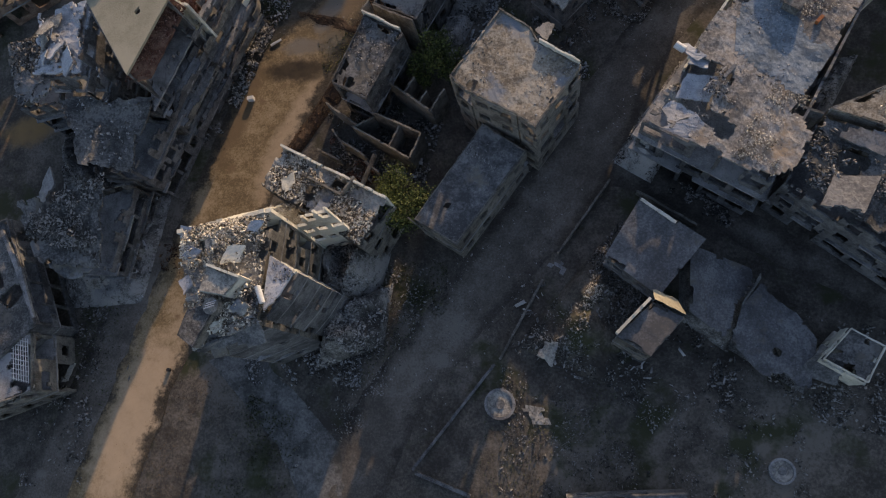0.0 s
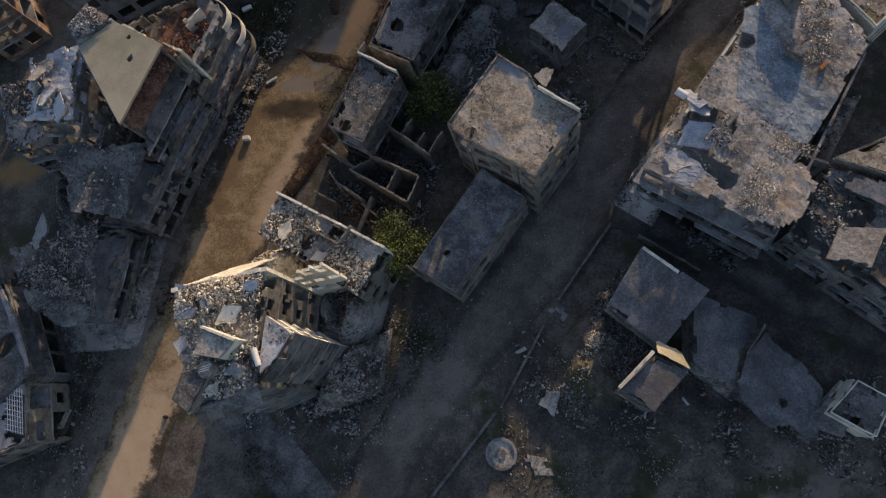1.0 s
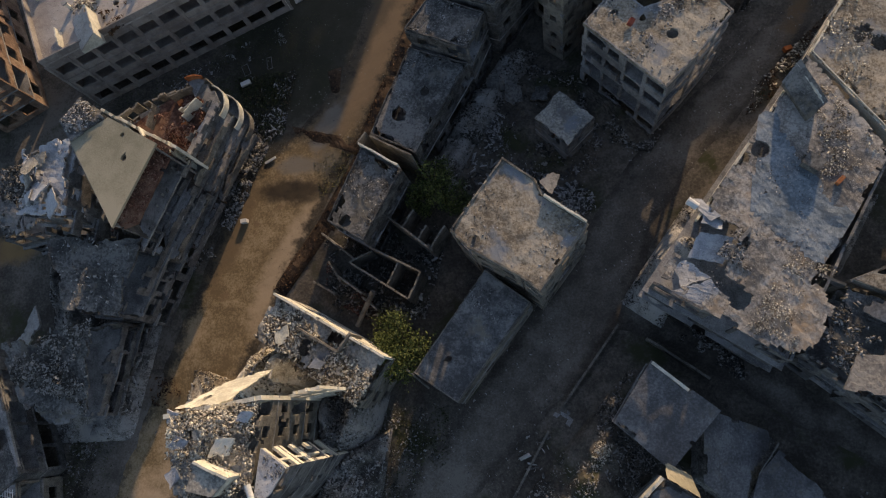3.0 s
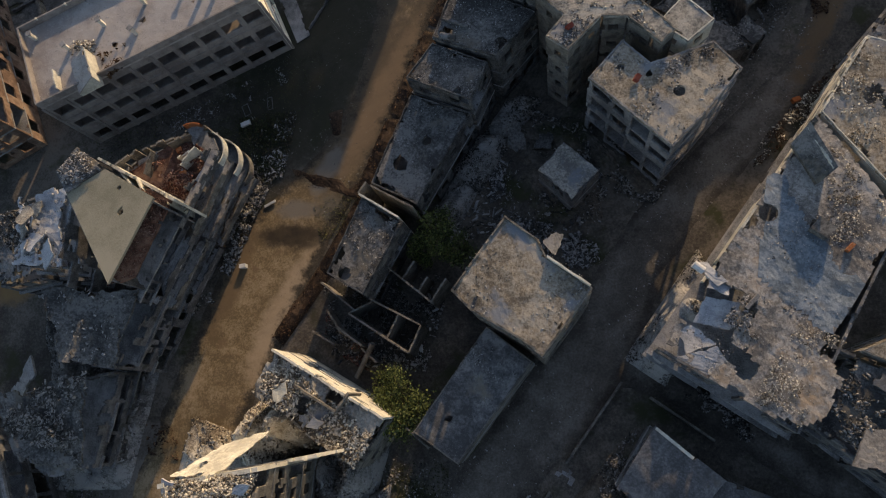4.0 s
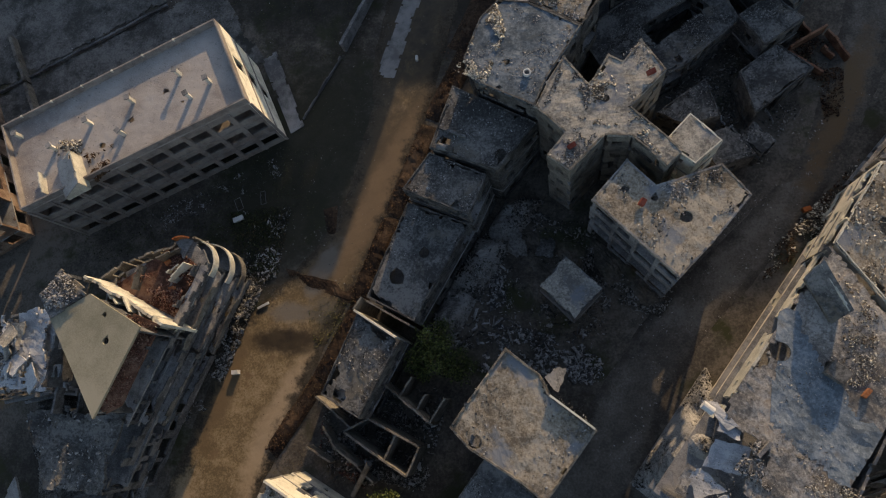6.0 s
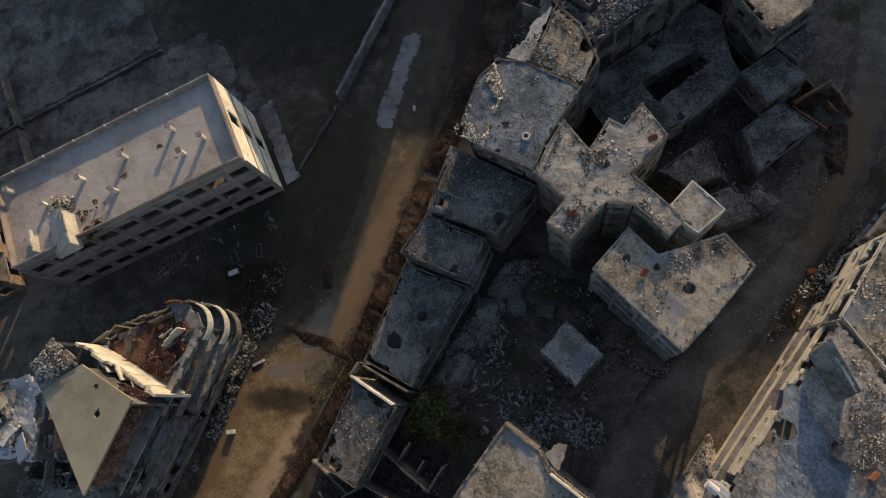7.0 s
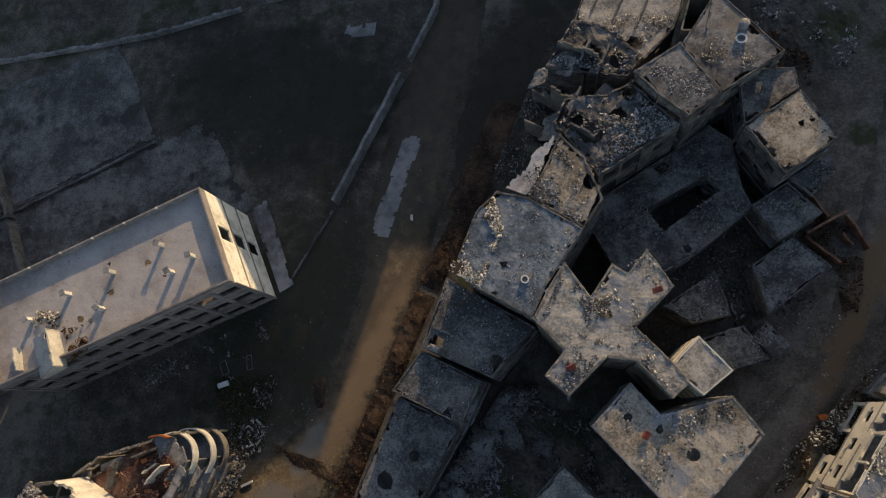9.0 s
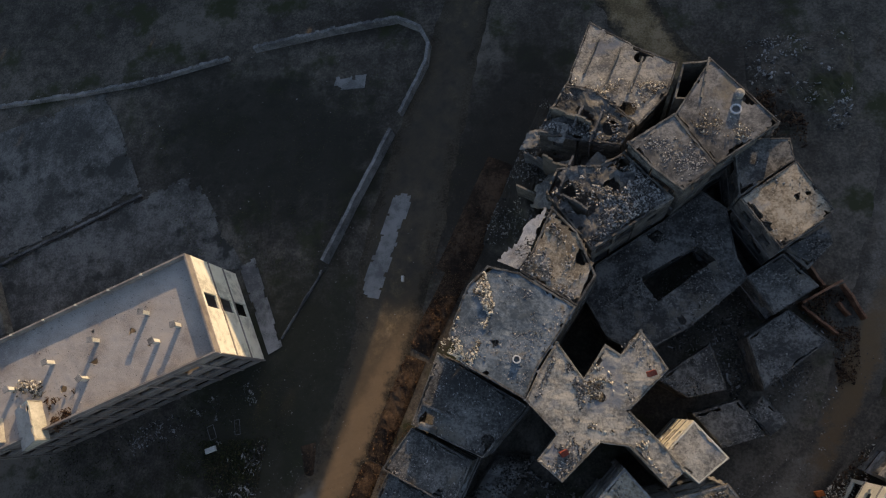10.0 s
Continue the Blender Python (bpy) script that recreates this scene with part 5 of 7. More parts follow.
    mound([(-27.5, 20.0), (-26.0, 9.5), (-20.5, 11.5), (-19.0, 17.5)], 0, 8.0, RUBBLE_DARK, "heap of crushed masonry inside the torn house", 17, 0.5, stones=1500, size=(0.14, 0.7))
    s = Shape()
    mound([(-28.5, 2.6), (-19.5, 6.0), (-18.6, 13.6), (-24.5, 10.5)], 0, 6.5, RUBBLE_DARK, "heap of crushed masonry fallen from the torn house", 23, 0.45, stones=1500, size=(0.14, 0.8), stone_mat=RUBBLE)
    mound([(-32.0, 24.0), (-34.0, 17.0), (-26.0, 16.8), (-23.5, 20.5)], 0, 9.6, RUBBLE_WARM, "heap of pale blocks between two torn wings", 25, 0.45, stones=1300, size=(0.14, 0.7), stone_mat=RUBBLE_WARM)
    part("wall", slab([(-34.8, 15.5), (-29.6, 15.6), (-27.6, 19.8), (-31.8, 18.4)], 0, 0.25, [(0.35, 0.3, 0.35)], 0.5, 0.05, 0, 761, 0.3, (19.0, 20.6, 12.8, 14.2), chip=0.4), WALL_PALE_LIT, root, "pale wall panel leaning outwards")
    s.box((-26.8, 14.0, 9.6), (0.6, 0.9, 0.2), (-0.8, 0.3, 0), (0, 0, 0.3))
    tagged(link("mattress", s, ORANGE_PAINT, (-26.5, 14.4, 9.6)), "faded orange mattress caught in the rubble", "mattress")
    mound([(-31.5, 25.5), (-39.5, 17.0), (-34.5, 13.5), (-26.0, 18.5)], 0, 8.0, RUBBLE_WARM, "steep heap of pale blocks tumbled to the street", 18, 0.45, stones=2600, size=(0.14, 0.8), stone_mat=RUBBLE_WARM)
    mound([(-44.5, 20.5), (-46.5, 10.5), (-33.5, 4.5), (-34.0, 17.0)], 0, 2.4, RUBBLE_WARM, "low heap of crushed masonry in the street", 7, 0.5, stones=2000, size=(0.14, 0.7), stone_mat=RUBBLE_WARM)
    for k, (p, q, h) in enumerate((((-26.9, 23.9), (-22.3, 21.4), 10.9), ((-22.1, 21.5), (-20.8, 23.4), 10.9))):
        part("wall", wall(p, q, 6.4, h, 1, 1, (0, 0), 1, 0.22, 0, 0.7, 270 + k), WALL, root)
    rubble(north, 9.65, 4200, (0.12, 0.7), RUBBLE_WARM, "sandy broken blocks over the torn roof", 42, 0.6, 0.3)
    rubble(plan((-51, 19), (-50, 15.4), (-45.8, 14.8), (-46.4, 19.0)), 0.1, 500, (0.12, 0.6), RUBBLE_RUST, "rusty orange debris in the street", 44, 0.6, 0.8)
    rubble(plan((-27, 10), (-26, 2), (-14, 8), (-16, 20)), 0.0, 1500, (0.08, 0.5), RUBBLE_DARK, "grey blocks strewn below the shelled house", 45, 0.9, 0.6)
    rubble(plan((-38, 4.5), (-36, 1.0), (-22, 1.0), (-22, 7)), 0.0, 900, (0.12, 0.7), RUBBLE, "grey blocks strewn below the shelled house", 46, 0.9, 0.5)
    for k, (p, q) in enumerate((((-33.2, 22.4, 4.6), (-33.0, 18.6, 8.6)), ((-36.4, 19.8, 3.0), (-35.2, 16.6, 8.0)), ((-31.2, 22.0, 5.8), (-29.6, 18.6, 10.4)))):
        s = Shape()
        s.rod(p, q, 0.14, 6)
        tagged(link("fallen_beam", s, CONCRETE, p), "broken concrete beam leaning on the rubble", "beam", "beams in the rubble")


shelled_house()


# ---- middle: roofless rooms and the row ----
def room_walls():
    root = thing("roofless_rooms", -19.5, 31, 0, "roofless block-walled rooms in a back yard", "ruin")
    runs = (((-23.8, 32.5), (-16.4, 28.0), 4.3), ((-16.2, 28.1), (-14.9, 31.2), 4.3), ((-15.0, 31.4), (-21.2, 34.4), 4.3), ((-18.9, 29.6), (-17.6, 32.5), 4.2), ((-21.3, 34.2), (-23.9, 32.8), 3.6),
            ((-27.8, 36.4), (-23.4, 33.0), 3.4), ((-25.4, 31.0), (-22.2, 28.8), 3.6), ((-27.0, 33.0), (-25.2, 30.4), 2.8), ((-19.6, 38.2), (-13.6, 33.6), 4.8), ((-13.7, 33.8), (-12.0, 36.5), 4.8),
            ((-17.4, 36.6), (-16.0, 38.8), 4.0), ((-15.4, 35.1), (-14.4, 36.9), 4.0), ((-22.6, 28.6), (-20.6, 27.0), 2.4), ((-29.0, 30.6), (-26.0, 29.0), 2.2))
    for k, (p, q, h) in enumerate(runs):
        part("wall", wall(p, q, 0, h, 1, 1, (0, 0), 1, 0.22, 0, 0.5, 260 + k), WALL, root)
    rubble(plan((-29, 37), (-27, 28), (-15, 26), (-12, 38)), 0, 2400, (0.12, 0.7), RUBBLE_DARK, "dark rubble between roofless rooms", 47, 0.9, 0.5)
    rubble(plan((-28, 34), (-28, 29), (-22, 26), (-21, 31)), 0.1, 1000, (0.12, 0.6), RUBBLE_RED, "reddish plaster rubble behind the house", 48, 0.7, 0.6)
    s = Shape()
    s.rod((-20.9, 29.2, 3.0), (-23.4, 25.4, 0.5), 0.32, 10)
    tagged(link("fallen_pipe", s, WALL, (-22, 27, 0)), "thick pale pipe leaning on a wall", "pipe")


room_walls()
RA = [(-21.7, 45.6), (-25.4, 36.7), (-20.9, 34.2), (-16.7, 42.6)]
house("row_house", "grey flat-roofed row house with rubble on its roof", "house", RA, 7.8, 2, WALL_SOOT_SHADE, ROOF_DARK, 51, gone=0.15, bites=0.8, para=0.2, para_gone=0.6, group="row along the dirt street", sag=0.25,
      holes=[hole(RA, -23.2, 36.6, 0.8)])
rubble(RA, 7.75, 420, (0.1, 0.5), RUBBLE_DARK, "pale rubble on a row house roof", 51, 1.1, 0.15)
lone_wall("sunlit pale cross wall on the row roofs", (-17.0, 43.0), (-21.9, 46.0), 8.5, WALL_PALE_LIT, 151, 0.2, 0, 0.3, name="party_wall")
lone_wall("thin block wall between two roofs", (-15.6, 44.4), (-20.8, 47.2), 7.9, WALL, 152, 0.2, 0, 0.4, name="party_wall")
lone_wall("thin block wall beside the street", (-22.0, 46.0), (-21.2, 47.4), 8.2, WALL, 153, 0.2, 0, 0.4, name="party_wall")
RB = [(-16.6, 58.8), (-21.0, 47.6), (-15.3, 44.8), (-9.2, 55.9)]
house("row_house", "long grey row house with a round hole in its roof", "house", RB, 7.0, 2, WALL_SOOT_SHADE, ROOF_DARK, 52, gone=0.12, bites=0.6, para=0.25, para_gone=0.5, group="row along the dirt street",
      holes=[hole(RB, -17.5, 49.9, 0.9), hole(RB, -14.4, 52.6, 0.6), hole(RB, -13.3, 48.6, 0.5)])
rubble(RB, 7.0, 260, (0.08, 0.35), RUBBLE, "small debris on a row house roof", 52, 0.8)
RC = [(-13.5, 63.6), (-16.5, 59.3), (-8.9, 56.0), (-6.9, 60.6)]
house("row_house", "three-storey grey row house with a pale roof", "house", RC, 10.0, 3, WALL_SOOT_SHADE, ROOF_DARK, 53, gone=0.1, bites=0.6, para=0.2, para_gone=0.5, group="row along the dirt street", holes=[hole(RC, -10.3, 56.9, 0.7)])
rubble(RC, 10.0, 350, (0.08, 0.45), RUBBLE, "small debris on a row house roof", 53, 0.9)
RD = [(-10.9, 71.4), (-13.4, 63.9), (-5.8, 60.9), (-1.4, 66.2)]
house("row_house", "three-storey row house with a sooty roof", "house", RD, 10.6, 3, WALL_SOOT_SHADE, ROOF_DARK, 54, gone=0.1, bites=0.6, para=0.2, para_gone=0.5, group="row along the dirt street", holes=[hole(RD, -11.8, 64.3, 0.8), hole(RD, -5.4, 62.6, 0.7)])
rubble(RD, 10.6, 500, (0.08, 0.4), RUBBLE, "small debris on a sooty roof", 54, 0.9)
lone_wall("low parapet wall on a sooty roof", (-12.3, 66.0), (-9.2, 64.7), 11.2, WALL_GREY, 154, 0.25, 10.5, 0.2, name="roof_wall")
s = Shape()
s.rod((-12.4, 63.9, 10.9), (-10.6, 63.4, 10.9), 0.38, 14)
tagged(link("water_tank", s, WALL_GREY, (-11.5, 63.6, 10.5)), "dented metal water tank lying on a roof", "water tank")

for k, q in enumerate(([(-16.6, 42.4), (-13.0, 40.6), (-8.6, 49.6), (-12.6, 49.8)], [(-12.8, 49.6), (-9.0, 48.0), (-4.6, 55.4), (-9.2, 56.2)], [(-8.6, 56.0), (-4.6, 54.8), (-1.0, 60.6), (-5.6, 61.0)])):
    mound(q, 0, (2.4, 3.2, 3.6)[k], RUBBLE_DARK, "heap of crushed masonry against the row of houses", 30 + k, stones=700, size=(0.12, 0.7), stone_mat=RUBBLE_DARK)
CH = [(-4.8, 41.9), (-10.3, 34.0), (-1.5, 27.0), (3.8, 34.6)]
CORNER = [(-4.7, 41.6), (-10.2, 33.8), (-8.2, 31.8), (-3.0, 28.8), (-1.0, 27.2), (3.9, 34.0), (-0.5, 37.2), (-1.3, 39.0)]
corner = poly_house("corner_house", "four-storey corner house with a warm dusty roof", "house", CORNER, 12.4, 4, WALL, ROOF_BROWN, 55, gone=0.18, bites=0.3, para=0.22, para_gone=0.25, win=(1.4, 1.3), holes=[(-7.6, 32.6, 0.7)])
part("parapet", wall((3.7, 34.2), (-0.4, 37.15), 12.35, 13.3, 1, 1, (0, 0), 1, 0.2, 0, 0.5, 561), WALL_PALE_LIT, corner, "pale broken parapet")
part("parapet", wall((-1.4, 39.0), (-4.6, 41.4), 12.35, 12.95, 1, 1, (0, 0), 1, 0.2, 0, 0.5, 562), WALL, corner)
rubble(CH, 12.4, 350, (0.06, 0.4), RUBBLE, "small debris on the corner house roof", 55, 1.1)
chunk_slab("fallen_slab", "jagged roof flap hanging off the corner house", [(-0.4, 40.2), (-1.2, 38.6), (0.4, 37.2), (1.4, 39.8)], (12.2, 12.3, 12.3, 11.6), 0.2, ROOF_GREY, 155, 0.5, cell=0.3)
LW = [(-7.2, 30.9), (-14.9, 19.6), (-10.0, 16.5), (-2.2, 27.2)]
house("low_wing", "long low wing with a smooth grey concrete roof", "house", LW, 6.5, 2, WALL, ROOF_GREY, 56, gone=0.05, bites=0.0, para=0.16, para_gone=0.1, rough=0.015, holes=[hole(LW, -11.05, 21.1, 0.36)], cell=0.3, bays=(4, 2, 4, 2))
rubble([(-7.2, 30.9), (-9.5, 27.5), (-4.8, 24.2), (-2.2, 27.2)], 6.5, 300, (0.08, 0.4), RUBBLE, "debris on the wing roof below the corner house", 56, 0.8)
s = Shape()
s.rod((-15.8, 20.0, 5.9), (-13.2, 18.0, 5.9), 0.12, 6)
tagged(link("pole", s, WALL, (-14.5, 19, 0)), "pale wooden pole along the roof edge", "pole")
house("shed", "small square shed with a smooth pale roof", "shed", [(1.4, 52.3), (-1.5, 48.9), (2.2, 45.3), (5.3, 48.6)], 5.8, 2, WALL_GREY, ROOF_PALE, 57, gone=0.0, bites=0.0, para=0, rough=0.01, win=(0.9, 0.9), bays=(1, 1, 1, 1))
mound(plan((-8, 58), (-5, 44), (6, 44), (5, 58)), 0, 1.5, SOIL, "dark heap of crushed masonry in the yard", 8, stones=900, size=(0.12, 0.8), stone_mat=RUBBLE_DARK)
rubble(plan((-9, 58), (-13, 40), (6, 38), (9, 54)), 0.1, 6000, (0.14, 0.9), RUBBLE, "grey blocks and splinters strewn over the yard", 58, 1.0, 0.0, long=1.6)
for k, quad in enumerate(([(-5.0, 57.2), (-5.6, 54.0), (-2.6, 52.4), (-2.8, 55.4)], [(-1.4, 56.0), (-2.2, 53.4), (0.0, 52.6), (0.4, 55.4)], [(-7.8, 57.0), (-7.2, 54.6), (-5.6, 54.4), (-6.2, 57.4)])):
    chunk_slab("fallen_slab", "broken concrete slab tilted in the dark yard", quad, (0.6, 1.4, 2.6, 1.2) if k % 2 else (2.4, 0.8, 0.6, 2.8), 0.22, ROOF_DARK, 160 + k, 0.5)

for k, (quad, n, z) in enumerate(((((-9, 58), (-13, 41), (4, 40), (6, 54)), 420, 0.3), (((-5, 14), (-4, 1), (20, 0), (22, 10)), 200, 0.3), (((-28, 37), (-27, 27), (-15, 26), (-12, 38)), 160, 0.4), (((10, 88), (8, 75), (24, 66), (32, 76)), 120, 0.3), (((-58, 30), (-64, 12), (-52, 12), (-47, 32)), 160, 2.6))):
    rubble(plan(*quad), z, n, (0.2, 1.1), RUBBLE, "pale splintered planks and bars in the debris", 700 + k, 0.6, 0.0, flat=0.22, long=3.2, name="splinters", category="splinters")

for k, (x, y, w, a, z) in enumerate(((-32.6, 12.6, 1.5, 20, 20.9), (-30.6, 13.4, 1.1, 65, 21.1), (-28.4, 12.4, 1.7, 35, 20.9), (-33.0, 9.8, 1.2, 80, 20.6), (-27.4, 7.4, 1.5, 10, 20.6), (-29.6, 5.9, 1.2, 50, 20.4), (-26.6, 15.0, 1.3, 25, 21.0), (-22.0, 19.6, 1.4, 40, 10.1), (-28.6, 23.2, 1.6, 70, 10.1), (-24.4, 20.2, 1.2, 15, 10.2))):
    c, n2 = math.cos(radians(a)), math.sin(radians(a))
    quad = [(x - w * c, y - w * n2), (x + 0.5 * w * n2, y - 0.5 * w * c), (x + w * 0.8 * c, y + w * 0.8 * n2), (x - 0.6 * w * n2, y + 0.6 * w * c)]
    chunk_slab("fallen_slab", "broken pale slab lying in the roof rubble", quad, (z, z - 0.25, z + 0.15, z + 0.3), 0.16, (SLAB_WHITE, ROOF_PALE, WALL_PALE_LIT)[k % 3], 770 + k, 0.25, cell=0.25)


# ---- north block ----
NB = [(-9.3, 73.0), (-7.9, 70.1), (-1.5, 66.7), (-0.2, 69.9), (3.6, 75.9), (-2.1, 79.4), (-5.4, 80.2), (-7.5, 78.0)]
poly_house("flat_block", "four-storey block with a stained blue-grey roof", "apartment building", NB, 13.4, 4, WALL_SOOT_SHADE, ROOF_STAINED, 61, gone=0.08, bites=0.5, group="north block", holes=[(-4.4, 72.2, 0.35), (-5.6, 68.9, 0.45)])
NBQ = plan((-8.9, 72.6), (-1.9, 67.4), (2.9, 75.6), (-5.2, 79.6))
rubble([(-5.6, 79.6), (-10.3, 71.6), (-6.8, 69.6), (-4.6, 76.0)], 13.4, 1100, (0.1, 0.6), RUBBLE_WARM, "pale rubble along the block's roof edge", 61, 0.8, 0.3)
rubble(NBQ, 13.4, 700, (0.08, 0.35), RUBBLE, "small debris on the blue-grey roof", 62, 1.0)
s = Shape()
s.tube((-2.3, 70.6, 13.4), 0.42, 0.4, 14, inner=0.3)
tagged(link("tank_ring", s, PLASTIC, (-2.3, 70.6, 13.4)), "white plastic ring of a broken water tank", "water tank")
N2 = [(1.2, 86.5), (-1.1, 81.0), (-2.1, 79.5), (3.6, 75.9), (5.6, 79.1), (3.8, 83.7)]
poly_house("flat_block", "four-storey block with a rubble-strewn brown roof", "apartment building", N2, 13.2, 4, WALL_SOOT_SHADE, ROOF_BROWN, 62, gone=0.15, bites=0.6, group="north block", holes=[(4.3, 80.9, 0.8)])
N2 = plan((0.8, 86.0), (-3.6, 80.7), (3.2, 76.4), (5.0, 80.0))
rubble(N2, 13.2, 900, (0.08, 0.5), RUBBLE, "loose rubble on the brown roof", 63, 0.9, 0.15)
CROSS = [(-1.5, 66.7), (1.5, 63.6), (-0.4, 61.2), (2.0, 59.3), (5.5, 63.0), (8.1, 62.8), (11.4, 59.4), (13.0, 61.0), (11.5, 62.8), (8.3, 66.1), (12.0, 70.0), (9.6, 73.8), (7.7, 71.3), (6.2, 72.3), (4.1, 69.0), (1.6, 72.5), (0.0, 69.9)]
poly_house("flat_block", "stepped four-storey block with a pale dusty roof", "apartment building", CROSS, 13.38, 4, WALL, ROOF_PALE, 163, gone=0.06, bites=0.25, group="north block", win=(1.0, 1.0), holes=[(5.7, 67.2, 0.45)])
for k, (q, n, m) in enumerate((([(-0.9, 66.4), (3.6, 64.4), (4.4, 68.6), (1.5, 72.0)], 700, RUBBLE), ([(3.2, 64.4), (7.6, 63.6), (8.2, 68.6), (5.0, 70.6)], 1100, RUBBLE_WARM), ([(-0.2, 61.2), (2.0, 59.6), (5.2, 63.2), (2.0, 64.6)], 350, RUBBLE),
                               ([(6.6, 71.4), (8.4, 66.6), (11.6, 70.0), (9.6, 73.4)], 450, RUBBLE), ([(7.0, 64.8), (11.4, 59.8), (12.6, 61.0), (8.4, 66.0)], 450, RUBBLE_WARM))):
    rubble(plan(*q), 13.38, n, (0.08, 0.5), m, "small debris on a pale roof", 163 + k, 0.9, 0.06)
for x, y, z, a in ((1.9, 61.6, 13.3, 30), (8.9, 55.6, 12.25, 60), (10.0, 69.2, 13.55, 20)):
    s = Shape()
    c, n2 = math.cos(radians(a)), math.sin(radians(a))
    s.box((x, y, z), (0.7 * c, 0.7 * n2, 0.1), (-0.5 * n2, 0.5 * c, 0.15), (0.2, 0, 0.35))
    tagged(link("crate", s, RED_PAINT, (x, y, z)), "crushed faded red metal crate on a roof", "crate", "crates on the roofs")
FRAME = [(7.7, 60.9), (4.0, 56.6), (12.1, 48.3), (15.5, 51.9), (19.4, 56.6), (16.8, 60.0), (12.6, 58.6), (10.4, 58.0)]
poly_house("frame_block", "four-storey concrete-frame block with torn-out walls", "apartment building", FRAME, 12.2, 4, CONCRETE, ROOF_BROWN, 64, gone=0.8, bites=0.35, para=0.1, para_gone=0.6, win=(1.6, 1.5), group="north block", cell=0.32,
           holes=[(7.4, 57.6, 0.42), (10.2, 56.6, 0.36), (13.1, 54.5, 0.62)])
C1, C2 = plan((7.7, 60.4), (4.4, 56.6), (12.1, 48.8), (15.6, 52.4)), plan((15.6, 52.4), (19.0, 56.6), (16.4, 59.4), (10.8, 57.6))
N4 = [(14.1, 65.4), (11.3, 62.4), (14.2, 59.8), (17.0, 62.2)]
house("flat_block", "small roof tower with a sunlit pale wall", "apartment building", N4, 12.6, 4, WALL_PALE_LIT, ROOF_PALE, 66, gone=0.05, bites=0.3, para=0.1, para_gone=0.6, group="north block")
for q, n, sd in ((C1, 350, 64), (C2, 500, 65), (N4, 200, 66)):
    rubble(q, 12.2, n, (0.08, 0.5), RUBBLE, "broken render and block debris on the roof", sd, 1.0, 0.1)
mound(plan((2, 58), (3, 52), (12, 46), (14, 49)), 0, 1.2, SOIL, "dark heap below the frame block", 9)
rubble(plan((-4, 61), (0, 50), (12, 46), (14, 49)), 0.0, 1800, (0.12, 0.7), RUBBLE_DARK, "dark blocks below the frame block", 67, 0.9, 0.8)

# low houses round a court
COURT = [(10.6, 80.4), (12.5, 77.8), (18.7, 82.5), (16.9, 84.1)]
LOWER = [(4.6, 78.0), (6.9, 73.8), (10.2, 71.8), (15.5, 74.9), (22.0, 80.4), (21.0, 82.6), (20.3, 88.4), (17.9, 90.4), (13.4, 87.0), (5.9, 82.0)]
poly_house("low_house", "low sooty house round a small open court", "house", LOWER, 5.1, 2, WALL_SOOT_SHADE, ROOF_DARK, 170, gone=0.1, holes=[(12.6, 85.2, 0.8), (14.9, 75.7, 0.45)], gaps=[COURT], bites=0.2, group="low houses round a court", win=(1.0, 1.1), rough=0.05)
rubble(plan((5.6, 78.0), (10.4, 72.4), (12.4, 77.6), (10.0, 82.6)), 5.1, 700, (0.07, 0.4), RUBBLE_DARK, "dusty debris on a low roof", 171, 1.0, 0.1)
rubble(plan((12.5, 78.0), (15.2, 75.2), (21.4, 80.6), (18.6, 82.6)), 5.1, 500, (0.07, 0.4), RUBBLE_DARK, "dusty debris on a low roof", 172, 1.0, 0.1)
rubble(plan((6.4, 82.0), (14.0, 82.6), (20.0, 84.0), (17.8, 90.0)), 5.1, 800, (0.07, 0.4), RUBBLE_DARK, "dusty debris on a low roof", 173, 1.0, 0.1)
LOW = (([(21.5, 80.4), (24.0, 76.4), (28.6, 79.4), (25.4, 83.0)], 5.8, ROOF_DARK), ([(25.5, 83.3), (27.5, 81.1), (30.2, 84.0), (29.6, 85.8)], 6.4, ROOF_GREY),
       ([(21.5, 74.1), (22.7, 68.6), (29.4, 73.8), (25.8, 77.2)], 4.5, ROOF_DARK), ([(12.0, 69.4), (15.2, 67.6), (19.1, 68.6), (17.7, 73.3)], 4.6, ROOF_DARK), ([(21.1, 66.3), (23.2, 64.0), (24.9, 65.5), (22.8, 68.1)], 3.8, ROOF_DARK),
       ([(15.6, 66.0), (18.4, 62.6), (22.6, 64.0), (20.4, 67.6)], 4.0, ROOF_DARK))
for k, (q, z, m) in enumerate(LOW):
    q = plan(*q)
    house("low_house", ("low courtyard house with a sooty flat roof", "low courtyard house with a dusty grey roof")[m is ROOF_GREY], "house", q, z, 1 if z < 4.8 else 2, WALL_SOOT_SHADE, m, 174 + k, gone=0.1, bites=0.5, chip=0.25, para=0.15 if k in (0, 2, 3) else 0.0, para_gone=0.2,
          group="low houses round a court", win=(1.0, 1.1), rough=0.04, cell=0.45)
    rubble(q, z, 420, (0.07, 0.4), RUBBLE_DARK, "dusty debris on a low roof", 174 + k, 1.0)
rubble(plan((8, 90), (6, 74), (24, 64), (34, 76)), 0, 1800, (0.12, 0.6), RUBBLE_DARK, "dark debris in the alleys and courts", 185, 1.0, 0.3)
ORANGE = (((28.3, 78.2), (32.6, 80.7), 2.0), ((32.7, 80.5), (34.5, 76.6), 1.5), ((28.2, 78.0), (31.6, 74.9), 1.3), ((30.9, 80.4), (29.4, 83.0), 1.5), ((32.0, 78.4), (33.0, 77.0), 1.2))
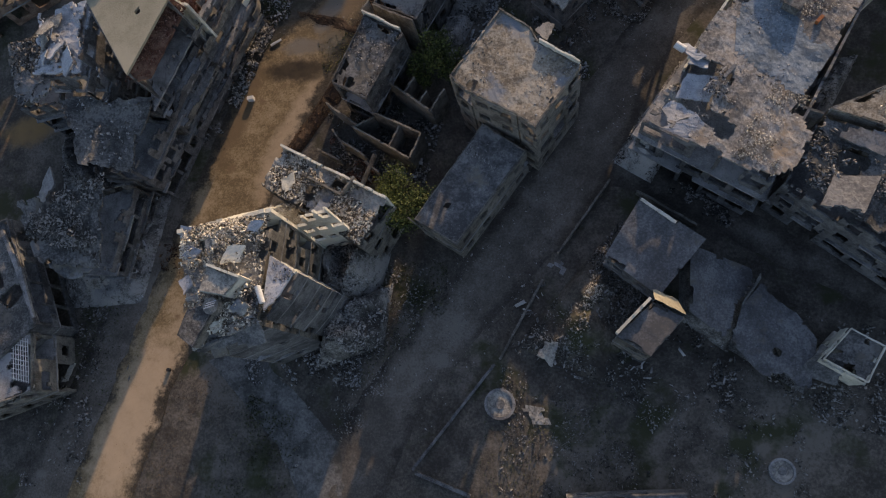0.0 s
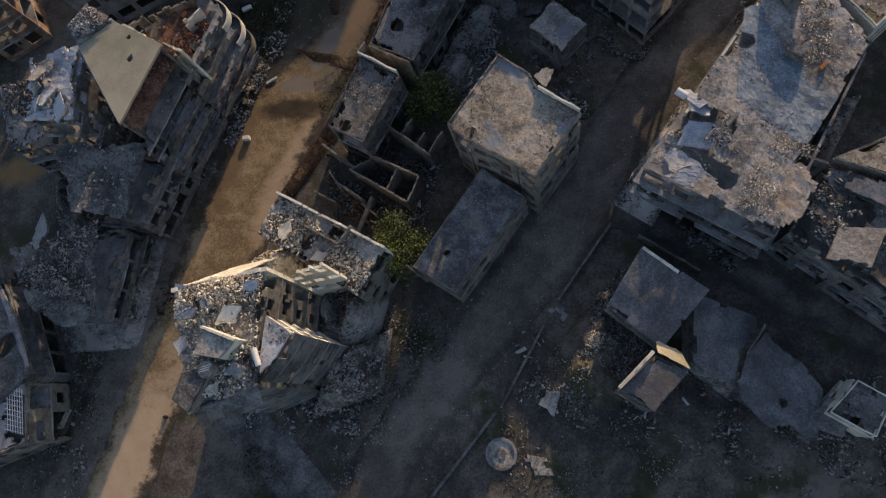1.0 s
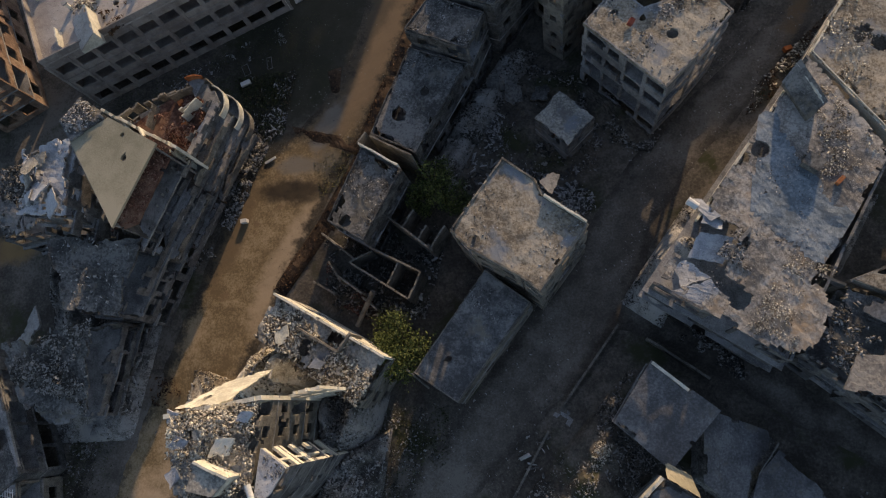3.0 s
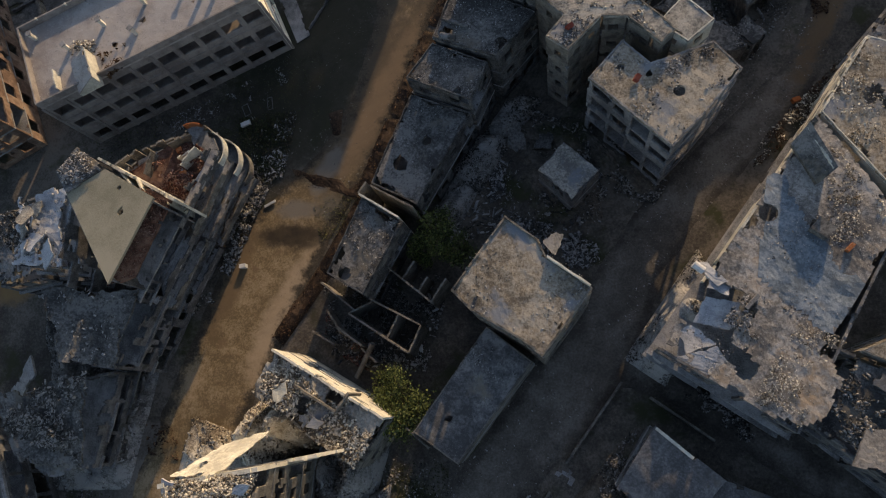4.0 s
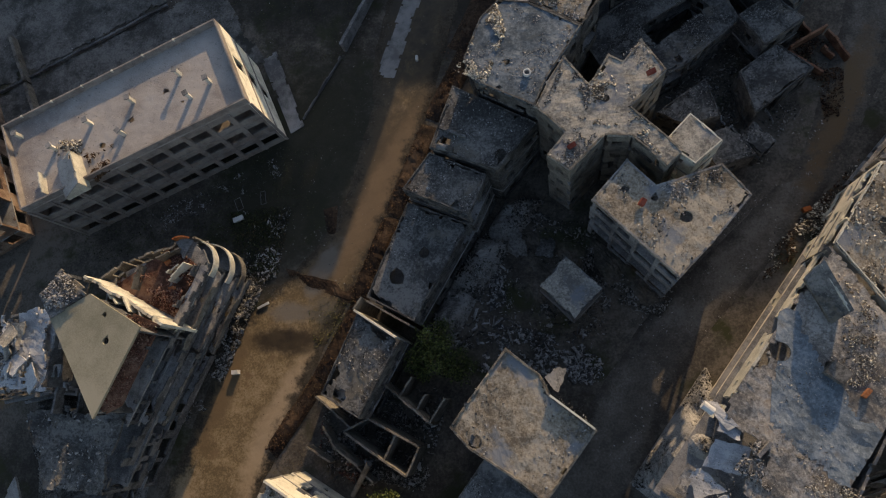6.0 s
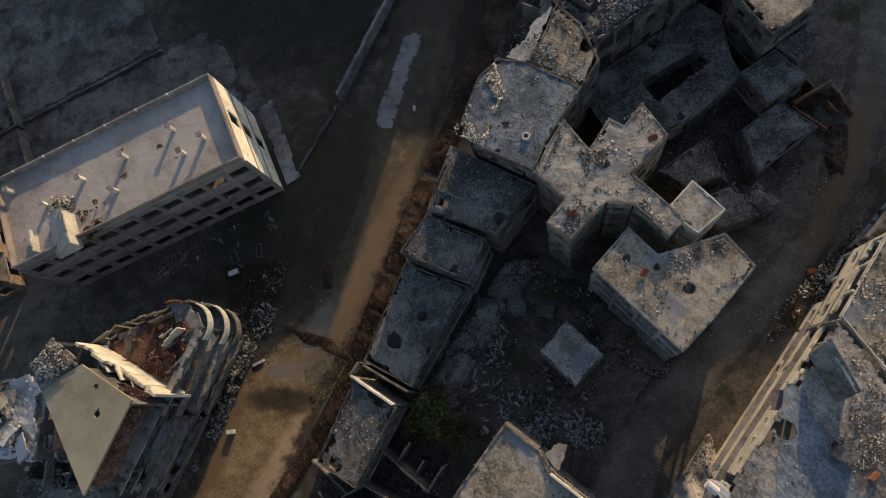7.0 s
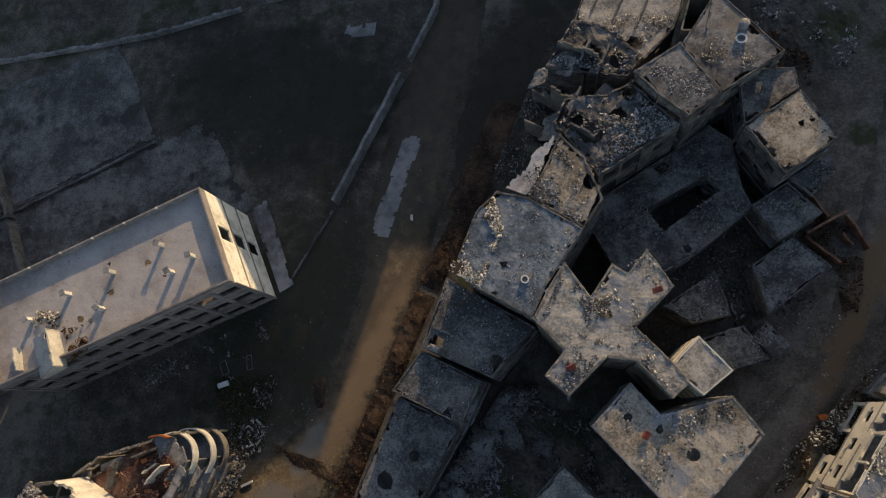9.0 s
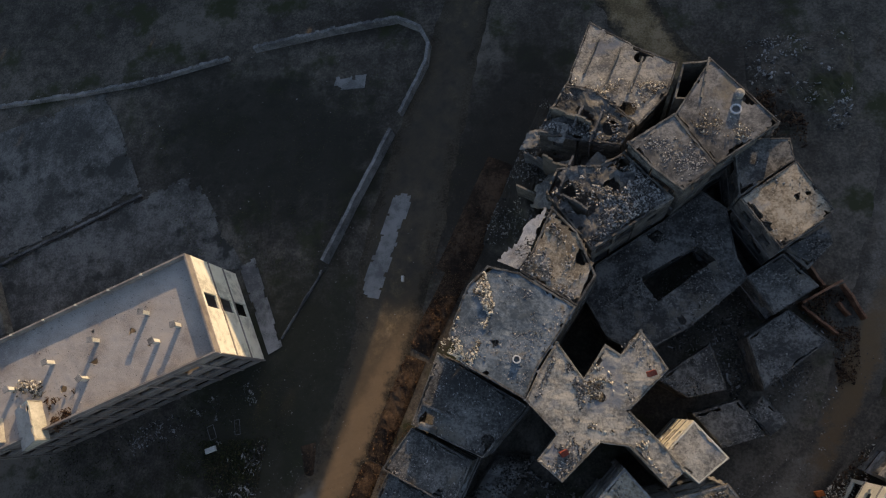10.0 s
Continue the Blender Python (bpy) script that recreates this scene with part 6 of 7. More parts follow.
roomy = thing("roofless_room", 31.5, 78, 0, "roofless red-brown room beside the street", "ruin")
for k, (p, q, h) in enumerate(ORANGE):
    part("wall", wall(p, q, 0, h, 1, 1, (0, 0), 1, 0.25, 0, 0.4, 190 + k), BLOCK_RED, roomy)
rubble(plan((27.5, 83), (28.5, 77.5), (33, 72), (34, 79)), 0, 700, (0.1, 0.6), RUBBLE_RUST, "rust-brown debris beside the roofless room", 191, 0.8, 0.6)
rubble(plan((31, 76), (31.5, 69), (33.5, 69), (34.5, 77)), 0, 500, (0.1, 0.5), RUBBLE_RUST, "rust-brown debris along the street edge", 192, 0.8, 0.4)

# northern end of the block
NE1 = [(26.2, 91.9), (20.5, 87.9), (23.9, 82.3), (29.4, 86.3)]
house("flat_block", "three-storey house with a brown dusty roof", "house", NE1, 9.8, 3, WALL_SOOT_SHADE, ROOF_BROWN, 69, gone=0.1, bites=0.9, para=0.14, para_gone=0.3, group="north block", holes=[hole(NE1, 25.9, 87.9, 0.35), hole(NE1, 27.0, 88.3, 0.3), hole(NE1, 22.8, 84.8, 0.6)])
NE2 = [(25.9, 94.5), (20.2, 94.6), (20.4, 88.0), (26.1, 92.0)]
house("flat_block", "three-storey house with a sooty sagging roof", "house", NE2, 9.75, 3, WALL_SOOT_SHADE, ROOF_DARK, 70, gone=0.15, bites=0.9, sag=0.3, para=0.14, para_gone=0.4, group="north block")
KA = [(18.2, 103.3), (14.1, 96.8), (18.0, 91.0), (24.5, 95.4)]
house("flat_block", "four-storey house with a curbed roof and yellow rubble", "house", KA, 11.6, 4, WALL_SOOT_SHADE, ROOF_GREY, 71, gone=0.12, bites=0.9, para=0.14, para_gone=0.2, group="north block")
rubble([(17.0, 98.5), (15.6, 96.0), (18.6, 92.0), (22.2, 94.5)], 11.6, 350, (0.08, 0.45), RUBBLE_WARM, "yellowish broken blocks on a roof", 71, 0.8, 0.3)
rubble(NE1, 9.8, 260, (0.06, 0.35), RUBBLE, "small debris on a brown roof", 69, 1.1)
rubble(NE2, 9.5, 300, (0.06, 0.4), RUBBLE_DARK, "small debris on a sagging roof", 70, 1.0)
KB = [(13.8, 96.2), (8.9, 93.1), (11.2, 90.3), (14.2, 87.6), (17.6, 90.2)]
poly_house("flat_block", "tall stair tower with a dusty dark roof", "house", KB, 13.4, 4, WALL_SOOT_SHADE, ROOF_GREY, 72, gone=0.1, bites=0.5, group="north block")
rubble(plan((13.4, 95.4), (9.6, 92.8), (13.6, 88.2), (17.0, 90.4)), 13.4, 700, (0.08, 0.4), RUBBLE, "small debris on the stair tower roof", 72, 0.9)
KC = [(5.7, 110.3), (2.8, 102.3), (6.5, 101.0), (10.6, 96.7), (14.0, 100.4), (15.3, 104.2), (10.8, 106.7)]
poly_house("flat_block", "three-storey house with a pale ribbed roof", "house", KC, 9.4, 3, WALL_SOOT_SHADE, ROOF_PALE, 73, gone=0.12, bites=0.4, para=0.1, para_gone=0.5, group="north block", holes=[(11.2, 105.2, 0.7), (9.6, 98.8, 0.9)])
for k in range(3):
    a = Vector((6.6 + 2.4 * k, 107.9 - 1.4 * k))
    lone_wall("thin rib wall standing on a pale roof", a, a + Vector((-1.8, -4.4)), 9.75, WALL, 195 + k, 0.18, 9.38, 0.1, name="roof_rib")
rubble([(3.6, 103.5), (2.9, 100.4), (9.0, 97.2), (14.4, 101.8)], 9.4, 1000, (0.08, 0.45), RUBBLE_WARM, "yellow-brown rubble over a roof", 73, 0.7, 0.4)
hutq = [(15.4, 103.1), (14.3, 99.0), (17.0, 98.6), (18.1, 103.2)]
hut = thing("roof_hut", 16.2, 101, 8.5, "roofless rendered hut with a sunlit inner wall", "hut")
for k in range(4):
    part("wall", wall(hutq[k], hutq[(k + 1) % 4], 0, (11.4, 11.2, 12.0, 11.5)[k], 4, 1, (0, 0), 1, 0.2, 0, 0.3, 270 + k), WALL, hut)
tank = thing("water_tank", 21.4, 100.0, 11.7, "white metal water tank on a curbed roof", "water tank")
s = Shape()
s.tube((20.6, 98.6, 11.6), 0.5, 0.8, 18)
part("drum", s, ROOF_PALE, tank)
s = Shape()
s.tube((20.6, 98.6, 12.4), 0.48, 0.12, 18, tip=0.4)
part("lid", s, ROOF_PALE, tank)
s = Shape()
s.tube((20.2, 97.0, 11.62), 0.6, 0.35, 16, inner=0.4)
tagged(link("tank_ring", s, METAL, (20.2, 97.0, 11.6)), "dark metal ring of a broken tank on a roof", "water tank")
KD = [(2.7, 101.7), (-0.4, 96.0), (3.9, 94.8), (8.6, 94.0), (10.3, 96.3), (6.4, 100.7)]
# The dark roof material paints this roof's shade.
poly_house("crushed_house", "crushed house with a dark rubble-filled roof", "house", KD, 10.5, 3, WALL_SOOT_SHADE, ROOF_DARK, 74, gone=0.35, bites=1.0, rough=0.14, para=0.3, para_gone=0.5, holes=[(4.8, 97.4, 1.2), (7.6, 96.2, 0.9)], group="north block")
rubble(plan((2.6, 101.0), (0.2, 96.2), (8.4, 94.4), (9.6, 96.6)), 10.5, 900, (0.1, 0.7), RUBBLE, "grey rubble over a torn roof", 74, 0.8, 0.4)
KE = [(5.2, 81.9), (9.5, 84.7), (13.6, 87.4), (11.1, 90.1), (8.8, 92.8), (6.3, 91.4), (1.7, 91.2), (0.5, 88.3), (1.6, 86.8)]
poly_house("crushed_house", "crushed house with a torn rubble-covered roof and a long blank wall", "house", KE, 11.9, 3, WALL_SOOT_SHADE, ROOF_GREY, 75, gone=0.35, bites=1.2, rough=0.16, para=0.35, para_gone=0.55, holes=[(4.6, 87.2, 1.5), (7.4, 88.8, 0.9), (2.6, 88.6, 1.1), (8.6, 91.2, 0.8)], group="north block")
rubble(plan((5.2, 82.4), (13.0, 87.4), (8.6, 92.4), (1.0, 88.4)), 11.9, 2400, (0.1, 0.7), RUBBLE, "grey rubble over a torn roof", 75, 0.8, 0.5)
tagged(link("fallen_slab", poly_slab([(-4.5, 80.9), (-2.3, 79.9), (-1.4, 81.2), (-0.8, 82.6), (0.8, 86.6), (-1.3, 85.0)], 12.2, 0.22, bites=0.4, rough=0.02, seed=277, cell=0.3, fall=(0.10, -0.04)), SLAB_WHITE, (-2.0, 83.0, 11.0)), "smooth pale slab sliding off the block", "slab")
chunk_slab("fallen_slab", "smooth grey slab leaning on the ruins", [(1.2, 94.0), (-0.6, 90.6), (1.6, 89.6), (3.2, 92.6)], (6.2, 5.8, 10.4, 10.6), 0.22, ROOF_GREY, 278, 0.5)
chunk_slab("fallen_slab", "grey slab leaning on a crushed house", [(-0.6, 91.0), (-1.4, 88.2), (1.0, 86.8), (2.2, 90.2)], (8.0, 7.6, 10.6, 10.8), 0.22, ROOF_GREY, 279, 0.6)
# Stones coloured dark for the shade on this slope.
mound(plan((0, 106), (-8, 86), (0, 80), (6, 98)), 0, 4.6, SOIL, "dark heap of rubble at the block's foot", 10, stones=1800, stone_mat=RUBBLE_DARK)
rubble(plan((-4.2, 90.8), (-4.2, 88.8), (-2.0, 88.8), (-2.0, 91.2)), 3.4, 160, (0.1, 0.4), RUBBLE_WARM, "orange-lit broken blocks on the slope", 78, 0.4, 0.5)
mound(plan((25, 112), (25, 100), (36, 99), (38, 113)), 0, 1.4, SOIL, "low heap of debris on waste ground", 11, stones=800, size=(0.1, 0.8))
rubble(plan((25, 106), (25, 99), (31, 97), (32, 106)), 0.1, 700, (0.12, 0.7), RUBBLE_RUST, "brown beams and bricks on a debris mound", 80, 0.8, 1.0, long=2.6)

# stumps of rooms that still stand in the crushed northern houses
for k, (p, q, z0, z1) in enumerate((((1.0, 98.6), (5.4, 96.4), 6.0, 11.9), ((4.6, 99.0), (3.2, 95.6), 6.0, 11.6), ((6.6, 97.8), (5.2, 94.4), 6.0, 12.0), ((0.2, 92.8), (4.4, 90.6), 6.0, 12.0), ((3.4, 92.6), (1.8, 88.4), 6.0, 12.2), ((1.2, 88.6), (4.8, 86.2), 6.0, 12.8), ((8.4, 92.2), (6.6, 90.2), 5.0, 11.4), ((10.6, 88.0), (8.8, 86.6), 4.0, 10.2), ((-2.2, 95.6), (0.4, 94.0), 0.0, 7.2), ((-3.0, 91.0), (-0.8, 89.8), 0.0, 7.6))):
    lone_wall("stump of a sooty block wall in a crushed house", p, q, z1, WALL_GREY if k % 3 else WALL, 720 + k, 0.22, z0, 1.3)
for k, (quad, hh) in enumerate((([(1.0, 97.6), (0.6, 95.4), (2.6, 94.4), (3.2, 96.6)], (10.4, 9.8, 10.6, 11.2)), ([(6.2, 93.4), (4.6, 91.8), (6.0, 90.2), (7.8, 92.0)], (11.0, 10.4, 10.0, 10.8)), ([(-1.6, 99.0), (-2.8, 96.6), (-0.8, 95.4), (0.6, 98.0)], (5.2, 4.6, 7.2, 7.6)))):
    chunk_slab("fallen_slab", "dusty roof slab broken among crushed rooms", quad, hh, 0.2, ROOF_GREY, 740 + k, 0.4, cell=0.3)


# ---- east side ----
CRATER = [(11.4, 28.4), (14.8, 27.0), (16.6, 29.6), (17.6, 32.6), (14.4, 34.6)]
# Outline of the shaded part of the roof, laid as a bluish sheet.
BLUE_SHADE = [(20.9, 45.2), (19.9, 40.2), (19.2, 34.9), (22.1, 32.2), (25.0, 29.4), (28.4, 34.4), (25.4, 38.6), (23.4, 42.2), (22.4, 46.0)]


def east_block():
    q = [(26.2, 51.6), (9.9, 28.4), (21.6, 20.9), (32.4, 40.4)]
    root = thing("east_block", 22, 36, 0, "large three-storey block with a cracked, cratered roof", "apartment building")
    a, b, c, d = (Vector(p) for p in q)
    n1, n2 = a.lerp(b, 0.36), a.lerp(b, 0.70)
    # Fronts towards the sun get the pale render, shaded sides the grey.
    part("wall", wall(a, n1, 0, 11.0, 3, 3, (1.3, 1.4), 1, 0.25, 0.45, 1.4, 281, wear=0.7), WALL_PALE_LIT, root, "sunlit torn front")
    part("wall", wall(n1, a.lerp(b, 0.60), 0, 10.95, 3, 3, (0.7, 0.9), 1.2, 0.25, 0.0, 0.3, 282), WALL_PALE_LIT, root, "sunlit yellow-white front with small windows")
    part("wall", wall(a.lerp(b, 0.60), n2, 0, 10.9, 3, 2, (1.6, 1.7), 0.8, 0.25, 0.7, 1.2, 283, wear=0.7), WALL_PALE_LIT, root)
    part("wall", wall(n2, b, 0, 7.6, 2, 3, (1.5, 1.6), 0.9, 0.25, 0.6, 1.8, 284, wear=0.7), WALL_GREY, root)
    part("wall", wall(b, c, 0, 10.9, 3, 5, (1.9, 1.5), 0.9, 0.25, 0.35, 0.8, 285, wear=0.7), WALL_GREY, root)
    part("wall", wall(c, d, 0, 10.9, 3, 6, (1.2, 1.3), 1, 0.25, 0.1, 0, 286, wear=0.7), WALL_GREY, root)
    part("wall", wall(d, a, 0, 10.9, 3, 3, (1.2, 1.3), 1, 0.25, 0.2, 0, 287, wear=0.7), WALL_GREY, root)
    for k in (1, 2):
        part("floor_slab", slab(inset(q, -0.5), 3.65 * k, 0.24, (), 0.5, 0.05, 0, 288 + k, 0.8), CONCRETE, root)
    holes = [(16.9, 27.6, 1.05), (17.6, 26.6, 1.0), (20.7, 41.5, 0.9), (25.0, 40.0, 0.8), (12.4, 33.9, 1.9), (13.6, 35.0, 1.5), (18.2, 32.2, 0.8)]
    part("roof_slab", poly_slab([tuple(a), tuple(b), tuple(c), (23.5, 21.9), (27.0, 28.0), (24.7, 29.1), (28.6, 34.8), (31.8, 39.9), tuple(d)], 11.2, 0.26, holes, [CRATER], 0.8, 0.05, 291, 0.34), ROOF_MAIN, root)
    for p, r in (((24.7, 29.1), (28.6, 34.8)), ((27.0, 28.0), (24.9, 29.0))):
        part("wall", wall(p, r, 0, 10.9, 3, 0, (1.2, 1.3), 1, 0.25, 0.2, 0, 288, wear=0.7), WALL_GREY, root)
    # Thin sheet that paints the shade across the roof.
    part("roof_coating", poly_slab(BLUE_SHADE, 11.235, 0.06, holes, (), 0.7, 0.05, 291, 0.34), ROOF_SHADE_BLUE, root, "blue-grey sheet painting the shade on the roof")
    # stair house with a sloping roof
    hut = thing("stair_house", 24.7, 46.7, 11.2, "concrete stair house with a sloping roof and a sunlit back wall", "stair house")
    hq = [(23.3, 48.3), (25.1, 44.2), (26.1, 45.0), (24.3, 49.4)]
    part("wall", wall(hq[2], hq[3], 11.15, 13.7, 1, 1, (0, 0), 1, 0.2, 0, 0.2, 293), WALL_PALE_LIT, hut, "pale sunlit back wall")
    part("wall", wall(hq[0], hq[1], 11.15, 11.8, 1, 1, (0, 0), 1, 0.2, 0, 0.1, 294), WALL, hut)
    for k, (lo, hi) in enumerate(((hq[1], hq[2]), (hq[0], hq[3]))):
        s = Shape()
        d = (Vector(hq[1]) - Vector(hq[0])).normalized() * (0.2 if k else -0.2)
        for e in ((0, 0), (d.x, d.y)):
            s.v += [(lo[0] + e[0], lo[1] + e[1], 11.15), (hi[0] + e[0], hi[1] + e[1], 11.15), (hi[0] + e[0], hi[1] + e[1], 13.7), (lo[0] + e[0], lo[1] + e[1], 11.8)]
        s.f += [(0, 1, 2, 3), (7, 6, 5, 4), (0, 4, 5, 1), (1, 5, 6, 2), (2, 6, 7, 3), (3, 7, 4, 0)]
        part("wall", s, WALL, hut)
    part("roof_slab", slab(inset(hq, -0.12), 0, 0.16, (), 0.15, 0.02, 0, 299, 0.3, (11.95, 11.95, 13.92, 13.92)), ROOF_GREY, hut)
    tank = thing("water_tank", 24.4, 39.8, 11.2, "grey box water tank on the cratered roof", "water tank")
    s = Shape()
    s.box((24.0, 39.6, 11.2), (1.3, -1.0, 0), (0.8, 1.0, 0), (0, 0, 1.1))
    part("box", s, ROOF_DARK, tank)
    s = Shape()
    s.box((23.9, 39.6, 12.303), (1.4, -1.08, 0), (0.88, 1.1, 0), (0, 0, 0.06))
    part("lid", s, ROOF_DARK, tank)
    for k, (x, y, ln) in enumerate(((18.0, 32.0, 1.7), (27.2, 37.4, 0.9))):
        s = Shape()
        s.box((x, y, 11.2), (ln * 0.7, ln * 0.75, 0), (-0.25, 0.24, 0), (0, 0, 0.5))
        tagged(link("roof_upstand", s, CONCRETE if k == 0 else ORANGE_PAINT, (x, y, 11.2)), "low concrete upstand on a cratered roof" if k == 0 else "rusty orange panel lying on a roof", "upstand")
    slabs = (([(13.4, 31.0), (14.6, 33.6), (17.8, 32.8), (16.7, 30.2)], (9.9, 10.0, 10.4, 10.3)), ([(12.0, 30.2), (13.3, 30.9), (15.4, 28.9), (12.6, 27.9)], (9.6, 9.9, 10.1, 9.7)),
             ([(11.4, 27.6), (15.3, 28.7), (16.6, 26.3), (14.0, 25.9)], (9.9, 10.3, 10.9, 10.7)), ([(15.1, 36.2), (17.2, 35.2), (16.6, 33.3), (14.6, 34.2)], (10.6, 11.0, 11.3, 10.4)), ([(13.6, 37.0), (15.0, 36.8), (16.6, 34.6), (15.6, 34.2)], (10.2, 11.3, 11.5, 10.6)))
    for k, (quad, hh) in enumerate(slabs):
        chunk_slab("fallen_slab", "whitewashed roof slab cracked off the crater edge", plan(*quad), hh, 0.22, SLAB_WHITE, 310 + k, 0.12, cell=0.35, rough=0.015, chip=0.25)
    s = Shape()
    s.rod((13.6, 36.6, 10.9), (14.5, 35.9, 10.8), 0.4, 12)
    tagged(link("white_drum", s, PLASTIC, (14, 36.2, 10.4)), "white drum lying at the roof edge", "drum")
    mound([(16.5, 41), (7.6, 28.0), (12.0, 25.0), (17.5, 35)], 0, 7.8, RUBBLE, "steep heap of fallen masonry at the block's corner", 12, stones=2000, size=(0.1, 0.6), stone_mat=RUBBLE_DARK)
    rubble(q, 11.2, 1100, (0.06, 0.35), RUBBLE, "white rubble on the cratered roof", 312, 1.3, 0.05)
    rubble([(22.5, 31.0), (17.6, 23.8), (21.6, 21.2), (26.5, 29.5)], 11.2, 1300, (0.06, 0.32), RUBBLE_WARM, "sandy rubble along the roof's south end", 313, 1.0, 0.25)
    rubble([(26.6, 49.4), (25.6, 38.6), (30.4, 37.6), (31.6, 41.0)], 11.2, 1000, (0.06, 0.4), RUBBLE_WARM, "brown rubble over the roof's north-east corner", 316, 0.9, 0.2)
    rubble([(17.6, 33.6), (15.8, 31.0), (18.6, 29.0), (21.8, 32.0)], 11.2, 900, (0.1, 0.55), RUBBLE, "grey rubble in the roof's middle", 314, 0.6, 0.3)
    rubble(plan((9.0, 27.5), (20, 19.4), (21.5, 20.8), (10, 28.8)), 0, 900, (0.15, 0.8), RUBBLE_DARK, "blocks fallen along the side lane", 315, 0.8, 0.7)


east_block()
R2 = [(27.1, 27.9), (23.6, 21.8), (38.0, 10.0), (44.0, 20.0)]
broken_wing("burnt-out block with a sunken, rubble-filled roof", R2, (10.6, 10.6, 9.0, 9.5), 3, ROOF_DARK, 84, 2000, RUBBLE_DARK, heap=0.5, bites=1.4, holes=[(0.45, 0.22, 1.6)], gone=0.3)
chunk_slab("fallen_slab", "pale tilted slab with a sunlit broken edge", [(27.2, 21.6), (25.4, 18.4), (29.0, 17.4), (31.4, 21.4)], (10.6, 11.4, 11.6, 10.4), 0.3, SLAB_GREY, 320, 0.2, chip=0.1)
chunk_slab("fallen_slab", "grey slab lying on the sunken roof", [(29.0, 27.0), (28.0, 25.4), (31.8, 23.2), (33.0, 25.2)], (10.9, 10.8, 10.7, 10.8), 0.2, SLAB_GREY, 321, 0.5)
R3 = [(40.0, 33.4), (27.4, 28.4), (44.4, 20.5), (54, 27)]
house("east_block", "three-storey block with a pale brown roof", "apartment building", R3, 11.0, 3, WALL, ROOF_BROWN, 85, gone=0.2, bites=0.8, para=0.12, para_gone=0.7, holes=[hole(R3, 34.5, 27.6, 0.8)])
rubble(R3, 11.0, 1100, (0.08, 0.4), RUBBLE_WARM, "sandy rubble on a brown roof", 85, 0.9, 0.2)
mound(plan((25.4, 29.2), (31.0, 31.0), (36.0, 40.0), (32.6, 39.6)), 0, 2.4, RUBBLE_DARK, "dark rubble in the gap between two blocks", 24, stones=500, stone_mat=RUBBLE_DARK)
RN = [(31.6, 60.0), (26.5, 51.9), (32.9, 41.9), (46, 54)]
house("east_block", "three-storey block with a dusty brown roof", "apartment building", RN, 11.1, 3, WALL_PALE_LIT, ROOF_BROWN, 86, gone=0.4, bites=1.0, para=0.15, para_gone=0.7, holes=[hole(RN, 31.4, 53.6, 1.0), hole(RN, 33.0, 52.4, 1.0)], sag=0.3)
rubble(RN, 11.1, 1400, (0.08, 0.45), RUBBLE_WARM, "brown rubble on the dusty roof", 86, 1.1, 0.2)
RM = [(40, 70), (32.4, 61.0), (46.4, 54.6), (54, 66)]
broken_wing("sooty collapsed block beside the street", plan(*RM), (9.6, 9.0, 10.0, 10.5), 3, ROOF_GREY, 87, 900, heap=0.3)
rubble(plan((24, 53.5), (23, 50), (33, 58), (35, 65)), 0, 700, (0.1, 0.6), RUBBLE_RUST, "rusty debris along the street's edge", 88, 0.7, 0.8)
rubble(plan((24, 53.5), (23, 50), (33, 58), (35, 65)), 0, 600, (0.1, 0.6), RUBBLE_WARM, "sandy blocks along the street's edge", 89, 0.8, 0.7)
s = Shape()
s.box((28.0, 58.0, 0.2), (0.8, 0.2, 0.1), (-0.2, 0.5, 0), (0, 0, 0.6))
tagged(link("oil_drum", s, ORANGE_PAINT, (28, 58, 0)), "battered orange metal box in roadside debris", "box")


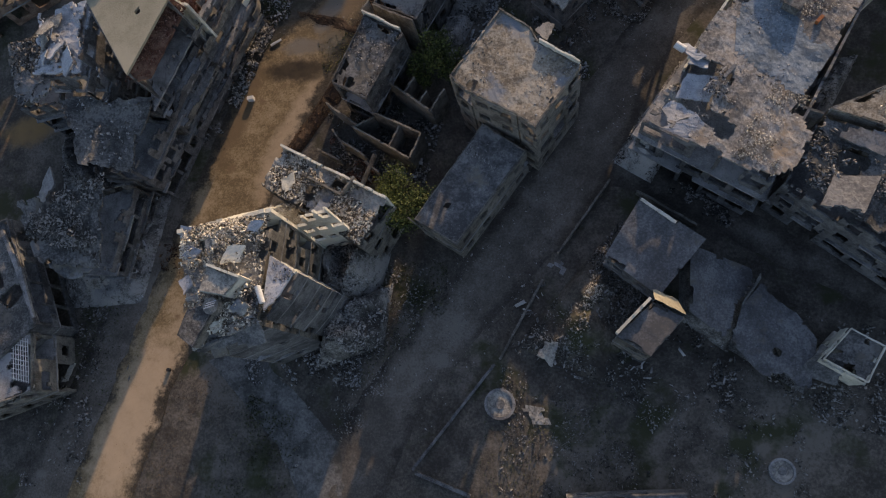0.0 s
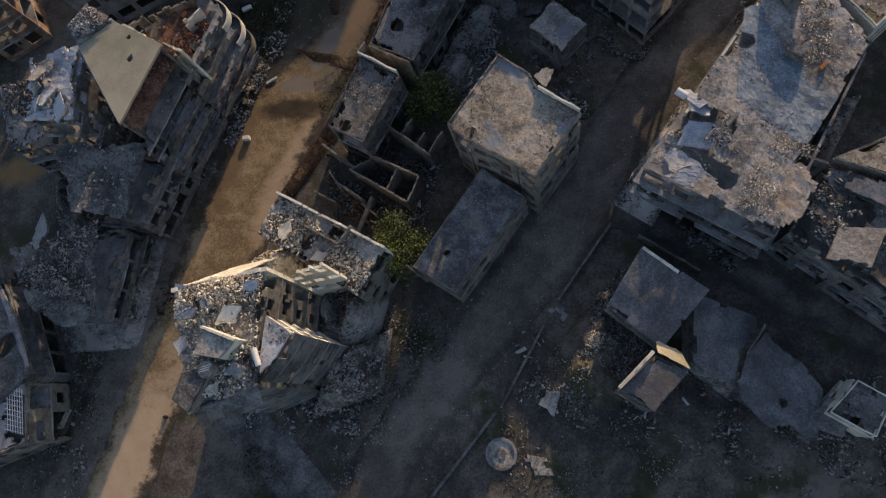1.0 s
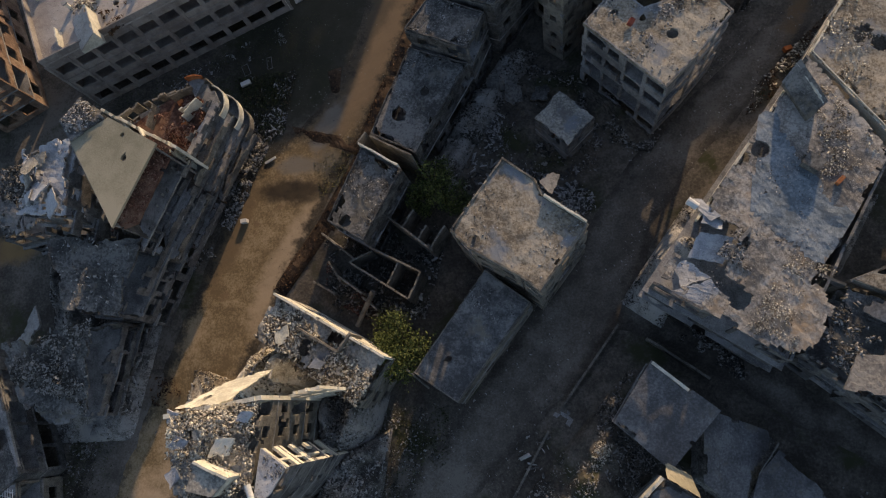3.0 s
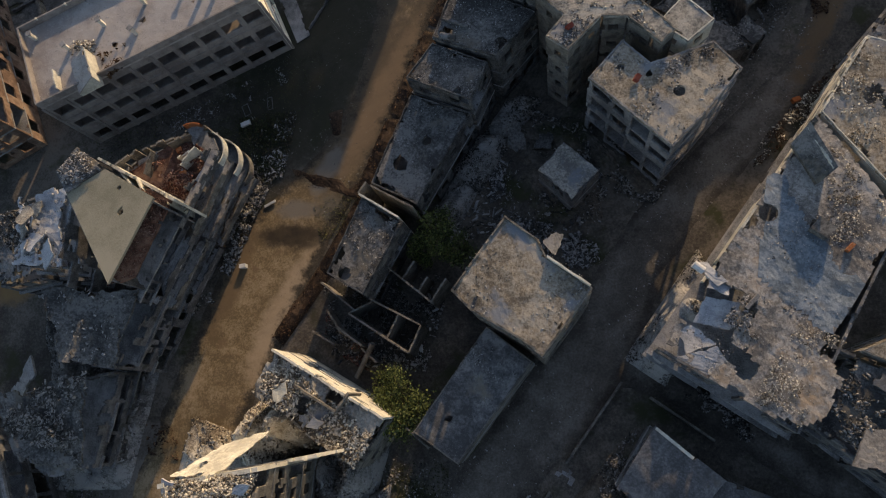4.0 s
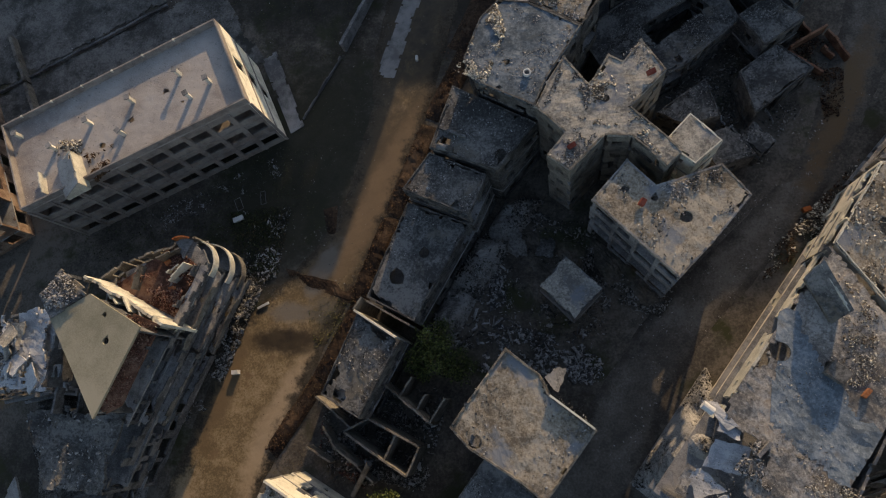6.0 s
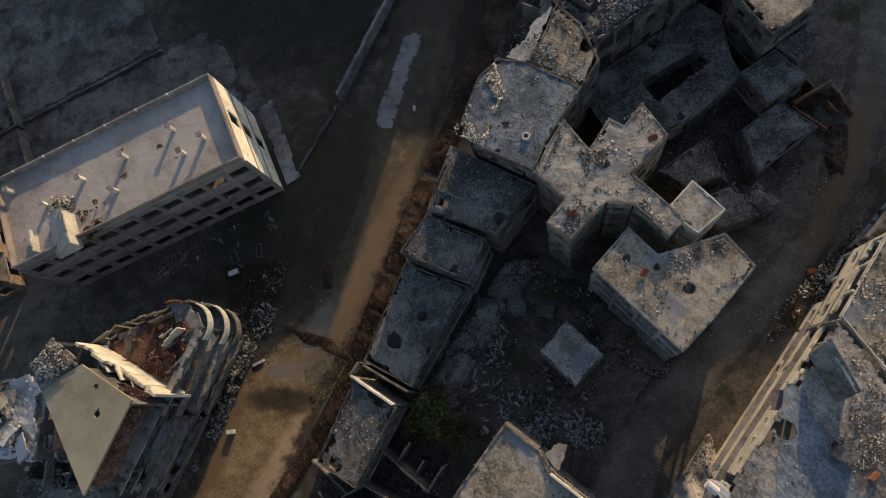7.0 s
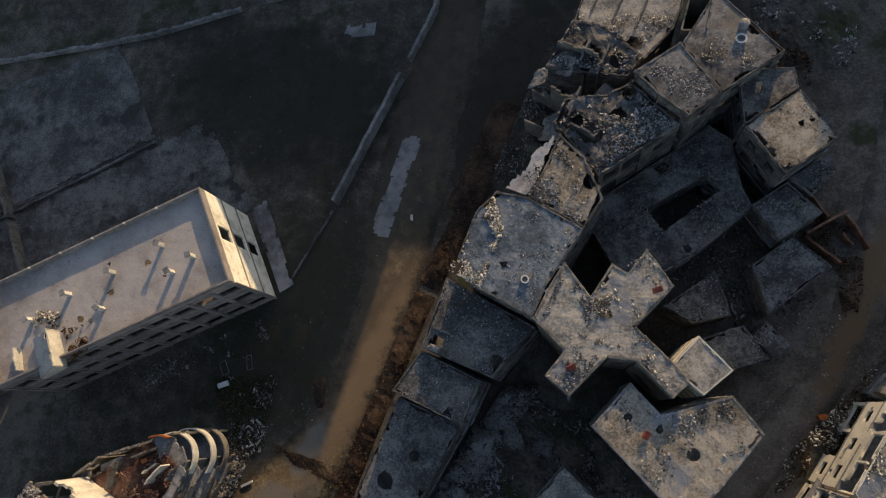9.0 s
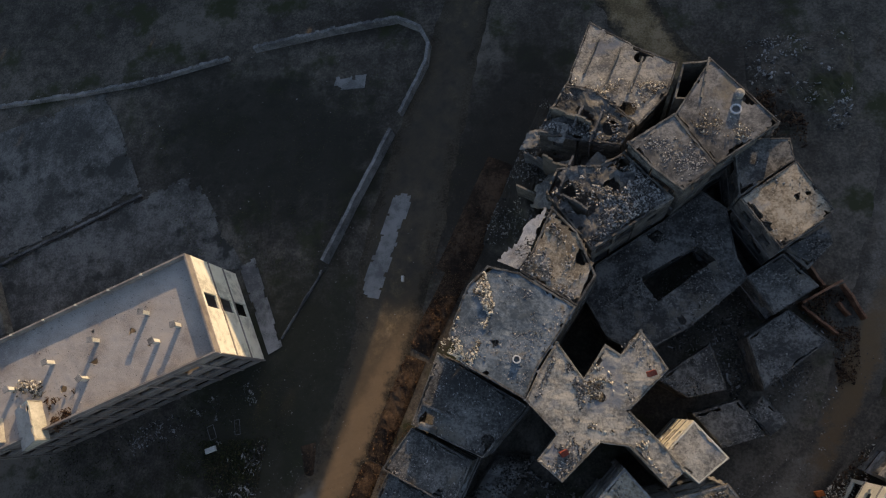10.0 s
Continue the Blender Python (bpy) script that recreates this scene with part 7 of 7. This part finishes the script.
# ---- south-east: crushed houses ----
def crushed_houses():
    dm = [(9.8, 20.9), (6.1, 15.0), (11.1, 10.8), (15.7, 16.3)]
    root = thing("crushed_house", 10, 15, 0, "two-storey house with a smooth slumped roof slab", "house")
    for k in range(4):
        part("wall", wall(dm[k], dm[(k + 1) % 4], 0, (6.1, 5.8, 6.3, 6.8)[k], 2, 0, (1.2, 1.2), 1, 0.25, 0.3, 0.4, 330 + k, wear=0.6), WALL_GREY, root)
    part("floor_slab", slab(inset(dm, -0.1), 3.0, 0.2, (), 0.5, 0.03, 0, 335, 0.8), CONCRETE, root)
    part("roof_slab", slab(inset(dm, -0.15), 0, 0.25, (), 0.3, 0.02, 0.2, 336, 0.4, (7.2, 6.4, 6.8, 7.5)), SLAB_GREY, root)
    part("wall", wall((13.2, 18.3), (9.9, 21.0), 6.6, 7.5, 1, 2, (0, 0), 1, 0.3, 0, 0.2, 337), WALL_PALE_LIT, root)
    hq = [(10.3, 9.8), (6.6, 6.3), (9.8, 4.4), (13.2, 8.2)]
    house("crushed_house", "small square house with a broken roof edge", "house", hq, 8.3, 2, WALL, SLAB_GREY, 90, gone=0.15, bites=0.3, para=0.0, rough=0.02)
    lone_wall("sunlit pale wall splinter on the roof edge", (6.7, 6.5), (10.1, 10.0), 9.1, WALL_PALE_LIT, 338, 0.3, 7.8, 0.5)
    chunk_slab("fallen_slab", "yellow-lit slab standing against a small house", [(10.4, 11.6), (10.4, 10.0), (13.3, 8.4), (13.0, 10.2)], (6.8, 8.6, 8.6, 6.8), 0.18, SLAB_PALE, 339, 0.3)
    s1 = [(15.2, 16.4), (14.6, 9.4), (18.6, 6.4), (22.0, 13.2)]
    plate = [(15.0, 16.5), (14.4, 9.4), (18.4, 6.4), (19.4, 10.0), (21.9, 12.8), (21.6, 14.4)]
    tagged(link("fallen_slab", poly_slab(plate, 4.6, 0.28, bites=0.3, rough=0.06, seed=340, fall=(-0.42, 0.04)), SLAB_GREY, (18.0, 11.5, 2.0)), "wide grey roof slab dropped almost to the ground", "slab")
    s2 = [(22.0, 12.4), (19.0, 6.6), (25.8, 2.0), (27.2, 7.0)]
    plate = [(22.2, 12.6), (20.1, 10.2), (18.7, 6.3), (21.5, 3.1), (26.2, 1.7), (27.3, 6.8), (24.9, 10.3)]
    tagged(link("fallen_slab", poly_slab(plate, 2.8, 0.28, holes=[(23.2, 5.4, 0.5)], bites=0.4, rough=0.12, seed=341, fall=(-0.10, 0.06)), SLAB_GREY, (23.0, 7.0, 1.0)), "wide cracked grey roof slab on crushed walls", "slab")
    chunk_slab("fallen_slab", "narrow slab standing in the crack between two plates", [(21.9, 13.6), (19.9, 10.3), (20.2, 10.0), (22.3, 13.2)], (4.0, 3.4, 2.4, 2.9), 0.18, SLAB_GREY, 345, 0.2, cell=0.3)
    for q, hm in ((s1, 2.6), (s2, 1.2)):
        mound(inset(q, -0.6), 0, hm, RUBBLE_DARK, "crushed masonry under a fallen slab", 13)
    h2 = [(29.6, 7.8), (26.6, 4.6), (30.5, 2.2), (32.6, 5.9)]
    house("crushed_house", "small roofless house with pale walls", "house", h2, 4.2, 1, WALL_PALE_LIT, ROOF_DARK, 91, gone=0.2, bites=2.2, para=0.4, para_gone=0.3, ragged=0.8)
    chunk_slab("fallen_slab", "dirty greenish slab beside a small ruin", [(27.4, 6.6), (25.2, 3.4), (28.6, 2.0), (29.2, 5.0)], (3.4, 1.6, 1.8, 3.6), 0.2, ROOF_GREY, 342, 0.5)
    chunk_slab("fallen_slab", "small white slab on the rubble", [(-0.6, 6.8), (-1.8, 4.8), (0.2, 3.6), (1.0, 6.4)], (1.4, 0.9, 1.0, 1.7), 0.2, ROOF_PALE, 343, 0.4)
    mound([(8.6, 21.0), (-4.0, 6.0), (6.5, 1.5), (13.0, 12.0)], 0, 2.6, SOIL, "broad heap of grey masonry before a crushed house", 14, stones=3000, size=(0.1, 0.6), stone_mat=RUBBLE_DARK)
    rubble(plan((4.4, 13.0), (3.2, 10.4), (4.6, 9.6), (6.2, 12.6)), 2.3, 300, (0.12, 0.5), RUBBLE_WARM, "sunlit sandy blocks on the heap", 344, 0.3, 0.6)
    rubble(plan((14, 12), (16, 0), (34, -3), (36, 8)), 0, 2600, (0.12, 0.7), RUBBLE_DARK, "dark blocks strewn round the fallen slabs", 345, 0.8, 0.5)
    rubble(plan((-6, 4), (-6, -12), (26, -12), (26, 4)), 0, 2600, (0.1, 0.5), RUBBLE_DARK, "scattered stones on waste ground", 346, 1.2)
    lone_wall("low broken garden wall along the street", (1.2, 16.6), (7.4, 25.4), 1.3, WALL, 347, 0.25, 0, 0.5)
    lone_wall("low broken garden wall along the street", (-5.6, 4.4), (-0.6, 13.6), 0.8, WALL, 348, 0.25, 0, 0.5)
    lone_wall("low broken garden wall along the street", (-15.4, -8.0), (-6.2, 3.8), 0.6, WALL_GREY, 349, 0.3, 0, 0.4)
    lone_wall("low block wall beside the side lane", (16.6, 19.7), (10.3, 24.0), 1.4, WALL, 350, 0.25, 0, 0.3)
    lone_wall("low brick kerb on waste ground", (-15.2, -8.4), (-9.0, -10.6), 0.5, WALL_GREY, 351, 0.4, 0, 0.2)
    paved("pavement", plan((1.4, 17.6), (-0.2, 15.4), (1.6, 14.2), (3.0, 16.6)), 0.08, CONCRETE, "broken concrete paving beside the street", 352, 0.5)
    low = house("low_wing", "long low outbuilding with a pale flat roof", "house", [(1.4, -9.6), (1.2, -15), (14.5, -13.6), (13.4, -8.6)], 3.2, 1, WALL_GREY, ROOF_GREY, 92, gone=0.05, bites=0.3, para=0.2, para_gone=0.3, rough=0.02)


crushed_houses()


def fountain(x, y, r):
    """A round dried-up basin: a ring with a floor."""
    root = thing("basin", x, y, 0, "round pale concrete basin, dry and dusty, set in bare ground", "basin")
    s = Shape()
    s.tube((x, y, -0.05), r, 0.32, 28, inner=r * 0.82)
    part("rim", s, CONCRETE, root)
    s = Shape()
    s.tube((x, y, -0.05), r * 0.815, 0.16, 28)
    part("bed", s, ROOF_PALE, root)
    s = Shape()
    s.tube((x, y, 0.1), r * 0.32, 0.12, 18)
    part("plinth", s, ROOF_GREY, root)


fountain(-5.7, -0.5, 1.75)
fountain(23.2, -6.5, 1.3)
paved("pavement", plan((-3.4, -0.4), (-2.6, -2.6), (0.0, -2.6), (-0.8, -0.8)), 0.05, ROOF_PALE, "broken patch of pale paving on bare ground", 353, 0.5)


# ---- vegetation ----
def leaves(points, sizes, rng, up=0.6):
    """Small leaf blades, each a bent pair of faces, as arrays."""
    n = len(points)
    d = rng.normal(size=(n, 3))
    d[:, 2] = np.abs(d[:, 2]) * up
    d /= np.linalg.norm(d, axis=1)[:, None]
    e = np.cross(d, rng.normal(size=(n, 3)))
    e /= np.linalg.norm(e, axis=1)[:, None]
    L, W = sizes[:, None] * d, sizes[:, None] * 0.38 * e
    v = np.stack([points - W * 0.2, points + L * 0.5 - W, points + L, points + L * 0.5 + W], 1)
    f = np.arange(n * 4).reshape(n, 4)
    return v.reshape(-1, 3), f


def tree(x, y, h, spread, seed, label, material=None, dense=3200):
    rng, r = np.random.default_rng(seed), random.Random(seed)
    root = thing("tree", x, y, 0, label, "tree")
    trunk = Shape()
    tips = []
    n = 7
    for k in range(n):
        a = 2 * math.pi * k / n + r.random()
        z0 = h * (0.25 + 0.25 * r.random())
        p = Vector((x, y, z0))
        q = Vector((x + math.cos(a) * spread * (0.4 + 0.5 * r.random()), y + math.sin(a) * spread * (0.4 + 0.5 * r.random()), h * (0.5 + 0.4 * r.random())))
        trunk.rod(p, q, 0.05 + 0.02 * h / 6, 6)
        tips += [q, p.lerp(q, 0.65)]
        for _ in range(2):
            e = q + Vector((r.uniform(-1, 1), r.uniform(-1, 1), r.uniform(0, 0.9))) * spread * 0.35
            trunk.rod(p.lerp(q, 0.7), e, 0.03, 5)
            tips.append(e)
    trunk.rod((x, y, -0.1), (x, y, h * 0.55), 0.09 + 0.015 * h, 8)
    part("trunk", trunk, BARK, root)
    c = np.array([tuple(t) for t in tips])
    pts = c[rng.integers(0, len(c), dense)] + rng.normal(size=(dense, 3)) * np.array((spread, spread, spread * 0.7)) * 0.21
    v, f = leaves(pts, rng.uniform(0.12, 0.34, dense), rng)
    me = bpy.data.meshes.new("crown")
    me.from_pydata((v - np.array((x, y, 0))).tolist(), [], f.tolist())
    me.materials.append(material or LEAF_TREE)
    crown = new("crown", me)
    crown.parent = root
    return root


tree(-16.9, 22.4, 7.0, 3.3, 1, "dusty green leafy tree beside the low wing", None, 7000)
tree(-19.0, 24.6, 4.2, 2.0, 2, "small dusty green tree in a back yard", None, 1800)
tree(-13.4, 42.6, 5.6, 2.4, 3, "small olive-green tree among ruins", None, 2600)
tree(-11.2, 40.4, 4.2, 2.0, 4, "small olive-green tree among ruins", None, 1800)
tree(-15.4, 40.6, 3.6, 1.8, 5, "small dark shrub among ruins", None, 1500)


def weeds(quad, count, size, material, label, seed, name="weeds", clump=1.0, z=0.02, up=1.6):
    rng = np.random.default_rng(seed)
    m = count * 3
    u, v = rng.uniform(0, 1, m), rng.uniform(0, 1, m)
    (ax, ay), (bx, by), (cx, cy), (dx, dy) = quad
    x = (ax + (bx - ax) * u) * (1 - v) + (dx + (cx - dx) * u) * v
    y = (ay + (by - ay) * u) * (1 - v) + (dy + (cy - dy) * u) * v
    field = np.array([noise.noise(Vector((a * 0.13, b * 0.13, seed))) + 0.7 * noise.noise(Vector((a * 0.5, b * 0.5, seed))) for a, b in zip(x, y)])
    idx = np.flatnonzero(rng.uniform(0, 1, m) < np.clip(0.33 + clump * field, 0, 1))[:count]
    pts = np.stack([x[idx], y[idx], np.full(len(idx), z)], 1)
    vv, ff = leaves(pts, size[0] * 0.6 + (size[1] - size[0]) * 0.5 * rng.uniform(0, 1, len(idx)) ** 2, rng, up)
    return bulk(name, vv, ff, material, label, "weeds", (pts[0][0], pts[0][1], z))


weeds(plan((-47, 2), (-52, -14), (-42, -14), (-37, 1)), 4000, (0.08, 0.35), DRY, "dry brown scrub beside the dirt street", 1, clump=0.5)
weeds(plan((-36, 0), (-42, -16), (-28, -16), (-30, -2)), 4000, (0.12, 0.5), LEAF, "dark green weeds on waste ground", 2)
weeds(plan((-29, 49), (-30, 43), (-26, 42), (-24.5, 48)), 1500, (0.12, 0.45), WEED_GREEN, "yellow-green weeds at the street's edge", 3, clump=0.5)
weeds(plan((-24, 72), (-21, 47), (-17.5, 58), (-14, 72)), 1600, (0.08, 0.3), DRY, "dry brown scrub along the row of houses", 4, clump=0.6)
weeds(plan((-32, 40), (-36, 26), (-30, 28), (-25.5, 38)), 1300, (0.08, 0.3), DRY, "dry brown scrub at the street's edge", 5, clump=0.8)
weeds(plan((-62, 108), (-48, 84), (-28, 82), (-20, 112)), 6000, (0.12, 0.4), LEAF, "dark grass on the walled waste plot", 6)
weeds(plan((-48, 68), (-40, 56), (-30, 60), (-32, 76)), 2500, (0.12, 0.4), LEAF, "dark weeds beside the street", 7)
weeds(plan((-20, 16), (-24, 0), (-12, 10), (-12, 16)), 3500, (0.12, 0.5), LEAF, "dark weeds between street and ruin", 8)
weeds(plan((-13, 100), (-13, 74), (-8, 82), (2, 110)), 2200, (0.08, 0.3), DRY, "dry brown scrub below the north block", 9, clump=0.7)
weeds(plan((-12, 2), (-14, -14), (10, -14), (10, 2)), 4200, (0.12, 0.45), LEAF, "dark weeds on waste ground", 10)
weeds(plan((22, 120), (22, 100), (46, 96), (48, 120)), 2500, (0.08, 0.3), DRY, "dry scrub on waste ground north of the block", 11)
weeds(plan((-62, 20), (-62, -2), (-55, -2), (-54, 12)), 2600, (0.12, 0.5), LEAF, "dark weeds beside the gutted house", 12)
weeds(plan((-66, 58), (-58, 50), (-40, 57), (-40, 66)), 3000, (0.12, 0.5), LEAF, "dark weeds in the shaded gap by the school", 13)

# ---- rusty scrub between the dirt street and the houses ----
for k, (a, b, wide) in enumerate((((-33.4, 29.0), (-27.6, 38.0), 2.2), ((-27.4, 37.6), (-22.6, 47.2), 2.6), ((-23.2, 47.2), (-19.2, 58.6), 2.6), ((-19.0, 58.6), (-14.4, 71.0), 2.8), ((-14.0, 71.6), (-9.6, 81.0), 3.0), ((-9.4, 81.0), (-3.0, 96.0), 4.5))):
    d = (Vector(b) - Vector(a)).normalized()
    out = Vector((-d.y, d.x)) * wide
    q = plan(a, b, tuple(Vector(b) + out), tuple(Vector(a) + out))
    mound(q, 0.05, 0.5, RUST_SOIL, "low bank of rusty brown debris along the houses", 50 + k, 0.5, stones=260, size=(0.1, 0.5), stone_mat=RUBBLE_RUST)
    weeds(q, 900, (0.1, 0.4), DRY, "dry brown scrub along the houses", 60 + k, clump=0.6, z=0.25)

# a rusty spill that crosses the dirt street, and the dark tangle beside the ruined round end
SPILL = plan((-34.4, 52.6), (-33.0, 50.2), (-23.6, 47.6), (-23.6, 50.2))
mound(SPILL, 0.02, 0.28, RUST_SOIL, "low rusty spill of debris across the dirt street", 57, 0.4, stones=160, size=(0.08, 0.35), stone_mat=RUBBLE_RUST)
weeds(SPILL, 700, (0.08, 0.3), DRY, "dry brown scrub on the rusty spill", 67, clump=0.9, z=0.1)
TANGLE = plan((-42.9, 60.4), (-41.2, 49.0), (-35.4, 51.5), (-34.0, 61.4))
weeds(TANGLE, 4200, (0.14, 0.6), LEAF, "dark green bushes beside the dirt street", 68, clump=1.2)
weeds(TANGLE, 2200, (0.12, 0.5), DRY, "dry brown bushes beside the dirt street", 71, clump=1.2)
rubble(TANGLE, 0.02, 420, (0.12, 0.7), RUBBLE, "grey blocks and splinters in the bushes", 69, 1.2, 0.1, long=2.4)
SCHOOL_EDGE = plan((-56.1, 60.2), (-54.2, 57.2), (-35.9, 65.6), (-37.4, 68.0))
rubble(SCHOOL_EDGE, 0.02, 420, (0.1, 0.6), RUBBLE, "broken blocks below the long block's shaded front", 169, 1.1, 0.1)
weeds(plan((-30.8, 47.4), (-29.6, 42.2), (-26.2, 41.4), (-24.6, 46.6)), 1600, (0.14, 0.55), WEED_GREEN, "yellow-green weeds at the street's edge", 70, clump=0.9)
mound(plan((-29.8, 60.4), (-28.9, 56.9), (-27.6, 56.6), (-27.8, 61.0)), 0.02, 0.25, RUST_SOIL, "small rust-brown heap on the dirt street", 58, 0.4, stones=90, size=(0.08, 0.4), stone_mat=RUBBLE_RUST)

# ---- loose things in the streets ----
def pebble_field(quad, count, size, seed, label, material=RUBBLE, clump=0.8, z=0.05):
    return rubble(quad, z, count, size, material, label, seed, clump, name="stones", category="stones")


pebble_field(plan((-52, 14), (-57, -12), (-50, -12), (-38, 20)), 260, (0.06, 0.22), 401, "scattered stones on the dirt street", RUBBLE_RUST)
pebble_field(plan((-44, 46), (-50, 20), (-38, 20), (-27, 44)), 300, (0.06, 0.25), 402, "scattered stones on the dirt street", RUBBLE_RUST, 1.2)
pebble_field(plan((-38, 56), (-40, 44), (-27, 44), (-20, 62)), 350, (0.06, 0.35), 403, "broken stones beside the dirt street", RUBBLE_DARK, 1.0)
pebble_field(plan((-28, 90), (-40, 56), (-20, 60), (-14, 90)), 500, (0.06, 0.3), 404, "scattered stones on the dirt street", RUBBLE_DARK, 1.0)
pebble_field(plan((-20, 6), (-14, -6), (16, 44), (10, 46)), 800, (0.05, 0.35), 405, "scattered stones on the dusty street", RUBBLE, 1.2)
pebble_field(plan((8, 46), (14, 40), (38, 72), (30, 76)), 600, (0.05, 0.35), 406, "scattered stones on the dusty street", RUBBLE, 1.2)
pebble_field(plan((-24, 14), (-32, -10), (-22, -4), (-8, 18)), 1200, (0.08, 0.5), 407, "stones and blocks beside the street", RUBBLE_DARK, 1.0)
pebble_field(plan((-95, 110), (-90, 76), (-40, 82), (-22, 118)), 500, (0.05, 0.3), 408, "scattered stones over the yard and plot", RUBBLE, 1.2)
pebble_field(plan((-52, 66), (-46, 55), (-34, 56), (-36, 70)), 300, (0.06, 0.3), 409, "scattered stones in the shaded gap", RUBBLE_DARK, 1.0)
pebble_field(plan((-17.6, 62), (-22.8, 47), (-21, 46), (-14, 66)), 450, (0.06, 0.35), 410, "rust-brown debris along the row of houses", RUBBLE_RUST, 0.9)
pebble_field(plan((-14, 92), (-18, 66), (-13, 66), (-8, 88)), 350, (0.06, 0.35), 411, "rust-brown debris below the north block", RUBBLE_RUST, 0.9)
paved("road_patch", plan((-19.5, 93.0), (-23.6, 79.2), (-20.9, 78.8), (-16.9, 92.8)), 0.13, PALE_PATCH, "pale smooth concrete patch in the street", 420, 0.3, 0.55)
paved("pavement", plan((-29.6, 110.6), (-29.8, 108.6), (-24.8, 108.8), (-24.6, 111.4)), 0.05, PALE_PATCH, "pale concrete patch on the waste plot", 421, 0.5)


def frame_thing(x, y, a, w, h, seed):
    """A bent metal window frame lying on the ground."""
    root = thing("window_frame", x, y, 0.1, "pale metal window frame lying on dark ground", "window frame", "frames by the street")
    c, n2 = math.cos(radians(a)), math.sin(radians(a))
    u, v = Vector((c, n2, 0.05)), Vector((-n2, c, 0.02))
    o = Vector((x, y, 0.12))
    for p, q in ((o, o + u * w), (o + u * w, o + u * w + v * h), (o + u * w + v * h, o + v * h), (o + v * h, o)):
        s = Shape()
        s.rod(p, q, 0.045, 5)
        part("bar", s, CONCRETE, root)


frame_thing(-41.9, 60.6, 25, 0.9, 1.7, 1)
frame_thing(-38.6, 61.4, 10, 0.7, 1.8, 2)
s = Shape()
s.box((-42.2, 58.9, 0.05), (1.3, 0.5, 0), (-0.25, 0.6, 0), (0, 0, 0.35))
tagged(link("crate", s, PLASTIC, (-42, 59, 0)), "pale battered crate lying beside the street", "crate")
s = Shape()
s.box((-37.6, 47.2, 0.1), (1.5, 0.75, 0.1), (-0.12, 0.25, 0), (0, 0, 0.18))
tagged(link("plank", s, PLASTIC, (-37, 47.5, 0)), "pale plank lying on the dirt street", "plank")
s = Shape()
s.box((-40.1, 38.9, 0.05), (0.85, 0.1, 0), (-0.06, 0.5, 0), (0, 0, 0.75))
tagged(link("concrete_block", s, PLASTIC, (-39.8, 39.1, 0)), "white concrete block standing in the dirt street", "block")
s = Shape()
s.tube((-47.1, 2.7, 0.0), 0.25, 0.5, 10)
tagged(link("bucket", s, BLACK, (-47.1, 2.7, 0)), "small black bucket standing on the dirt street", "bucket")
s = Shape()
s.box((-17.9, 81.0, 0.1), (0.3, 0.05, 0), (-0.05, 0.7, 0), (0, 0, 0.5))
tagged(link("concrete_block", s, PLASTIC, (-17.8, 81.2, 0)), "white concrete block beside the street", "block")

# ---- unseen tall blocks added beyond the north edge, to cast long shade on the plot ----
for k, (x, w, h) in enumerate(((-112, 44, 21.0), (-67, 44, 24.5), (-22, 44, 25.8), (23.5, 44, 19.0), (49.9, 6.8, 26.5), (79.7, 44, 27.0))):
    house("tower_block", "plain grey block added out of view to cast shade on the plot", "apartment building", [(x - w / 2, 152), (x + w / 2 + 1, 152), (x + w / 2 + 1, 164), (x - w / 2, 164)], h, 6, WALL_GREY, ROOF_GREY, 500 + k, gone=0.0, bites=0, para=0.5, para_gone=0,
          win=(1.6, 1.4), cell=3.0, group="blocks beyond the plot")
